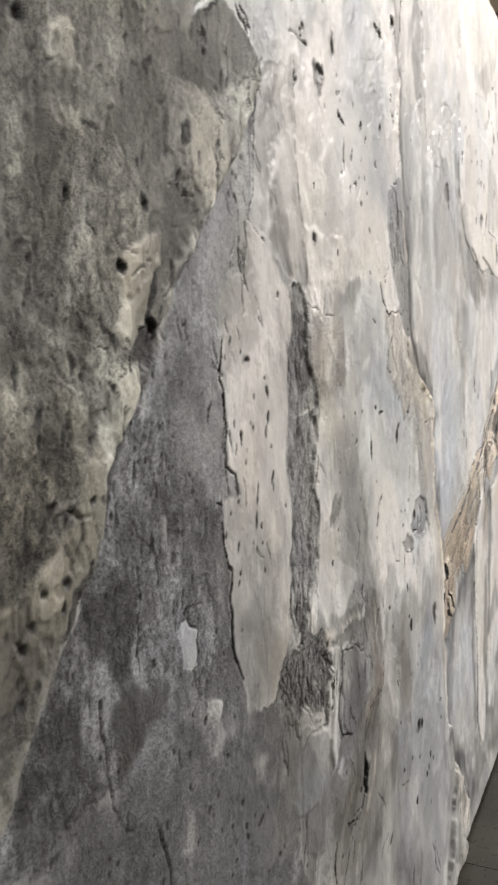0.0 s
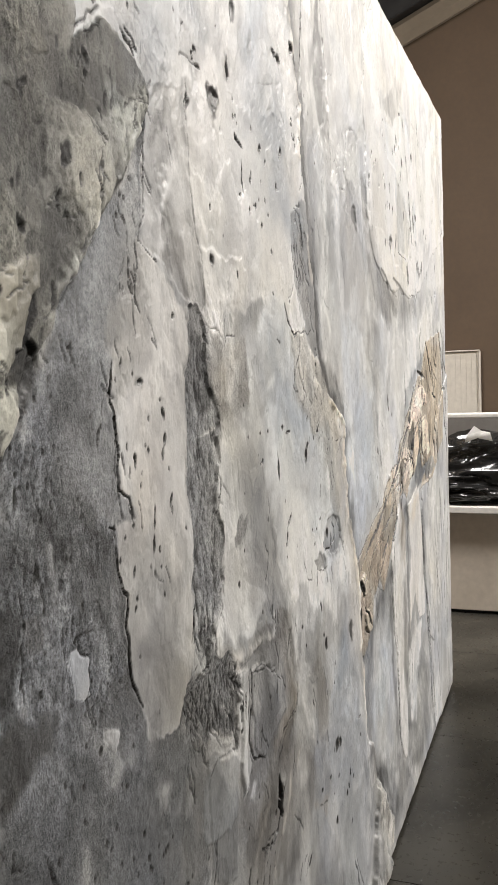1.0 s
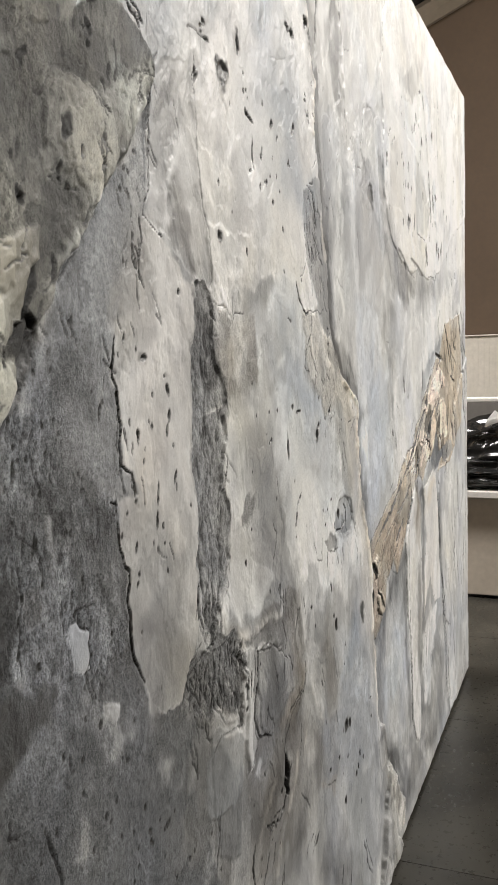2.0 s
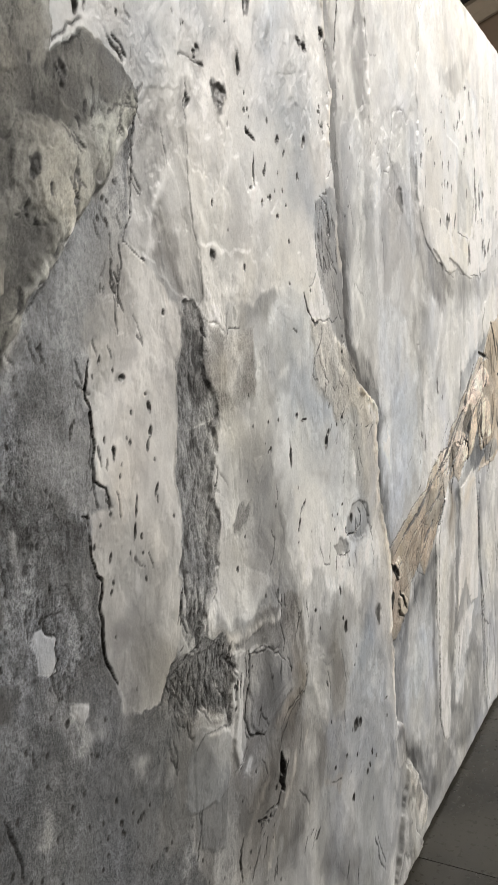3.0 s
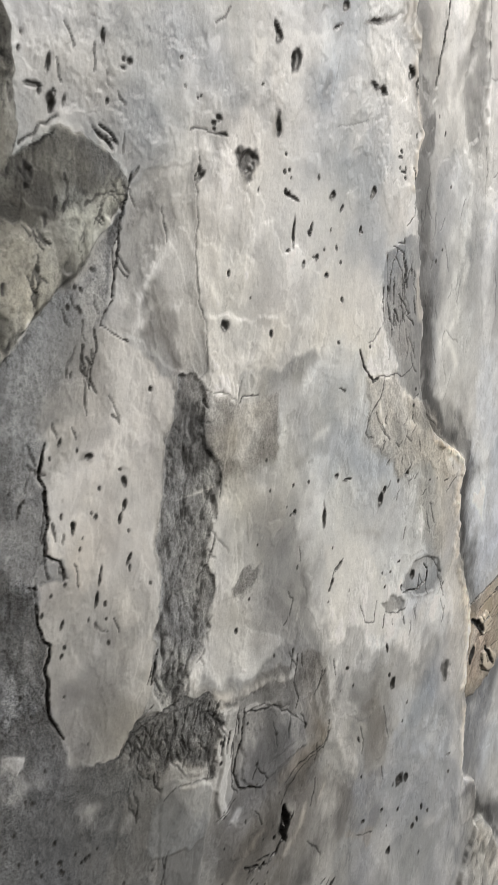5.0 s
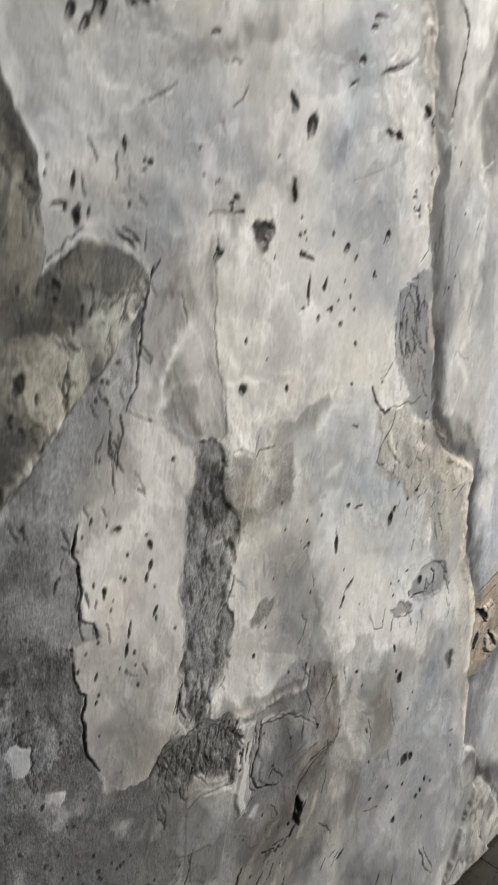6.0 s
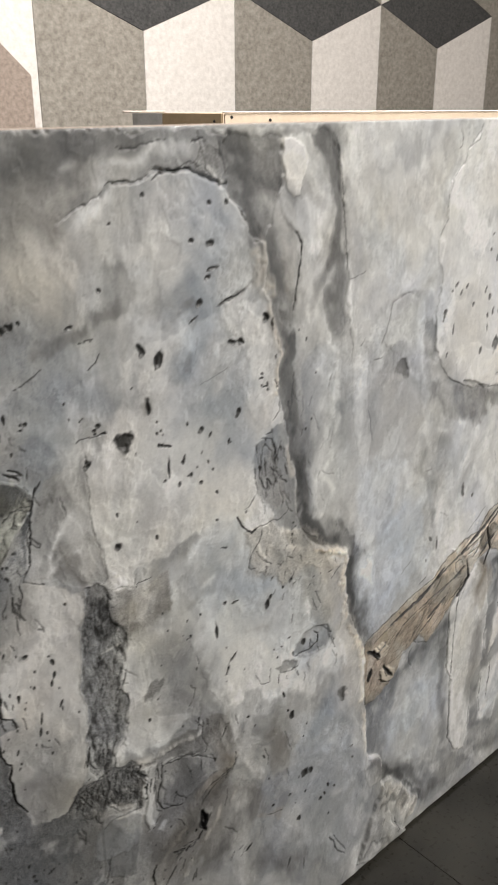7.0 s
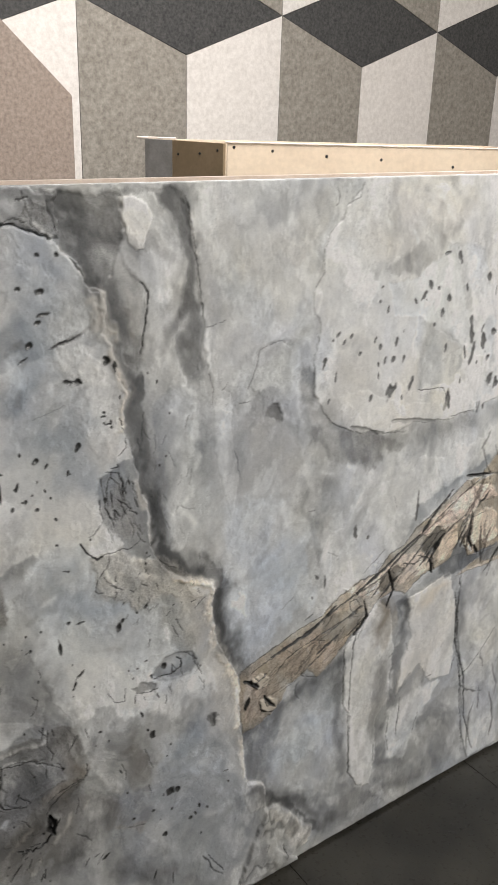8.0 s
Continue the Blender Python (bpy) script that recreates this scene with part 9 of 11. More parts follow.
brush([(-0.164, 0.566), (-0.154, 0.553)], 0.006, shade(0.624, 0.03, 0.05), 0.6, 0.0007)
brush([(0.065, 0.5), (0.09, 0.455), (0.116, 0.406)], 0.006, shade(0.624, 0.03, 0.05), 0.6, 0.0007)
stroke([(-0.208, 0.612), (-0.193, 0.615), (-0.186, 0.618)], 0.0032, 0.0022, INK, 0.85, 0.0015)
stroke([(-0.216, 0.604), (-0.221, 0.591), (-0.214, 0.575)], 0.0032, 0.0022, INK, 0.85, 0.0015)
stroke([(-0.189, 0.6), (-0.188, 0.578)], 0.0032, 0.0022, INK, 0.85, 0.0015)
stroke([(-0.173, 0.603), (-0.178, 0.579), (-0.174, 0.561)], 0.0032, 0.0022, INK, 0.85, 0.0015)
stroke([(-0.157, 0.6), (-0.163, 0.579)], 0.0032, 0.0022, INK, 0.85, 0.0015)
stroke([(-0.144, 0.601), (-0.149, 0.58)], 0.0032, 0.0022, INK, 0.85, 0.0015)
stroke([(-0.132, 0.6), (-0.138, 0.581)], 0.0032, 0.0022, INK, 0.85, 0.0015)
stroke([(-0.17, 0.571), (-0.168, 0.553)], 0.0032, 0.0022, INK, 0.85, 0.0015)
stroke([(-0.237, 0.597), (-0.229, 0.584), (-0.234, 0.573)], 0.0032, 0.0022, INK, 0.85, 0.0015)
stroke([(-0.247, 0.596), (-0.242, 0.579)], 0.0032, 0.0022, INK, 0.85, 0.0015)
stroke([(-0.2, 0.583), (-0.196, 0.559)], 0.0032, 0.0022, INK, 0.85, 0.0015)
stroke([(-0.154, 0.564), (-0.156, 0.542)], 0.0032, 0.0022, INK, 0.85, 0.0015)
stroke([(-0.226, 0.603), (-0.232, 0.593)], 0.0032, 0.0022, INK, 0.85, 0.0015)
stroke([(-0.185, 0.568), (-0.181, 0.55)], 0.0032, 0.0022, INK, 0.85, 0.0015)
stroke([(-0.205, 0.601), (-0.208, 0.588)], 0.0032, 0.0022, INK, 0.85, 0.0015)
stroke([(-0.096, 0.578), (-0.099, 0.546), (-0.107, 0.51), (-0.099, 0.488), (-0.062, 0.471)], 0.0034, 0.002, INK, 0.95, 0.0015)
stroke([(-0.119, 0.563), (-0.122, 0.54)], 0.0034, 0.002, INK, 0.95, 0.0015)
stroke([(-0.127, 0.56), (-0.128, 0.54)], 0.0034, 0.002, INK, 0.95, 0.0015)
stroke([(-0.112, 0.554), (-0.116, 0.532)], 0.0034, 0.002, INK, 0.95, 0.0015)
stroke([(-0.105, 0.581), (-0.103, 0.554)], 0.0034, 0.002, INK, 0.95, 0.0015)
stroke([(-0.111, 0.465), (-0.118, 0.46)], 0.0034, 0.002, INK, 0.95, 0.0015)
stroke([(-0.097, 0.575), (-0.067, 0.566), (-0.047, 0.564), (-0.026, 0.55), (0.012, 0.519)], 0.0024, 0.0014, INK, 0.9, 0.0015)
stroke([(-0.023, 0.622), (-0.024, 0.599)], 0.0024, 0.0014, INK, 0.9, 0.0015)
stroke([(0.038, 0.58), (0.026, 0.554)], 0.0024, 0.0014, INK, 0.9, 0.0015)
stroke([(0.051, 0.588), (0.059, 0.565)], 0.0024, 0.0014, INK, 0.9, 0.0015)
stroke([(-0.006, 0.612), (-0.003, 0.595)], 0.0024, 0.0014, INK, 0.9, 0.0015)
stroke([(-0.062, 0.471), (-0.052, 0.477)], 0.0024, 0.0014, INK, 0.9, 0.0015)
stroke([(0.056, 0.496), (0.052, 0.482), (0.023, 0.478), (-0.004, 0.472), (-0.021, 0.46)], 0.003, 0.0014, INK, 0.85, 0.0015)
stroke([(-0.07, 0.497), (-0.052, 0.477)], 0.003, 0.0014, INK, 0.85, 0.0015)
stroke([(-0.019, 0.431), (-0.01, 0.401), (-0.021, 0.386)], 0.009, 0.005, INK, 1, 0.0015)
stroke([(-0.021, 0.389), (-0.031, 0.377), (-0.043, 0.37), (-0.057, 0.371)], 0.0045, 0.0026, INK, 0.95, 0.0015)
stroke([(-0.057, 0.374), (-0.071, 0.372), (-0.076, 0.366)], 0.0045, 0.0026, INK, 0.95, 0.0015)
stroke([(-0.115, 0.381), (-0.123, 0.364), (-0.121, 0.336)], 0.0045, 0.0026, INK, 0.95, 0.0015)
stroke([(-0.077, 0.352), (-0.089, 0.337), (-0.099, 0.322)], 0.0045, 0.0026, INK, 0.95, 0.0015)
stroke([(-0.036, 0.314), (-0.037, 0.294)], 0.0045, 0.0026, INK, 0.95, 0.0015)
stroke([(-0.003, 0.414), (-0.015, 0.393)], 0.0045, 0.0026, INK, 0.95, 0.0015)
stroke([(-0.042, 0.38), (-0.062, 0.381)], 0.0045, 0.0026, INK, 0.95, 0.0015)
stroke([(0.079, 0.284), (0.064, 0.265)], 0.0034, 0.0016, INK, 0.85, 0.0015)
stroke([(0.228, 0.143), (0.227, 0.113)], 0.0034, 0.0016, INK, 0.85, 0.0015)
stroke([(0.312, 0.14), (0.33, 0.112), (0.352, 0.076)], 0.0034, 0.0016, INK, 0.85, 0.0015)
stroke([(0.049, 0.291), (0.04, 0.274)], 0.0034, 0.0016, INK, 0.85, 0.0015)
stroke([(-0.058, 0.352), (-0.065, 0.336)], 0.0034, 0.0016, INK, 0.85, 0.0015)
brush([(-0.055, 0.416), (-0.076, 0.401), (-0.097, 0.381)], 0.007, shade(0.601, 0.05, 0.05), 0.7, 0.0003)
brush([(0.02, 0.413), (0.003, 0.387), (-0.013, 0.368)], 0.007, shade(0.601, 0.05, 0.05), 0.7, 0.0003)
brush([(0.054, 0.426), (0.036, 0.399)], 0.007, shade(0.601, 0.05, 0.05), 0.7, 0.0003)
brush([(-0.044, 0.344), (-0.059, 0.319)], 0.007, shade(0.601, 0.05, 0.05), 0.7, 0.0003)
# edges of the fissure and the flank
stroke([(-0.169, 0.906), (-0.165, 0.895)], 0.0034, 0.002, INK, 0.9, 0.0015)
stroke([(-0.22, 0.668), (-0.223, 0.657), (-0.225, 0.647)], 0.0034, 0.002, INK, 0.9, 0.0015)
stroke([(-0.141, 0.831), (-0.145, 0.81)], 0.0034, 0.002, INK, 0.9, 0.0015)
stroke([(-0.149, 0.774), (-0.157, 0.753)], 0.0034, 0.002, INK, 0.9, 0.0015)
stroke([(-0.216, 0.647), (-0.207, 0.633)], 0.0034, 0.002, INK, 0.9, 0.0015)
brush([(-0.196, 0.815), (-0.176, 0.817), (-0.153, 0.821)], 0.0015, shade(0.71, 0, 0.05), 0.8, 0.0002)
stroke([(-0.398, 0.709), (-0.398, 0.697), (-0.387, 0.691), (-0.385, 0.673), (-0.393, 0.664), (-0.385, 0.642)], 0.003, 0.0016, INK, 0.95, 0.0015)
plate([(-0.374, 0.637), (-0.353, 0.629), (-0.354, 0.619), (-0.361, 0.615), (-0.371, 0.624)], shade(0.438, -0.005, 0.1), 0.0008, 0.0015, 0.0015, 0.9)
stroke([(-0.444, 0.579), (-0.437, 0.56), (-0.431, 0.53)], 0.0045, 0.002, INK, 1, 0.0015)
stroke([(-0.432, 0.75), (-0.431, 0.742)], 0.0045, 0.002, INK, 1, 0.0015)
stroke([(-0.197, 0.465), (-0.202, 0.446), (-0.208, 0.415)], 0.0024, 0.0012, INK, 0.8, 0.0015)
stroke([(-0.413, 0.718), (-0.416, 0.707)], 0.0024, 0.0012, INK, 0.8, 0.0015)
stroke([(-0.402, 0.722), (-0.402, 0.71)], 0.0024, 0.0012, INK, 0.8, 0.0015)
brush([(-0.257, 0.513), (-0.243, 0.519)], 0.012, shade(0.515, 0.01, 0.05), 0.6, 0.0003)
brush([(-0.305, 0.547), (-0.293, 0.543)], 0.012, shade(0.515, 0.01, 0.05), 0.6, 0.0003)
brush([(-0.404, 0.549), (-0.402, 0.565)], 0.012, shade(0.515, 0.01, 0.05), 0.6, 0.0003)
brush([(-0.231, 0.431), (-0.228, 0.421)], 0.012, shade(0.515, 0.01, 0.05), 0.6, 0.0003)
brush([(-0.235, 0.409), (-0.233, 0.403)], 0.012, shade(0.515, 0.01, 0.05), 0.6, 0.0003)
# buff skin on the crust's edge
plate([(-0.408, 1.035), (-0.387, 1.039), (-0.368, 1.038), (-0.347, 1.038), (-0.322, 1.049), (-0.29, 1.069), (-0.27, 1.067), (-0.292, 1.04), (-0.318, 1.014), (-0.339, 0.991), (-0.358, 0.979), (-0.375, 0.98), (-0.392, 0.98), (-0.413, 0.97)], shade(0.233, 0.05, 0.35), 0.0008, 0.007, 0.006, 0.7)
plate([(-0.411, 0.971), (-0.392, 0.974), (-0.381, 0.979), (-0.367, 0.979), (-0.361, 0.975), (-0.368, 0.963), (-0.383, 0.953), (-0.4, 0.946), (-0.416, 0.942)], shade(0.108, 0.04, 0.5), 0, 0.004, 0.004, 0.7)
# crack between the crust and the lobe
stroke([(-0.257, 1.089), (-0.262, 1.079), (-0.266, 1.071)], 0.006, 0.004, INK, 1, 0.0015)
stroke([(-0.266, 1.07), (-0.27, 1.045), (-0.267, 1.03), (-0.273, 1.009), (-0.272, 0.99), (-0.283, 0.979)], 0.0036, 0.0024, INK, 1, 0.0015)
stroke([(-0.267, 1.027), (-0.257, 1.011)], 0.0022, 0.0012, INK, 0.85, 0.0015)
stroke([(-0.266, 1.071), (-0.279, 1.073), (-0.293, 1.068), (-0.304, 1.06)], 0.0022, 0.0012, INK, 0.85, 0.0015)
stroke([(-0.29, 0.97), (-0.289, 0.953), (-0.294, 0.923)], 0.0022, 0.0012, INK, 0.85, 0.0015)
stroke([(-0.301, 0.958), (-0.299, 0.94), (-0.293, 0.923)], 0.0022, 0.0012, INK, 0.85, 0.0015)
stroke([(-0.296, 0.948), (-0.292, 0.94)], 0.0022, 0.0012, INK, 0.85, 0.0015)
stroke([(-0.301, 0.948), (-0.296, 0.931)], 0.0022, 0.0012, INK, 0.85, 0.0015)
stroke([(-0.259, 1.084), (-0.25, 1.094)], 0.0022, 0.0012, INK, 0.85, 0.0015)
stroke([(-0.258, 1.076), (-0.254, 1.066)], 0.0022, 0.0012, INK, 0.85, 0.0015)
stroke([(-0.225, 1.065), (-0.218, 1.039)], 0.0022, 0.0012, INK, 0.85, 0.0015)
stroke([(-0.187, 1.109), (-0.182, 1.1), (-0.19, 1.095)], 0.0022, 0.0012, INK, 0.85, 0.0015)
brush([(-0.326, 1.12), (-0.309, 1.122), (-0.296, 1.121), (-0.283, 1.115), (-0.272, 1.107)], 0.006, shade(0.79, 0.01, 0.05), 0.55, 0.001)
stroke([(-0.289, 1.121), (-0.279, 1.116), (-0.272, 1.11)], 0.0055, 0.003, INK, 1, 0.0015)
stroke([(-0.327, 1.119), (-0.337, 1.113), (-0.345, 1.106), (-0.357, 1.096)], 0.004, 0.002, INK, 0.9, 0.0015)
stroke([(-0.352, 1.037), (-0.346, 1.033), (-0.341, 1.03)], 0.0028, 0.0014, INK, 0.85, 0.0015)
stroke([(-0.35, 1.015), (-0.349, 1), (-0.352, 0.992), (-0.35, 0.982)], 0.0028, 0.0014, INK, 0.85, 0.0015)
stroke([(-0.353, 1.042), (-0.35, 1.037)], 0.0028, 0.0014, INK, 0.85, 0.0015)
stroke([(-0.402, 0.982), (-0.397, 0.979)], 0.0028, 0.0014, INK, 0.85, 0.0015)
stroke([(-0.39, 0.973), (-0.381, 0.975)], 0.0028, 0.0014, INK, 0.85, 0.0015)
pits([(-0.353, 1.077, 0.0050, 0.0096, -6), (-0.166, 1.144, 0.0050, 0.0045, -63), (-0.089, 1.153, 0.0062, 0.0097, -12)], 0.005)
# shade under the crust's ledge, brushed on as a bluish dark band
brush([(-0.284, 1.045), (-0.3, 1.024), (-0.321, 1.007), (-0.349, 0.977)], 0.01, shade(0.137, -0.02, 0.05), 0.8, 0)
brush([(-0.354, 0.97), (-0.375, 0.954), (-0.398, 0.932), (-0.413, 0.917)], 0.008, shade(0.556, 0.03, 0.05), 0.75, 0.001)
brush([(-0.302, 1.046), (-0.313, 1.032)], 0.008, shade(0.556, 0.03, 0.05), 0.75, 0.001)
stroke([(-0.369, 0.948), (-0.385, 0.929), (-0.397, 0.917)], 0.003, 0.0014, INK, 0.7, 0.0015)
stroke([(-0.346, 0.979), (-0.356, 0.968), (-0.364, 0.96)], 0.003, 0.0014, INK, 0.7, 0.0015)
# cracks at the slab's edge and along the vein
stroke([(0.118, 1.054), (0.108, 1.021), (0.112, 0.995)], 0.0034, 0.0016, INK, 0.9, 0.0015)
stroke([(0.128, 1.003), (0.151, 0.981)], 0.0034, 0.0016, INK, 0.9, 0.0015)
stroke([(0.109, 1.056), (0.13, 1.049), (0.14, 1.024)], 0.0034, 0.0016, INK, 0.9, 0.0015)
stroke([(0.135, 1.043), (0.143, 1.011)], 0.0034, 0.0016, INK, 0.9, 0.0015)
stroke([(0.121, 0.986), (0.133, 0.97)], 0.0034, 0.0016, INK, 0.9, 0.0015)
stroke([(0.157, 0.999), (0.164, 0.979)], 0.0034, 0.0016, INK, 0.9, 0.0015)
stroke([(0.41, 0.553), (0.482, 0.572), (0.555, 0.599), (0.645, 0.634), (0.749, 0.664), (0.846, 0.724), (0.969, 0.799), (1.067, 0.839)], 0.007, 0.004, INK, 0.95, 0.0015)
stroke([(0.555, 0.568), (0.642, 0.591)], 0.006, 0.003, INK, 0.9, 0.0015)
stroke([(0.605, 0.573), (0.701, 0.611)], 0.006, 0.003, INK, 0.9, 0.0015)
stroke([(0.721, 0.618), (0.762, 0.666)], 0.006, 0.003, INK, 0.9, 0.0015)
stroke([(0.807, 0.66), (0.9, 0.728)], 0.006, 0.003, INK, 0.9, 0.0015)
stroke([(0.901, 0.693), (1.004, 0.755)], 0.006, 0.003, INK, 0.9, 0.0015)
stroke([(0.978, 0.733), (1.057, 0.812)], 0.006, 0.003, INK, 0.9, 0.0015)
stroke([(0.47, 0.521), (0.502, 0.551), (0.552, 0.569)], 0.006, 0.003, INK, 0.9, 0.0015)
stroke([(0.535, 0.494), (0.605, 0.537)], 0.006, 0.003, INK, 0.9, 0.0015)
stroke([(0.662, 0.545), (0.722, 0.586)], 0.006, 0.003, INK, 0.9, 0.0015)
stroke([(0.425, 0.524), (0.455, 0.539)], 0.006, 0.003, INK, 0.9, 0.0015)
# the crust's edge from close by: buff skin, gouges, rim
plate([(-0.386, 1.04), (-0.353, 1.041), (-0.32, 1.051), (-0.273, 1.072), (-0.289, 1.045), (-0.319, 1.011), (-0.346, 0.979), (-0.374, 0.957), (-0.387, 0.975), (-0.407, 0.972), (-0.419, 0.952), (-0.441, 0.953), (-0.444, 0.973), (-0.411, 0.994), (-0.392, 1.02)], shade(0.257, 0.05, 0.3), 0.0008, 0.004, 0.004, 0.65)
plate([(-0.404, 0.972), (-0.368, 0.98), (-0.373, 0.965), (-0.396, 0.946), (-0.416, 0.948)], shade(0.115, 0.04, 0.4), 0, 0.004, 0.004, 0.75)
plate([(-0.449, 0.884), (-0.431, 0.893), (-0.427, 0.887), (-0.431, 0.874), (-0.441, 0.86), (-0.448, 0.865)], shade(0.0376, 0.02, 0.6), -0.002, 0.005, 0.005, 0.8)
brush([(-0.354, 0.972), (-0.373, 0.952), (-0.395, 0.929), (-0.413, 0.901), (-0.421, 0.884)], 0.007, shade(0.438, 0.04, 0.05), 0.7, 0.001)
brush([(-0.41, 0.988), (-0.402, 0.976)], 0.007, shade(0.438, 0.04, 0.05), 0.7, 0.001)
brush([(-0.368, 1.031), (-0.339, 1.04)], 0.007, shade(0.438, 0.04, 0.05), 0.7, 0.001)
# the crust edge's shadow, brushed on beside its rim
brush([(-0.362, 0.96), (-0.38, 0.93), (-0.397, 0.908), (-0.412, 0.891)], 0.009, shade(0.0735, -0.01, 0.05), 0.8, 0)
brush([(-0.283, 1.044), (-0.306, 1.024), (-0.326, 1.005)], 0.009, shade(0.0735, -0.01, 0.05), 0.8, 0)
brush([(-0.432, 0.867), (-0.441, 0.858)], 0.009, shade(0.0735, -0.01, 0.05), 0.8, 0)
stroke([(-0.425, 0.924), (-0.429, 0.919), (-0.433, 0.913), (-0.438, 0.905), (-0.441, 0.896)], 0.007, 0.004, INK, 1, 0.0015)
stroke([(-0.449, 0.884), (-0.442, 0.889), (-0.434, 0.893)], 0.004, 0.002, INK, 0.9, 0.0015)
stroke([(-0.432, 0.891), (-0.434, 0.881), (-0.44, 0.868)], 0.004, 0.002, INK, 0.9, 0.0015)
stroke([(-0.441, 0.929), (-0.436, 0.928)], 0.004, 0.002, INK, 0.9, 0.0015)
stroke([(-0.405, 0.977), (-0.402, 0.974)], 0.004, 0.002, INK, 0.9, 0.0015)
stroke([(-0.396, 0.979), (-0.394, 0.976)], 0.004, 0.002, INK, 0.9, 0.0015)
pits([(-0.39, 1.007, 0.0050, 0.0085, 21), (-0.438, 0.962, 0.0050, 0.0056, -10), (-0.389, 0.892, 0.0038, 0.0016, 18), (-0.425, 1.042, 0.0075, 0.0022, -27), (-0.294, 0.867, 0.0050, 0.0025, 0)], 0.005)
# cracks of the vein and its shards
stroke([(1.008, 0.724), (0.976, 0.662)], 0.009, 0.003, INK, 0.95, 0.0015)
stroke([(0.924, 0.706), (0.862, 0.657)], 0.009, 0.003, INK, 0.95, 0.0015)
stroke([(0.81, 0.658), (0.742, 0.609)], 0.009, 0.003, INK, 0.95, 0.0015)
stroke([(1.229, 0.829), (1.251, 0.785)], 0.009, 0.003, INK, 0.95, 0.0015)
stroke([(1.165, 0.71), (1.13, 0.658)], 0.009, 0.003, INK, 0.95, 0.0015)
stroke([(0.635, 0.561), (0.581, 0.531)], 0.009, 0.003, INK, 0.95, 0.0015)
stroke([(1.074, 0.791), (1.036, 0.755)], 0.009, 0.003, INK, 0.95, 0.0015)
stroke([(0.696, 0.611), (0.661, 0.591)], 0.009, 0.003, INK, 0.95, 0.0015)
stroke([(1.014, 0.605), (1.015, 0.498), (1.024, 0.4), (1.074, 0.281), (1.099, 0.146), (1.153, 0.013)], 0.007, 0.003, INK, 0.85, 0.0015)
stroke([(1.444, 0.592), (1.425, 0.473), (1.406, 0.347)], 0.007, 0.003, INK, 0.85, 0.0015)
stroke([(1.263, 0.341), (1.3, 0.238)], 0.007, 0.003, INK, 0.85, 0.0015)
stroke([(1.122, 0.602), (1.091, 0.57)], 0.007, 0.003, INK, 0.85, 0.0015)
stroke([(0.692, 0.579), (0.682, 0.507), (0.682, 0.427), (0.687, 0.34)], 0.005, 0.002, INK, 0.8, 0.0015)
stroke([(0.852, 0.304), (0.85, 0.19)], 0.005, 0.002, INK, 0.8, 0.0015)
stroke([(0.538, 0.502), (0.55, 0.484)], 0.005, 0.002, INK, 0.8, 0.0015)
brush([(1.081, 0.559), (1.238, 0.505)], 0.008, shade(0.79, 0, 0.05), 0.6, 0.0006)
brush([(0.871, 0.285), (0.881, 0.208)], 0.008, shade(0.79, 0, 0.05), 0.6, 0.0006)
brush([(0.818, 0.395), (0.823, 0.335)], 0.008, shade(0.79, 0, 0.05), 0.6, 0.0006)
brush([(1.134, 0.443), (1.151, 0.371)], 0.008, shade(0.79, 0, 0.05), 0.6, 0.0006)

# small pits strewn over the far upper corner, specks elsewhere
rng = random.Random(3)
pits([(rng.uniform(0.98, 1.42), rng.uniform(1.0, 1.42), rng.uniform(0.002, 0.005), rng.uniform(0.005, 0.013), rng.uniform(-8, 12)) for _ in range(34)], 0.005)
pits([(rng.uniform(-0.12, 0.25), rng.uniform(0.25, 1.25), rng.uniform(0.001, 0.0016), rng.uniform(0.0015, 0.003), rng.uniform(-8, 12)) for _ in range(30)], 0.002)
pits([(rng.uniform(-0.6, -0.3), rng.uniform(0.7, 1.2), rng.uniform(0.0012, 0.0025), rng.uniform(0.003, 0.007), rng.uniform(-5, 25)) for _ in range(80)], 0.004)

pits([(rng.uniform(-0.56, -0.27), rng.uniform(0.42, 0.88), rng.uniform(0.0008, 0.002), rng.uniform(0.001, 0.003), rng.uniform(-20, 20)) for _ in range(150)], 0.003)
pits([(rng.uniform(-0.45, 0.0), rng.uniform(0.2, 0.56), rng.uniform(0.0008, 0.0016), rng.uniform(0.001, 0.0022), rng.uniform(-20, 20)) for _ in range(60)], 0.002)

# cracks of the torn places
splits((-0.215, -0.155), (0.64, 0.90), 40, 0.03, 0.0030, 3, 11, 0.6)
splits((-0.25, -0.13), (0.535, 0.605), 34, 0.028, 0.0036, 12, 12)
splits((0.10, 0.165), (0.93, 1.05), 16, 0.03, 0.0026, 5, 13)
splits((0.12, 0.29), (0.76, 0.87), 26, 0.012, 0.0026, -35, 14)
splits((0.16, 0.28), (0.90, 1.12), 14, 0.03, 0.0024, 4, 15, 0.55)
splits((-0.60, -0.26), (0.72, 1.20), 90, 0.022, 0.0034, 12, 17)
splits((-0.10, 0.05), (0.30, 0.60), 8, 0.04, 0.0028, 14, 18)
splits((0.15, 0.30), (0.58, 0.66), 16, 0.018, 0.0034, 8, 19)
splits((0.46, 0.56), (0.46, 0.56), 14, 0.05, 0.0030, -54, 25, 0.8)
splits((0.56, 0.72), (0.54, 0.64), 20, 0.05, 0.0034, -54, 26, 0.8)
splits((0.72, 1.0), (0.64, 0.74), 20, 0.035, 0.0032, -52, 20, 0.8)
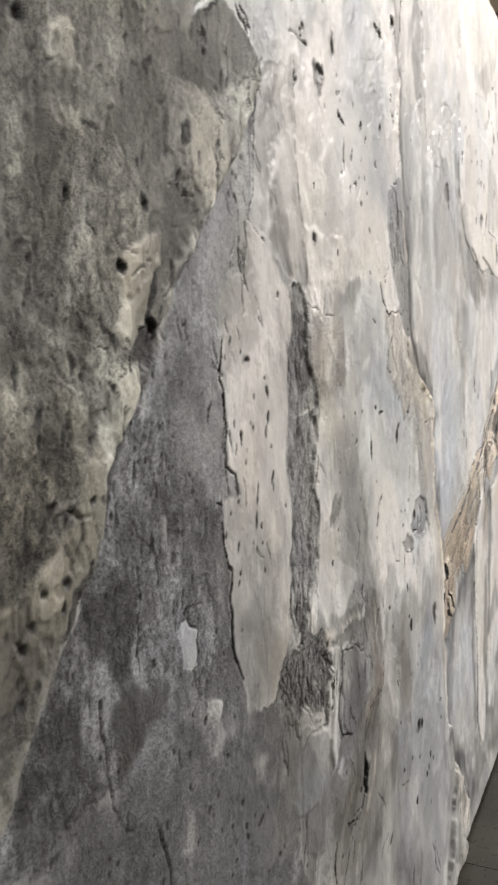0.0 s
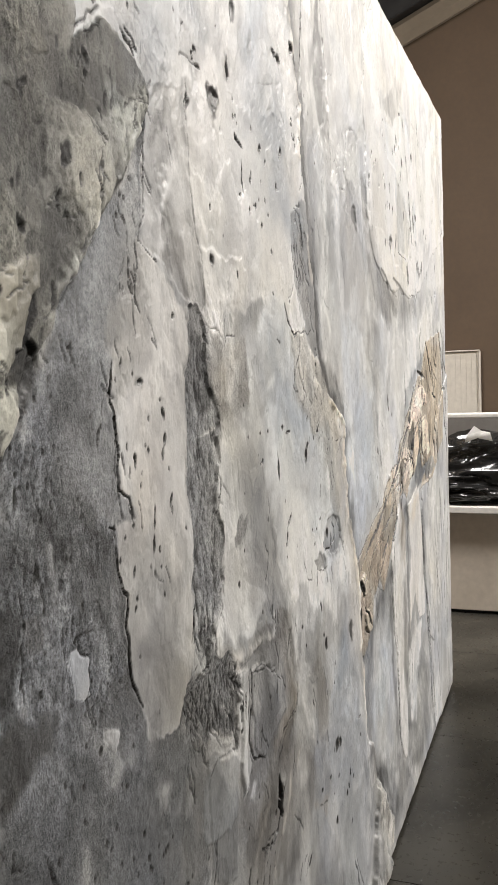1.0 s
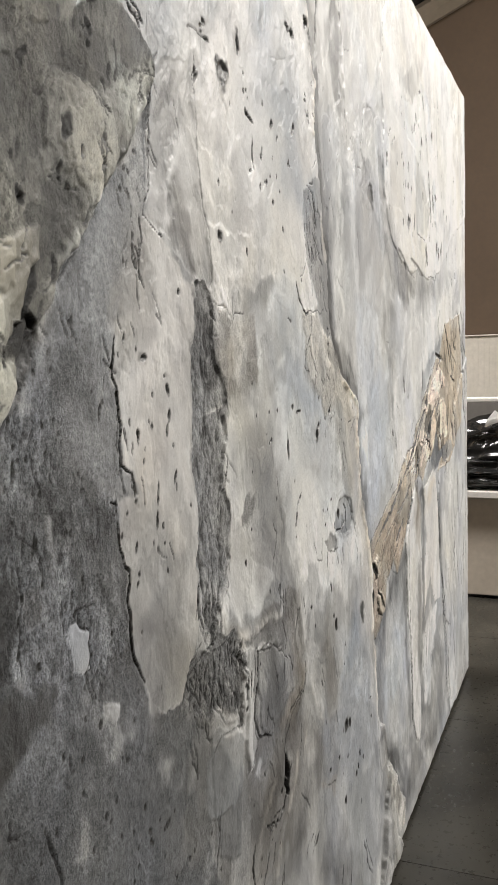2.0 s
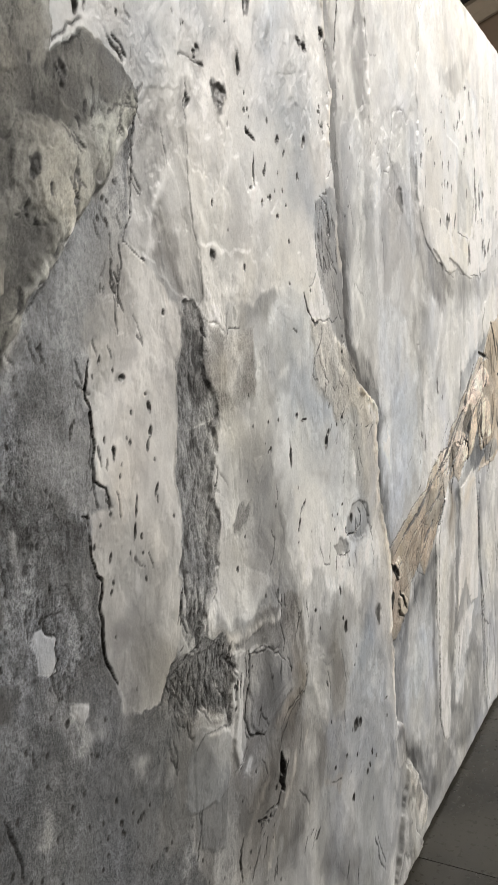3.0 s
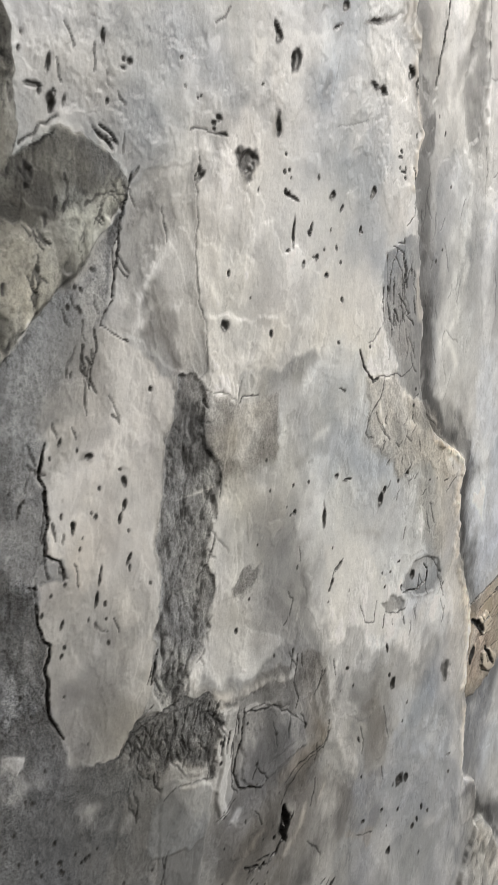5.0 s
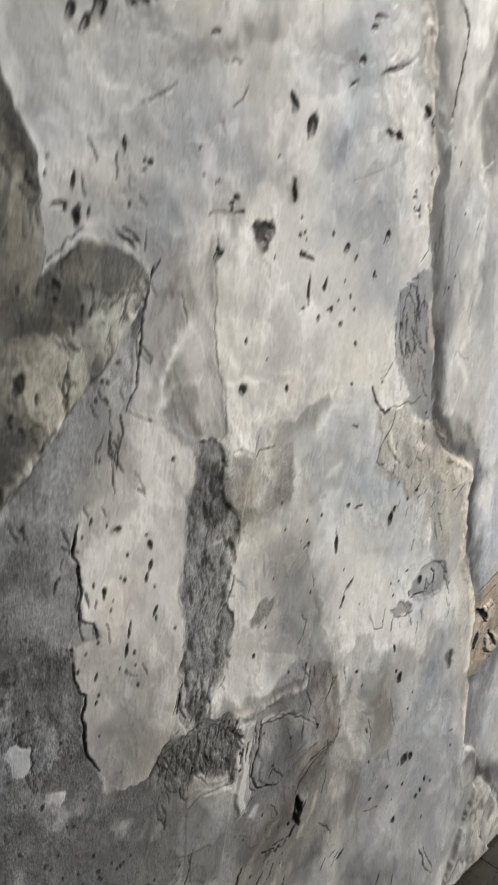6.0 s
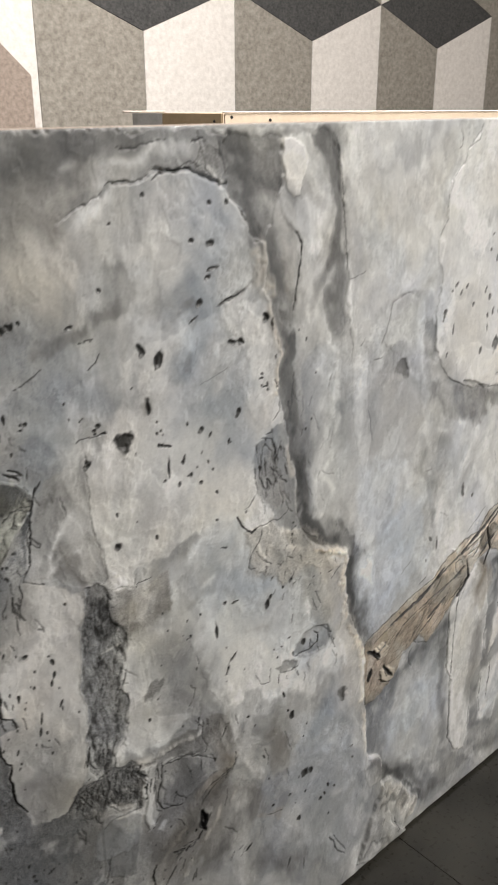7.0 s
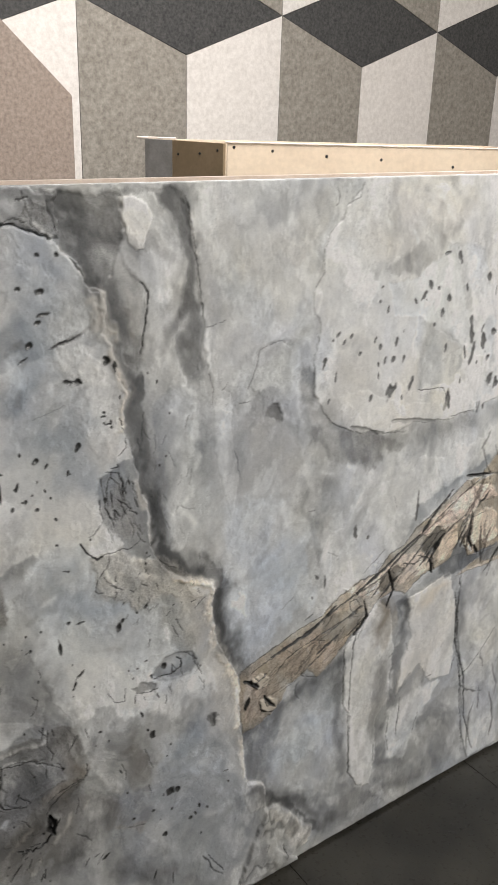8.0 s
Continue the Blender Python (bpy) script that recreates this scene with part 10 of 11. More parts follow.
splits((1.0, 1.45), (0.68, 0.96), 60, 0.09, 0.0110, 12, 21)
splits((1.06, 1.44), (0.10, 0.58), 24, 0.18, 0.0080, 3, 22)


def averaged(a, n):
    """Mean over 2n + 1 grid steps both ways."""
    for axis in (0, 1):
        pad = [(0, 0), (0, 0)]
        pad[axis] = (n + 1, n)
        c = np.cumsum(np.pad(a, pad, mode="edge"), axis=axis, dtype=np.float64)
        k = 2 * n + 1
        a = (c[k:] - c[:-k] if axis == 0 else c[:, k:] - c[:, :-k]) / k
    return a.astype(np.float32)


# towards the near end the band runs into the slab with no edge
run = smooth(-0.16, -0.21, XX) * smooth(1.325, 1.355, ZZ) * smooth(1.45, 1.425, ZZ)
HEIGHT = HEIGHT * (1 - run) + averaged(averaged(HEIGHT, 13), 13) * run
PIGMENT = PIGMENT * (1 - run[..., None]) + np.stack([averaged(averaged(PIGMENT[..., i], 13), 13) for i in range(3)], axis=-1) * run[..., None]
LATE_A *= 1 - run

# thin glazes: slow clouds of light and dark, dragged by the brush
wx, wz = fbm(XX, ZZ, 5, 4, 3, 21) - 0.5, fbm(XX, ZZ, 5, 4, 3, 22) - 0.5
U, V = XX + 0.14 * wx + 0.015 * BEND_X, ZZ + 0.18 * wz + 0.015 * BEND_Z
CLOUD = fbm(U, V, 10, 7, 4, 23, 0.5) - 0.5
BRUSH = fbm(U + 0.2 * V, V, 34, 10, 5, 24, 0.55) - 0.5
DAB = fbm(U + 0.03 * CLOUD, V + 0.25 * CLOUD * U, 26, 18, 4, 25, 0.48) - 0.5
level = 1 - smooth(0.3, 0.6, GRIT)
PIGMENT *= np.clip(1 + 0.5 * CLOUD + 0.05 * BRUSH + 0.24 * DAB, 0.5, 1.6)[..., None]
PIGMENT *= 1 + (fbm(U, V, 7, 5.5, 4, 9) - 0.5)[..., None] * np.array((-0.09, 0.0, 0.17), np.float32)
PIGMENT *= 1 + (fbm(U, V, 13, 9, 4, 35) - 0.5)[..., None] * np.array((0.05, 0.04, -0.07), np.float32)
# white rubbed over the high places, dark wash settled in others
rub = smooth(0.04, 0.2, fbm(U + 0.25 * V, V, 16, 9, 4, 10, 0.48) - 0.5) * 0.38 * level
PIGMENT += (np.array((0.72, 0.715, 0.70), np.float32) - PIGMENT) * rub[..., None]
stain = smooth(0.06, 0.24, fbm(U, V, 21, 13, 5, 12, 0.55) - 0.5)
PIGMENT *= 1 - stain[..., None] * np.array((0.17, 0.165, 0.155), np.float32)
# dry white scumbled on in small dabs, mostly over the far half
scumble = smooth(0.06, 0.2, fbm(U + 0.3 * V, V, 26, 17, 4, 36, 0.5) - 0.5) * smooth(-0.1, 0.1, fbm(XX, ZZ, 6, 5, 3, 37) - 0.45) * level * (0.18 + 0.16 * smooth(0.15, 0.4, XX))
PIGMENT += (np.array((0.78, 0.775, 0.76), np.float32) - PIGMENT) * scumble[..., None]
# smears of plaster that end in a thin torn edge over one another
smear = fbm(U + 0.3 * V, V - 0.1 * U, 12, 8, 7, 27, 0.58) * 4
saw = smear - np.floor(smear)
saw = np.where(saw > 0.97, (1 - saw) / 0.03, saw / 0.97)
where = smooth(-0.04, 0.12, fbm(XX, ZZ, 7, 5, 3, 28) - 0.5) * level
PIGMENT *= (1 + 0.12 * where * (saw - 0.5))[..., None]
HEIGHT += 0.0006 * where * saw
skin = fbm(XX + 0.06 * wx, ZZ + 0.06 * wz, 22, 14, 6, 33, 0.6) - 0.5
for t, k in ((0.03, 0.07), (0.10, 0.10)):
    e = smooth(t - 0.006, t + 0.006, skin) * level
    PIGMENT *= (1 + k * e)[..., None]
    HEIGHT += 0.0004 * e
# islands where the skin is torn: fine ragged scabs with dark edges
island = smooth(0.10, 0.18, fbm(XX, ZZ, 9, 7, 4, 31, 0.6) - 0.5)
scab = fbm(XX, ZZ, 80, 52, 5, 32, 0.65) - 0.5
torn = smooth(0.045, 0.06, scab) * island * level
rim_line = smooth(0.025, 0.045, scab) * (1 - smooth(0.045, 0.06, scab)) * island * level
PIGMENT *= (1 + 0.07 * torn - 0.2 * rim_line)[..., None]
HEIGHT += 0.0003 * torn - 0.0003 * rim_line
# the brown crust flakes in thin plates
crust = averaged((SECTION == SECTION_NAMES.index("brown_crust")).astype(np.float32), 4)
plates = fbm(XX + 0.05 * wx, ZZ + 0.05 * wz, 17, 12, 5, 51, 0.52) - 0.5
for t, k, h in ((-0.09, 0.3, 0.0012), (0.0, 0.16, 0.0010), (0.07, 0.34, 0.0014)):
    e = smooth(t - 0.004, t + 0.004, plates) * crust
    PIGMENT *= (1 + k * e)[..., None]
    HEIGHT += h * e
PIGMENT *= 1 - crust[..., None] * np.array((0.26, 0.25, 0.31), np.float32)
PIGMENT *= 1 + crust[..., None] * (fbm(U, V, 12, 8, 4, 54) - 0.5)[..., None] * np.array((0.2, 0.1, 0.0), np.float32)
split = 1 - np.abs(2 * fbm(U, V, 30, 17, 5, 53, 0.6) - 1) * 3
PIGMENT *= (1 - 0.75 * crust * smooth(0.88, 0.96, split) * smooth(-0.05, 0.08, MOTTLE))[..., None]
# fine cracking and grit where the plaster was left rough
sandy = smooth(0.05, 0.13, PIGMENT[..., 0] - PIGMENT[..., 2]) * smooth(0.3, 0.5, GRIT)
rough = smooth(0.3, 0.8, GRIT) * (1 - 0.8 * sandy)
ridge = 1 - np.abs(2 * fbm(U, V, 50, 24, 4, 13) - 1) * 2.6
crack = smooth(0.86, 0.97, ridge) * smooth(0.45, 0.75, GRIT)
knob = fbm(XX, ZZ, 190, 120, 4, 41, 0.65) - 0.5
knob_big = fbm(XX, ZZ, 48, 30, 5, 42, 0.6) - 0.5
# colour follows this relief: hollows and cracks darker, knobs lighter
PIGMENT *= np.clip(1 + rough * (1.1 * knob + 0.9 * knob_big), 0.4, 1.7)[..., None] * (1 - 0.45 * crack)[..., None]
HEIGHT += rough * (0.0009 * knob + 0.0010 * knob_big) - 0.0006 * crack
# the fissure is torn lengthwise
fissure = averaged((SECTION == SECTION_NAMES.index("rough_fissure")).astype(np.float32), 2)
fibre = fbm(XX + 0.12 * ZZ + 0.02 * wx, ZZ, 120, 52, 5, 44, 0.65) - 0.5
HEIGHT += fissure * 0.004 * fibre
PIGMENT *= (1 + fissure * (0.9 * np.clip(fibre, -0.4, 0.4) - 0.5 * smooth(-0.08, -0.16, fibre)))[..., None]
# the vein is split lengthwise, like bark; the corner has crumbled
rock = np.abs(fbm(0.81 * XX + 0.59 * ZZ + 0.05 * wx, 0.81 * ZZ - 0.59 * XX + 0.02 * wz, 7, 26, 5, 17, 0.55) - 0.5)
HEIGHT += sandy * (0.03 * rock - 0.004)
# the bottoms of the splits are coloured darker
PIGMENT *= ((1.15 - 0.75 * smooth(0.05, 0.0, rock)) ** sandy)[..., None]
PIGMENT *= 1 + sandy[..., None] * np.array((0.05, -0.05, 0.0), np.float32)
lumpy = np.abs(fbm(XX + 0.03 * BEND_X, ZZ + 0.05 * BEND_Z, 11, 9, 4, 18, 0.5) - 0.5)
corner = averaged((SECTION == SECTION_NAMES.index("crumbled_corner")).astype(np.float32), 3)
HEIGHT += corner * (0.03 * lumpy - 0.001)
# likewise darker between the lumps
PIGMENT *= (1 - 0.5 * corner * smooth(0.05, 0.0, lumpy))[..., None]
HEIGHT += 0.0020 * CLOUD + 0.0006 * BRUSH + 0.0009 * DAB + GRIT * (0.0005 * SCRAPE + 0.0008 * ROUGH)
# dry brushing parts light from dark at every edge
light = averaged(PIGMENT.mean(axis=-1), 1)
contrast = 0.34 + 0.55 * smooth(0.3, 0.6, GRIT)
PIGMENT *= np.clip((light / averaged(averaged(light, 12), 9)) ** contrast, 0.55, 1.5)[..., None]
SOFT = averaged(averaged(PIGMENT.mean(axis=-1), 9), 7)[..., None]
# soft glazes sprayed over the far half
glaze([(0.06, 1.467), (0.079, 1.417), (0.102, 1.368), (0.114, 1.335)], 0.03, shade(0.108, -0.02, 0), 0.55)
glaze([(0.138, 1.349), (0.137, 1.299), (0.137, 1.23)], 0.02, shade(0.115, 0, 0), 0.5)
# the second gutter's shade, softened with a dark glaze
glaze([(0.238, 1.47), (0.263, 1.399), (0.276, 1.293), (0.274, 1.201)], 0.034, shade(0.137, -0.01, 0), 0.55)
# bluish dark at the slab's foot: sprayed paint and the edge's shade
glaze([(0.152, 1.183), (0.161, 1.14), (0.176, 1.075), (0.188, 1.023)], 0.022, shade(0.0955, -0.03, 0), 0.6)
glaze([(0.228, 1.384), (0.218, 1.325)], 0.024, shade(0.776, 0, 0), 0.45)
glaze([(0.242, 1.159), (0.258, 1.117)], 0.024, shade(0.776, 0, 0), 0.45)
glaze([(0.275, 0.992), (0.259, 0.954)], 0.024, shade(0.776, 0, 0), 0.45)
glaze([(0.199, 1.373), (0.208, 1.326)], 0.024, shade(0.776, 0, 0), 0.45)
glaze([(0.326, 1.145), (0.335, 1.083), (0.346, 0.959)], 0.018, shade(0.79, 0, 0), 0.6)
glaze([(0.289, 1.283), (0.303, 1.207)], 0.018, shade(0.79, 0, 0), 0.6)
glaze([(0.362, 1.393), (0.42, 1.344), (0.464, 1.387)], 0.06, shade(0.438, 0.03, 0), 0.5)
glaze([(0.396, 1.071), (0.487, 1.01)], 0.06, shade(0.438, 0.03, 0), 0.5)
glaze([(0.328, 1.454), (0.381, 1.47)], 0.03, shade(0.79, 0.01, 0), 0.4)
glaze([(0.479, 1.301), (0.471, 1.278)], 0.03, shade(0.79, 0.01, 0), 0.4)
glaze([(0.374, 1.356), (0.44, 1.397)], 0.03, shade(0.79, 0.01, 0), 0.4)
# shade beneath the white plate's lower rim, glazed on
glaze([(0.536, 1.072), (0.609, 1.025), (0.685, 0.992), (0.829, 0.976), (0.984, 0.978)], 0.03, shade(0.244, -0.01, 0), 0.55)
glaze([(0.599, 0.972), (0.66, 0.952)], 0.026, shade(0.211, 0, 0), 0.5)
glaze([(0.546, 0.94), (0.591, 0.905)], 0.026, shade(0.211, 0, 0), 0.5)
glaze([(0.426, 1.092), (0.445, 1.078)], 0.026, shade(0.211, 0, 0), 0.5)
glaze([(0.851, 1.164), (0.853, 1.117), (0.839, 1.072)], 0.044, shade(0.475, -0.03, 0), 0.5)
glaze([(0.716, 1.236), (0.755, 1.166), (0.733, 1.101)], 0.044, shade(0.79, -0.01, 0), 0.45)
glaze([(0.921, 1.316), (0.967, 1.256)], 0.044, shade(0.79, -0.01, 0), 0.45)
glaze([(0.62, 1.338), (0.598, 1.29)], 0.044, shade(0.79, -0.01, 0), 0.45)
glaze([(0.688, 1.452), (0.775, 1.439), (0.841, 1.406)], 0.05, shade(0.648, 0.04, 0), 0.5)
glaze([(0.612, 1.407), (0.671, 1.365)], 0.05, shade(0.648, 0.04, 0), 0.5)
glaze([(0.701, 0.902), (0.788, 0.915), (0.905, 0.922)], 0.024, shade(0.79, 0.01, 0), 0.55)
glaze([(0.639, 0.857), (0.683, 0.871)], 0.024, shade(0.79, 0.01, 0), 0.55)
glaze([(0.887, 0.821), (0.97, 0.855), (1.061, 0.873)], 0.024, shade(0.324, -0.07, 0), 0.6)
# lower down the same edge, its shade kept in the dark blue
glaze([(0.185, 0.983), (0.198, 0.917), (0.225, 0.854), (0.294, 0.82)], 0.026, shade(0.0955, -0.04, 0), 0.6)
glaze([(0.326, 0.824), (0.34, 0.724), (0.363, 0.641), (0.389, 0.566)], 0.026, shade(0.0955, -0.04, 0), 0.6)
glaze([(0.434, 0.779), (0.502, 0.77)], 0.06, shade(0.624, -0.03, 0), 0.5)
glaze([(0.391, 0.886), (0.428, 0.911)], 0.06, shade(0.624, -0.03, 0), 0.5)
glaze([(0.66, 0.775), (0.619, 0.748), (0.584, 0.733)], 0.036, shade(0.79, -0.01, 0), 0.55)
glaze([(0.755, 0.794), (0.695, 0.765)], 0.036, shade(0.79, -0.01, 0), 0.55)
glaze([(0.508, 0.666), (0.44, 0.638), (0.401, 0.594)], 0.04, shade(0.354, -0.05, 0), 0.4)
glaze([(0.594, 0.868), (0.553, 0.842)], 0.04, shade(0.354, -0.05, 0), 0.4)
# wide and narrow bands of the slab edge's shade, mixed with paint
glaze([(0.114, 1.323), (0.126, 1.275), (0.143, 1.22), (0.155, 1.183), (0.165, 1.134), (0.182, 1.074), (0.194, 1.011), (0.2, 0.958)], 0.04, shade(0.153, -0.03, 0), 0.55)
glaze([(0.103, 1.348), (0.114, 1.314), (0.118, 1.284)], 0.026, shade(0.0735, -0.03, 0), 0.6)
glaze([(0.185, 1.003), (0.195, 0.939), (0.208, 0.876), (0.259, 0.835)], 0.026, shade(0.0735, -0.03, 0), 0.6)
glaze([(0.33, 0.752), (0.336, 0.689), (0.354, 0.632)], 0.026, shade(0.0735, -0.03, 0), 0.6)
glaze([(0.3, 1.401), (0.324, 1.425), (0.355, 1.447), (0.387, 1.459)], 0.01, shade(0.79, 0, 0), 0.6)
glaze([(0.326, 1.338), (0.363, 1.348), (0.391, 1.357)], 0.01, shade(0.79, 0, 0), 0.6)
glaze([(0.332, 1.306), (0.364, 1.33)], 0.01, shade(0.79, 0, 0), 0.6)
glaze([(0.451, 1.318), (0.47, 1.292), (0.484, 1.261)], 0.01, shade(0.79, 0, 0), 0.6)
glaze([(0.396, 1.223), (0.392, 1.184)], 0.01, shade(0.79, 0, 0), 0.6)
glaze([(0.546, 0.946), (0.581, 0.944)], 0.01, shade(0.79, 0, 0), 0.6)
glaze([(0.631, 0.944), (0.679, 0.915)], 0.01, shade(0.79, 0, 0), 0.6)
glaze([(0.433, 0.791), (0.472, 0.816)], 0.01, shade(0.79, 0, 0), 0.6)
glaze([(0.258, 1.286), (0.246, 1.26), (0.227, 1.217)], 0.01, shade(0.79, 0, 0), 0.6)
glaze([(0.227, 1.289), (0.212, 1.247), (0.207, 1.211)], 0.012, shade(0.79, 0, 0), 0.5)
glaze([(0.246, 1.215), (0.258, 1.166)], 0.012, shade(0.79, 0, 0), 0.5)
glaze([(0.282, 0.915), (0.259, 0.889)], 0.012, shade(0.79, 0, 0), 0.5)
glaze([(0.364, 0.949), (0.401, 0.951)], 0.012, shade(0.79, 0, 0), 0.5)
glaze([(0.382, 1.136), (0.371, 1.097)], 0.012, shade(0.79, 0, 0), 0.5)
glaze([(0.632, 1.472), (0.674, 1.457)], 0.012, shade(0.79, 0, 0), 0.5)
glaze([(0.752, 1.45), (0.776, 1.434)], 0.012, shade(0.79, 0, 0), 0.5)
glaze([(0.61, 1.426), (0.594, 1.398)], 0.012, shade(0.79, 0, 0), 0.5)
# glazes under the vein and on its shards
# the vein's shade once more, as a slate glaze
glaze([(0.402, 0.406), (0.464, 0.424), (0.518, 0.443), (0.589, 0.464), (0.656, 0.495)], 0.024, shade(0.108, -0.05, 0), 0.7)
glaze([(0.536, 0.317), (0.559, 0.352), (0.589, 0.368)], 0.06, shade(0.697, -0.03, 0), 0.6)
glaze([(0.421, 0.245), (0.506, 0.189), (0.583, 0.115), (0.64, 0.033)], 0.03, shade(0.0477, -0.02, 0), 0.7)
glaze([(0.646, 0.448), (0.651, 0.355), (0.663, 0.256), (0.682, 0.166)], 0.024, shade(0.115, -0.03, 0), 0.6)
glaze([(0.763, 0.596), (0.787, 0.563), (0.763, 0.535)], 0.026, shade(0.137, 0.2, 0), 0.75)
glaze([(0.835, 0.569), (0.844, 0.529), (0.837, 0.501)], 0.02, shade(0.0554, -0.06, 0), 0.75)
glaze([(0.893, 0.564), (0.962, 0.579)], 0.03, shade(0.648, 0.1, 0), 0.6)
glaze([(0.783, 0.423), (0.783, 0.305), (0.773, 0.237)], 0.03, shade(0.162, -0.01, 0), 0.6)
glaze([(0.87, 0.123), (0.889, 0.052)], 0.03, shade(0.162, -0.01, 0), 0.6)
glaze([(0.847, 0.046), (0.949, 0.021)], 0.03, shade(0.162, -0.01, 0), 0.6)
glaze([(0.698, 0.501), (0.701, 0.395)], 0.026, shade(0.79, 0.01, 0), 0.6)
glaze([(0.736, 0.238), (0.743, 0.152)], 0.026, shade(0.79, 0.01, 0), 0.6)
glaze([(0.854, 0.249), (0.851, 0.166)], 0.026, shade(0.79, 0.01, 0), 0.6)
glaze([(0.969, 0.477), (0.978, 0.362)], 0.026, shade(0.79, 0.01, 0), 0.6)
glaze([(0.877, 0.464), (0.861, 0.376)], 0.026, shade(0.79, 0.01, 0), 0.6)
glaze([(0.961, 0.205), (1.016, 0.124)], 0.04, shade(0.244, -0.01, 0), 0.55)
glaze([(0.951, 0.084), (1.028, 0.046)], 0.04, shade(0.244, -0.01, 0), 0.55)
glaze([(1.083, 0.453), (1.152, 0.311)], 0.04, shade(0.79, 0.01, 0), 0.5)
glaze([(1.162, 0.148), (1.202, 0.056)], 0.04, shade(0.79, 0.01, 0), 0.5)
glaze([(0.997, 0.62), (1.071, 0.621), (1.133, 0.618)], 0.024, shade(0.137, -0.05, 0), 0.6)
glaze([(1.017, 0.538), (1.037, 0.437)], 0.024, shade(0.137, -0.05, 0), 0.6)
# glazes of the slab
glaze([(0.063, 0.984), (0.091, 0.957)], 0.04, shade(0.723, 0.01, 0), 0.5)
glaze([(0.01, 1.313), (0.023, 1.246)], 0.04, shade(0.723, 0.01, 0), 0.5)
glaze([(0.076, 1.273), (0.082, 1.203)], 0.04, shade(0.723, 0.01, 0), 0.5)
glaze([(0.058, 0.824), (0.116, 0.834), (0.158, 0.787)], 0.06, shade(0.42, -0.07, 0), 0.45)
glaze([(-0.022, 1.211), (0, 1.165)], 0.06, shade(0.42, -0.07, 0), 0.45)
glaze([(0.041, 1.112), (0.047, 1.055)], 0.06, shade(0.42, -0.07, 0), 0.45)
glaze([(0.057, 0.642), (0.109, 0.607), (0.154, 0.606)], 0.034, shade(0.776, 0.01, 0), 0.5)
glaze([(0.167, 0.679), (0.224, 0.669)], 0.034, shade(0.776, 0.01, 0), 0.5)
glaze([(-0.051, 0.677), (-0.015, 0.627)], 0.05, shade(0.221, 0.01, 0), 0.4)
glaze([(-0.082, 0.766), (-0.068, 0.706)], 0.05, shade(0.221, 0.01, 0), 0.4)
glaze([(0.136, 0.495), (0.151, 0.462)], 0.05, shade(0.137, 0.04, 0), 0.55)
glaze([(0.102, 0.38), (0.148, 0.328)], 0.05, shade(0.137, 0.04, 0), 0.55)
glaze([(0.254, 0.455), (0.273, 0.51)], 0.06, shade(0.282, -0.05, 0), 0.5)
glaze([(0.222, 0.371), (0.287, 0.279)], 0.06, shade(0.282, -0.05, 0), 0.5)
glaze([(0.036, 0.35), (0.009, 0.312)], 0.05, shade(0.064, 0, 0), 0.6)
glaze([(-0.044, 0.497), (-0.017, 0.432)], 0.05, shade(0.064, 0, 0), 0.6)
glaze([(-0.076, 0.597), (-0.05, 0.549)], 0.05, shade(0.064, 0, 0), 0.6)
glaze([(0.121, 0.229), (0.195, 0.154)], 0.05, shade(0.064, 0, 0), 0.6)
glaze([(0.099, 0.463), (0.106, 0.497)], 0.026, shade(0.535, 0.01, 0), 0.5)
glaze([(0.36, 0.209), (0.381, 0.119)], 0.026, shade(0.535, 0.01, 0), 0.5)
glaze([(0.011, 0.555), (0.027, 0.571)], 0.026, shade(0.535, 0.01, 0), 0.5)
glaze([(-0.28, 1.459), (-0.229, 1.46), (-0.155, 1.467)], 0.04, shade(0.108, -0.03, 0), 0.55)
glaze([(-0.134, 1.441), (-0.08, 1.451), (-0.027, 1.463)], 0.03, shade(0.556, 0, 0), 0.55)
glaze([(-0.183, 1.386), (-0.16, 1.4)], 0.044, shade(0.672, 0.02, 0), 0.5)
glaze([(0.034, 1.36), (0.048, 1.337)], 0.044, shade(0.672, 0.02, 0), 0.5)
glaze([(-0.231, 1.338), (-0.218, 1.315)], 0.044, shade(0.672, 0.02, 0), 0.5)
glaze([(-0.041, 1.4), (-0.015, 1.405)], 0.044, shade(0.672, 0.02, 0), 0.5)
glaze([(-0.085, 1.351), (-0.061, 1.335)], 0.044, shade(0.672, 0.02, 0), 0.5)
glaze([(-0.019, 1.287), (0.004, 1.298), (0.019, 1.311)], 0.03, shade(0.244, -0.03, 0), 0.5)
glaze([(-0.105, 1.272), (-0.091, 1.252), (-0.079, 1.239)], 0.02, shade(0.749, -0.01, 0), 0.6)
glaze([(-0.048, 1.24), (-0.022, 1.221)], 0.02, shade(0.749, -0.01, 0), 0.6)
glaze([(-0.129, 1.407), (-0.168, 1.391)], 0.02, shade(0.749, -0.01, 0), 0.6)
glaze([(-0.245, 1.389), (-0.224, 1.396), (-0.201, 1.382)], 0.024, shade(0.162, 0.01, 0), 0.5)
glaze([(-0.206, 1.37), (-0.197, 1.388)], 0.024, shade(0.162, 0.01, 0), 0.5)
glaze([(-0.281, 1.249), (-0.241, 1.235), (-0.211, 1.242)], 0.03, shade(0.269, -0.04, 0), 0.45)
glaze([(-0.273, 1.195), (-0.223, 1.197)], 0.03, shade(0.269, -0.04, 0), 0.45)
glaze([(-0.17, 1.192), (-0.123, 1.159)], 0.03, shade(0.269, -0.04, 0), 0.45)
glaze([(-0.182, 1.137), (-0.158, 1.134)], 0.024, shade(0.211, 0.02, 0), 0.45)
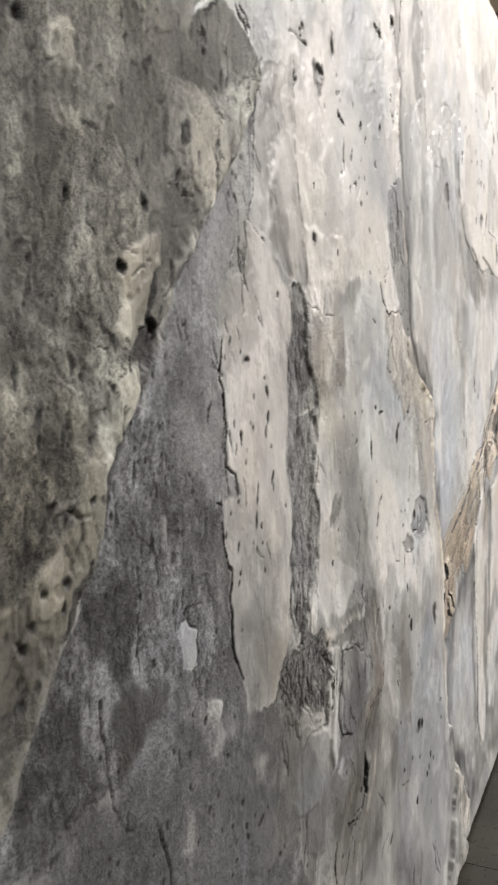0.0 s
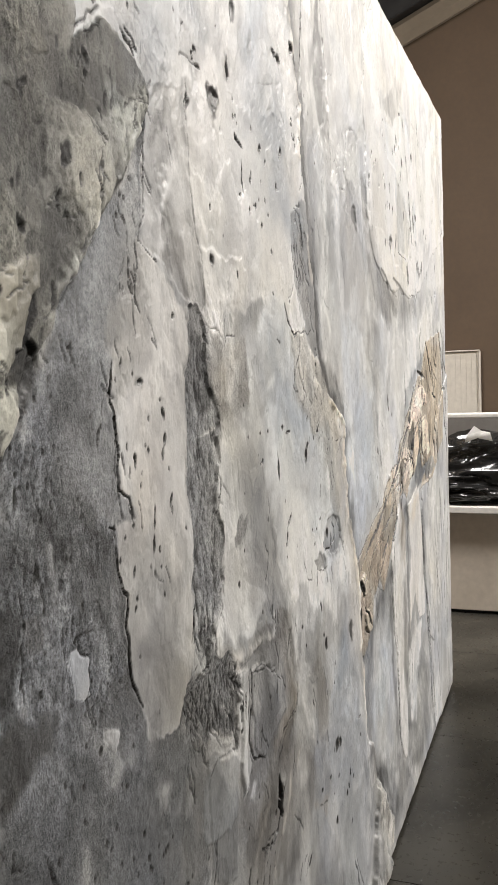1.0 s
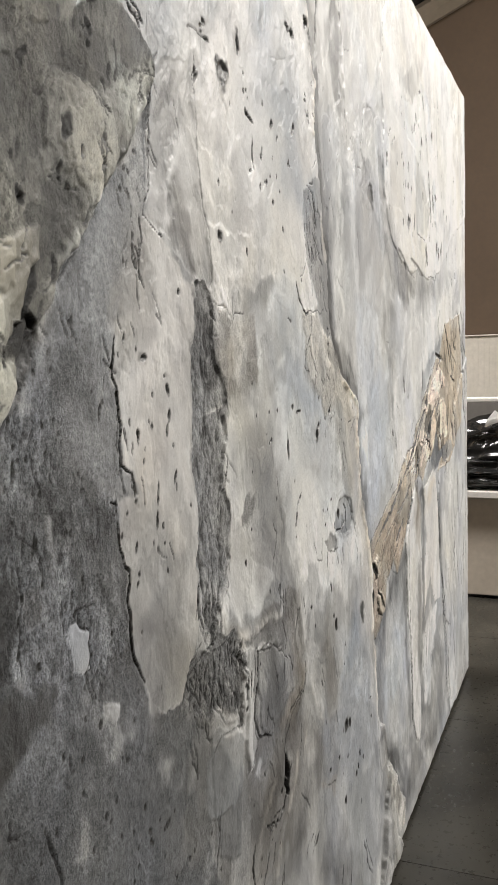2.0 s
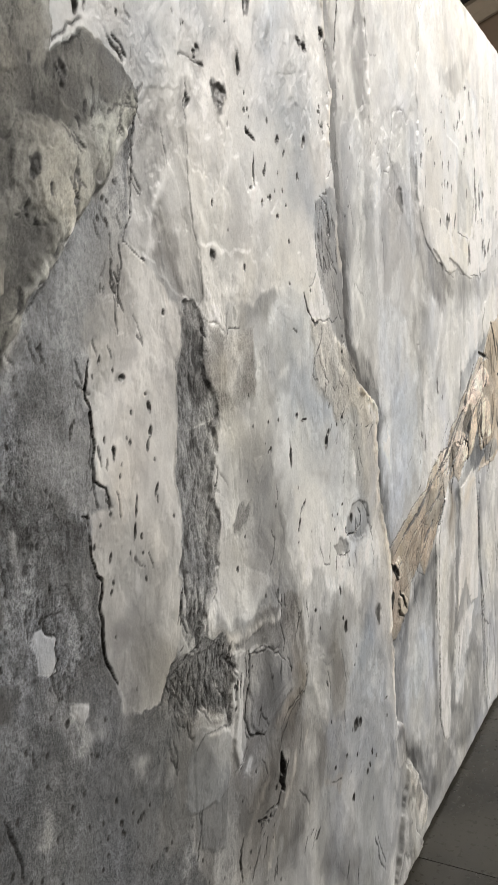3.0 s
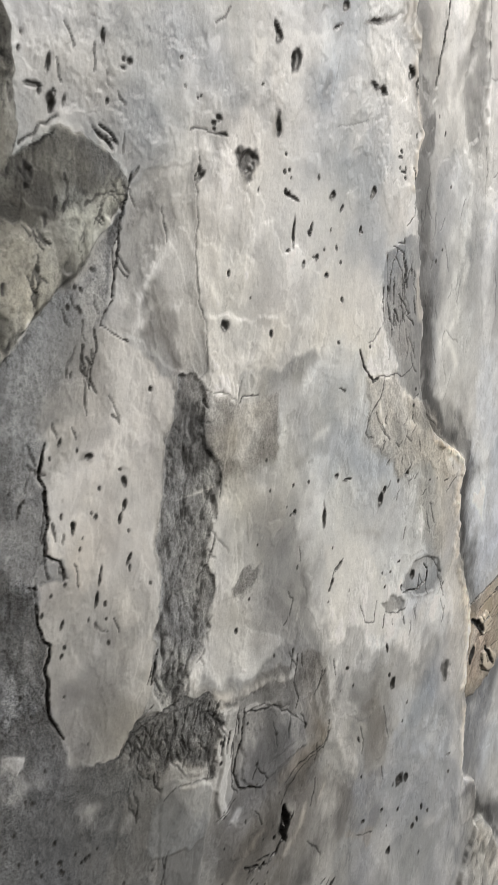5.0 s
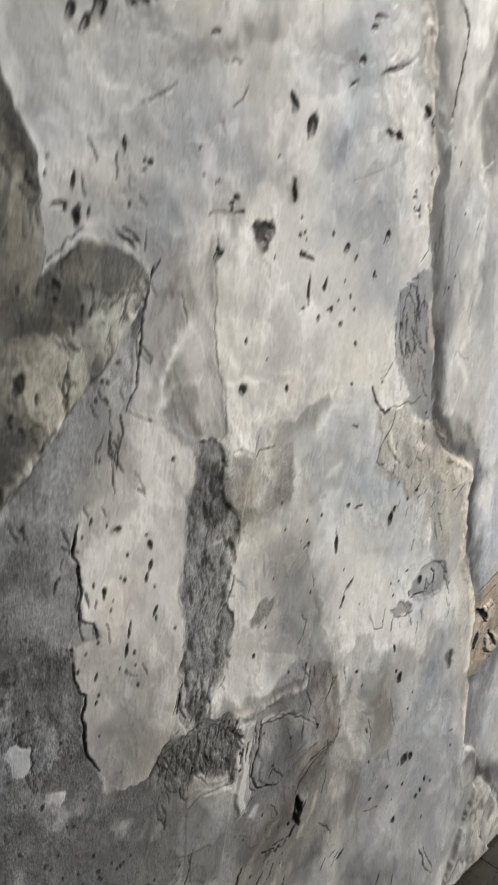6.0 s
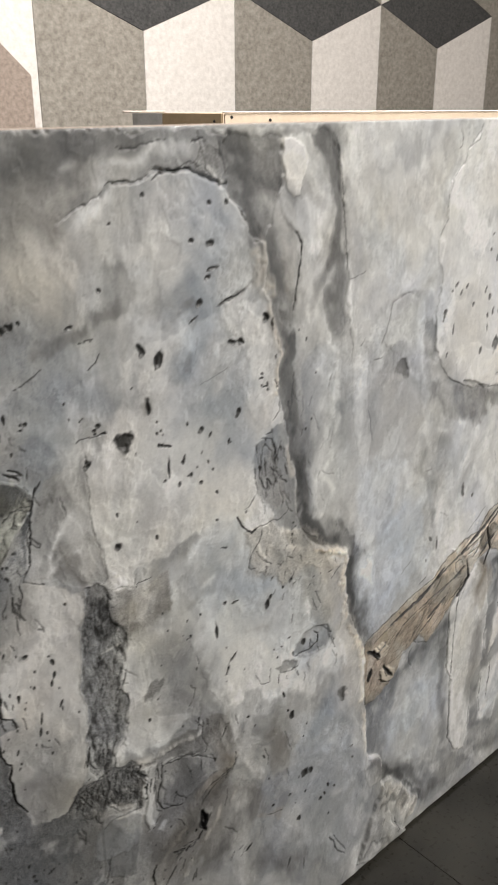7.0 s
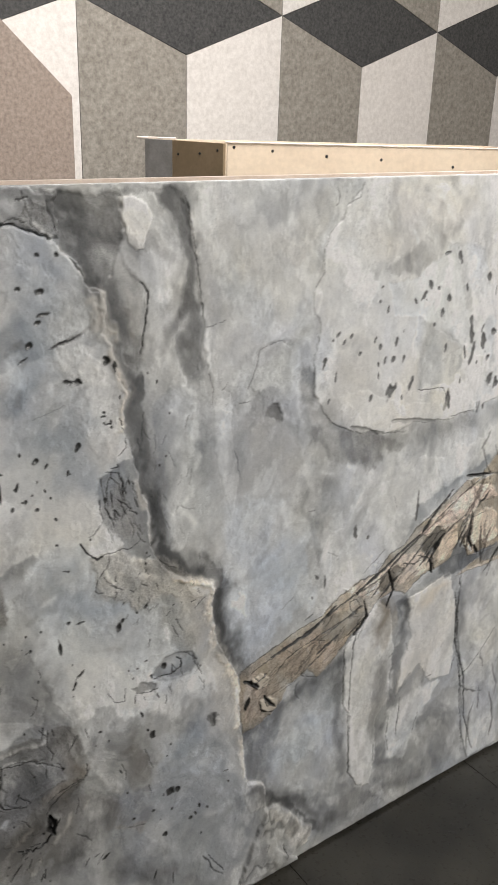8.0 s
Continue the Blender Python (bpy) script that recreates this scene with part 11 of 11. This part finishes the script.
glaze([(-0.234, 1.084), (-0.222, 1.05)], 0.024, shade(0.211, 0.02, 0), 0.45)
glaze([(-0.28, 1.141), (-0.27, 1.096)], 0.024, shade(0.211, 0.02, 0), 0.45)
# glazes of the lower slab and the foot
glaze([(0.013, 0.589), (0.05, 0.533), (0.035, 0.495), (-0.002, 0.459), (-0.039, 0.423), (-0.087, 0.396)], 0.03, shade(0.0786, 0.07, 0), 0.6)
glaze([(-0.126, 0.573), (-0.089, 0.572)], 0.04, shade(0.338, 0.01, 0), 0.4)
glaze([(0.189, 0.196), (0.219, 0.116)], 0.04, shade(0.338, 0.01, 0), 0.4)
glaze([(-0.042, 0.674), (-0.074, 0.67)], 0.04, shade(0.338, 0.01, 0), 0.4)
glaze([(-0.326, 0.736), (-0.286, 0.653), (-0.311, 0.58)], 0.09, shade(0.137, -0.01, 0), 0.55)
glaze([(-0.222, 0.56), (-0.249, 0.47)], 0.09, shade(0.137, -0.01, 0), 0.55)
glaze([(-0.16, 0.45), (-0.055, 0.323)], 0.09, shade(0.137, -0.01, 0), 0.55)
glaze([(-0.277, 0.894), (-0.269, 0.821)], 0.05, shade(0.776, 0.02, 0), 0.4)
glaze([(-0.305, 0.787), (-0.293, 0.744)], 0.05, shade(0.776, 0.02, 0), 0.4)
glaze([(-0.12, 0.765), (-0.07, 0.76), (-0.041, 0.694)], 0.04, shade(0.354, -0.05, 0), 0.3)
glaze([(0.099, 0.493), (0.14, 0.367)], 0.04, shade(0.354, -0.05, 0), 0.3)
glaze([(-0.548, 0.717), (-0.532, 0.741), (-0.501, 0.76)], 0.06, shade(0.0735, -0.01, 0), 0.5)
glaze([(-0.561, 0.664), (-0.526, 0.652)], 0.06, shade(0.0735, -0.01, 0), 0.5)
glaze([(-0.51, 0.598), (-0.459, 0.576)], 0.06, shade(0.0735, -0.01, 0), 0.5)
# cream rim and cold clouds of the slab
glaze([(0.098, 1.328), (0.109, 1.302), (0.105, 1.282)], 0.008, shade(0.79, 0.05, 0), 0.75)
glaze([(0.116, 1.331), (0.115, 1.293), (0.119, 1.267)], 0.008, shade(0.79, 0.05, 0), 0.75)
glaze([(0.125, 1.249), (0.135, 1.222), (0.139, 1.194)], 0.008, shade(0.79, 0.05, 0), 0.75)
glaze([(0.141, 1.185), (0.147, 1.175), (0.138, 1.156)], 0.008, shade(0.79, 0.05, 0), 0.75)
glaze([(0.136, 1.14), (0.137, 1.121)], 0.008, shade(0.79, 0.05, 0), 0.75)
glaze([(0.163, 1.028), (0.174, 0.975)], 0.008, shade(0.79, 0.05, 0), 0.75)
glaze([(0.225, 0.834), (0.259, 0.816), (0.301, 0.792)], 0.008, shade(0.79, 0.05, 0), 0.75)
glaze([(0.307, 0.783), (0.302, 0.755), (0.31, 0.722)], 0.008, shade(0.79, 0.05, 0), 0.75)
glaze([(0.316, 0.696), (0.321, 0.657)], 0.008, shade(0.79, 0.05, 0), 0.75)
glaze([(0.341, 0.624), (0.364, 0.576), (0.376, 0.531)], 0.008, shade(0.79, 0.05, 0), 0.75)
glaze([(0.377, 0.518), (0.379, 0.434)], 0.008, shade(0.79, 0.05, 0), 0.75)
glaze([(0.387, 0.402), (0.397, 0.31)], 0.008, shade(0.79, 0.05, 0), 0.75)
glaze([(0.053, 1.403), (0.069, 1.383), (0.089, 1.361)], 0.005, shade(0.79, 0.02, 0), 0.7)
glaze([(0.018, 1.439), (0.041, 1.415)], 0.005, shade(0.79, 0.02, 0), 0.7)
glaze([(0.179, 0.994), (0.184, 0.952), (0.188, 0.909)], 0.005, shade(0.79, 0.02, 0), 0.7)
glaze([(0.269, 1.44), (0.275, 1.398), (0.281, 1.346)], 0.005, shade(0.79, 0.02, 0), 0.7)
glaze([(0.405, 0.291), (0.45, 0.253), (0.458, 0.23)], 0.005, shade(0.79, 0.02, 0), 0.7)
glaze([(-0.016, 1.284), (-0.005, 1.217)], 0.06, shade(0.369, -0.12, 0), 0.45)
glaze([(0.051, 1.119), (0.066, 1.051)], 0.06, shade(0.369, -0.12, 0), 0.45)
glaze([(0.028, 0.863), (0.105, 0.805)], 0.06, shade(0.369, -0.12, 0), 0.45)
glaze([(0.224, 0.62), (0.26, 0.655)], 0.06, shade(0.369, -0.12, 0), 0.45)
glaze([(0.235, 0.447), (0.26, 0.475)], 0.06, shade(0.369, -0.12, 0), 0.45)
glaze([(0.014, 1.375), (0.029, 1.343)], 0.06, shade(0.369, -0.12, 0), 0.45)
glaze([(0.528, 1.175), (0.497, 1.26)], 0.05, shade(0.438, -0.1, 0), 0.35)
glaze([(0.431, 0.84), (0.477, 0.728)], 0.05, shade(0.438, -0.1, 0), 0.35)
glaze([(0.389, 1.272), (0.353, 1.331)], 0.05, shade(0.438, -0.1, 0), 0.35)
glaze([(0.563, 0.289), (0.501, 0.288)], 0.05, shade(0.438, -0.1, 0), 0.35)
glaze([(-0.2, 1.199), (-0.154, 1.181)], 0.05, shade(0.354, -0.1, 0), 0.4)
glaze([(-0.254, 1.112), (-0.234, 1.157)], 0.05, shade(0.354, -0.1, 0), 0.4)
glaze([(-0.025, 1.128), (0.025, 1.148)], 0.05, shade(0.354, -0.1, 0), 0.4)
glaze([(-0.064, 0.822), (-0.036, 0.759)], 0.05, shade(0.18, 0.02, 0), 0.4)
glaze([(-0.001, 0.701), (-0.032, 0.68)], 0.05, shade(0.18, 0.02, 0), 0.4)
cover = LATE_A[..., None]
PIGMENT = PIGMENT * (1 - cover) + LATE_C / np.maximum(cover, 0.05) * cover
PIGMENT = np.clip(PIGMENT * np.array((0.98, 1.0, 1.0), np.float32), 0.008, 0.85)
HEIGHT = np.maximum(HEIGHT - 0.003, -0.0165)


def decorated_partition():
    p = thing("decorated_partition", "plasterboard partition faced with painted rock-effect plaster on the floor", "partition")
    rows, cols = XX.shape
    # a rim that turns back to the board closes the plaster's edges
    y = -HEIGHT.astype(np.float32)
    pad = lambda a: np.pad(a, ((1, 1), (1, 1)) + ((0, 0),) * (a.ndim - 2), mode="edge")
    x, z, y, col, grit, sec = pad(XX), pad(ZZ), pad(y), pad(PIGMENT), pad(GRIT), pad(SECTION)
    y[0], y[-1], y[:, 0], y[:, -1] = 0.018, 0.018, 0.018, 0.018
    rows, cols = rows + 2, cols + 2
    co = np.stack([x, y, z], -1).reshape(-1, 3)
    rgba = np.concatenate([col, np.ones_like(col[..., :1])], -1).reshape(-1, 4)
    idx = np.arange(rows * cols).reshape(rows, cols)
    quads = np.stack([idx[:-1, :-1], idx[:-1, 1:], idx[1:, 1:], idx[1:, :-1]], -1).reshape(-1, 4)
    owner = sec[:-1, :-1].reshape(-1)
    for s, name in enumerate(SECTION_NAMES):
        q = quads[owner == s]
        if len(q) == 0:
            continue
        used, local = np.unique(q, return_inverse=True)
        me = bpy.data.meshes.new(name)
        me.vertices.add(len(used))
        me.vertices.foreach_set("co", co[used].ravel())
        me.loops.add(len(q) * 4)
        me.loops.foreach_set("vertex_index", local.astype(np.int32).ravel())
        me.polygons.add(len(q))
        me.polygons.foreach_set("loop_start", np.arange(0, len(q) * 4, 4, dtype=np.int32))
        me.attributes.new("pigment", "FLOAT_COLOR", "POINT").data.foreach_set("color", rgba[used].ravel())
        me.attributes.new("grit", "FLOAT", "POINT").data.foreach_set("value", grit.reshape(-1)[used].ravel())
        me.update(calc_edges=True)
        me.polygons.foreach_set("use_smooth", np.ones(len(q), bool))
        part(name, me, STONE_MAT, p, name.replace("_", " ") + " of painted plaster")
    part("front_board", block((LEFT, 0.0185, FLOOR), (RIGHT, 0.031, TOP - 0.002)), EDGE, p, "plasterboard sheet with raw edge")
    part("rear_board", block((LEFT, 0.088, FLOOR), (RIGHT, 0.1005, TOP - 0.001)), EDGE, p, "plasterboard sheet with raw edge")
    part("top_rail", block((LEFT + 0.02, 0.0315, TOP - 0.055), (RIGHT - 0.03, 0.0875, TOP - 0.012), 0.002), TIMBER, p, "raw timber rail")
    for x in (LEFT + 0.02, -0.7, -0.1, 0.5, 1.1, RIGHT - 0.06):
        part("stud", block((x, 0.0315, FLOOR), (x + 0.045, 0.0875, TOP - 0.056), 0.002), TIMBER, p)


decorated_partition()

# ---- felt tiles of the north wall ----


def felt_tiles():
    w, h, tall, x0, z0 = 0.605, 0.2275, 0.86, 1.468, 2.0655
    g = 0.0015

    def tile(name, outline, mat):
        cx, cz = sum(p[0] for p in outline) / 4, sum(p[1] for p in outline) / 4
        pts = [(min(max(p[0] + (g if p[0] < cx else -g if p[0] > cx else 0), -3.99), 5.99), p[1] + (g if p[1] < cz else -g)) for p in outline]
        me = mesh_from(name, prism([(a - cx, b - cz) for a, b in pts], 1, -0.009, 0.0, 0.0012))
        me.materials.append(mat)
        return me, cx, cz
    white, wx, wz = tile("felt_tile", [(x0 + w, z0 - h), (x0 + 2 * w, z0), (x0 + 2 * w, z0 - tall), (x0 + w, z0 - h - tall)], FELT_WHITE)
    grey, gx, gz = tile("felt_tile", [(x0, z0), (x0 + w, z0 - h), (x0 + w, z0 - h - tall), (x0, z0 - tall)], FELT_GREY)
    dark, dx, dz = tile("felt_tile", [(x0, z0), (x0 + w, z0 + h), (x0 + 2 * w, z0), (x0 + w, z0 - h)], FELT_DARK)
    for row in range(-2, 2):
        # each row of cubes is half a cube aside from the next
        sx, sz = (row % 2) * w, row * (tall + h)
        for k in range(-5, 4):
            for me, cx, cz in ((white, wx, wz), (grey, gx, gz), (dark, dx, dz)):
                x, z = cx + sx + k * 2 * w, cz + sz
                if x - w < -4 or x + w > 6 or z > 2.62 or z < -0.2:
                    continue
                ob = part("felt_tile", me, None, wall_north)
                ob.location = (x, 2.993, z)


felt_tiles()

# ---- brown mottled sheet against the felt ----
# added sheet: stands in for a brown patch of unclear origin
BROWN_OUT = [(0.35, FLOOR + 0.001), (1.42, FLOOR + 0.001), (1.42, 1.625), (1.10, 1.925), (0.85, 2.16), (0.35, 2.16)]
tagged(part("brown_sheet", prism(BROWN_OUT, 1, 2.962, 2.979, 0.004), BROWN_MOTTLE), "brown mottled sheet with a cut corner against the felt wall", "board")

# ---- floor tiles ----


def floor_tiles():
    s = 0.6
    me = mesh_from("floor_tile", block((-s / 2 + 0.0008, -s / 2 + 0.0008, -0.008), (s / 2 - 0.0008, s / 2 - 0.0008, 0.0), 0.0008))
    me.materials.append(TILE)
    for i in range(-6, 10):
        for j in range(-8, 5):
            x, y = 0.24 + i * s, -0.18 + j * s
            if -3.9 < x < 5.9 and -4.9 < y < 2.9:
                ob = part("floor_tile", me, None, floor)
                ob.location = (x, y, FLOOR)


floor_tiles()
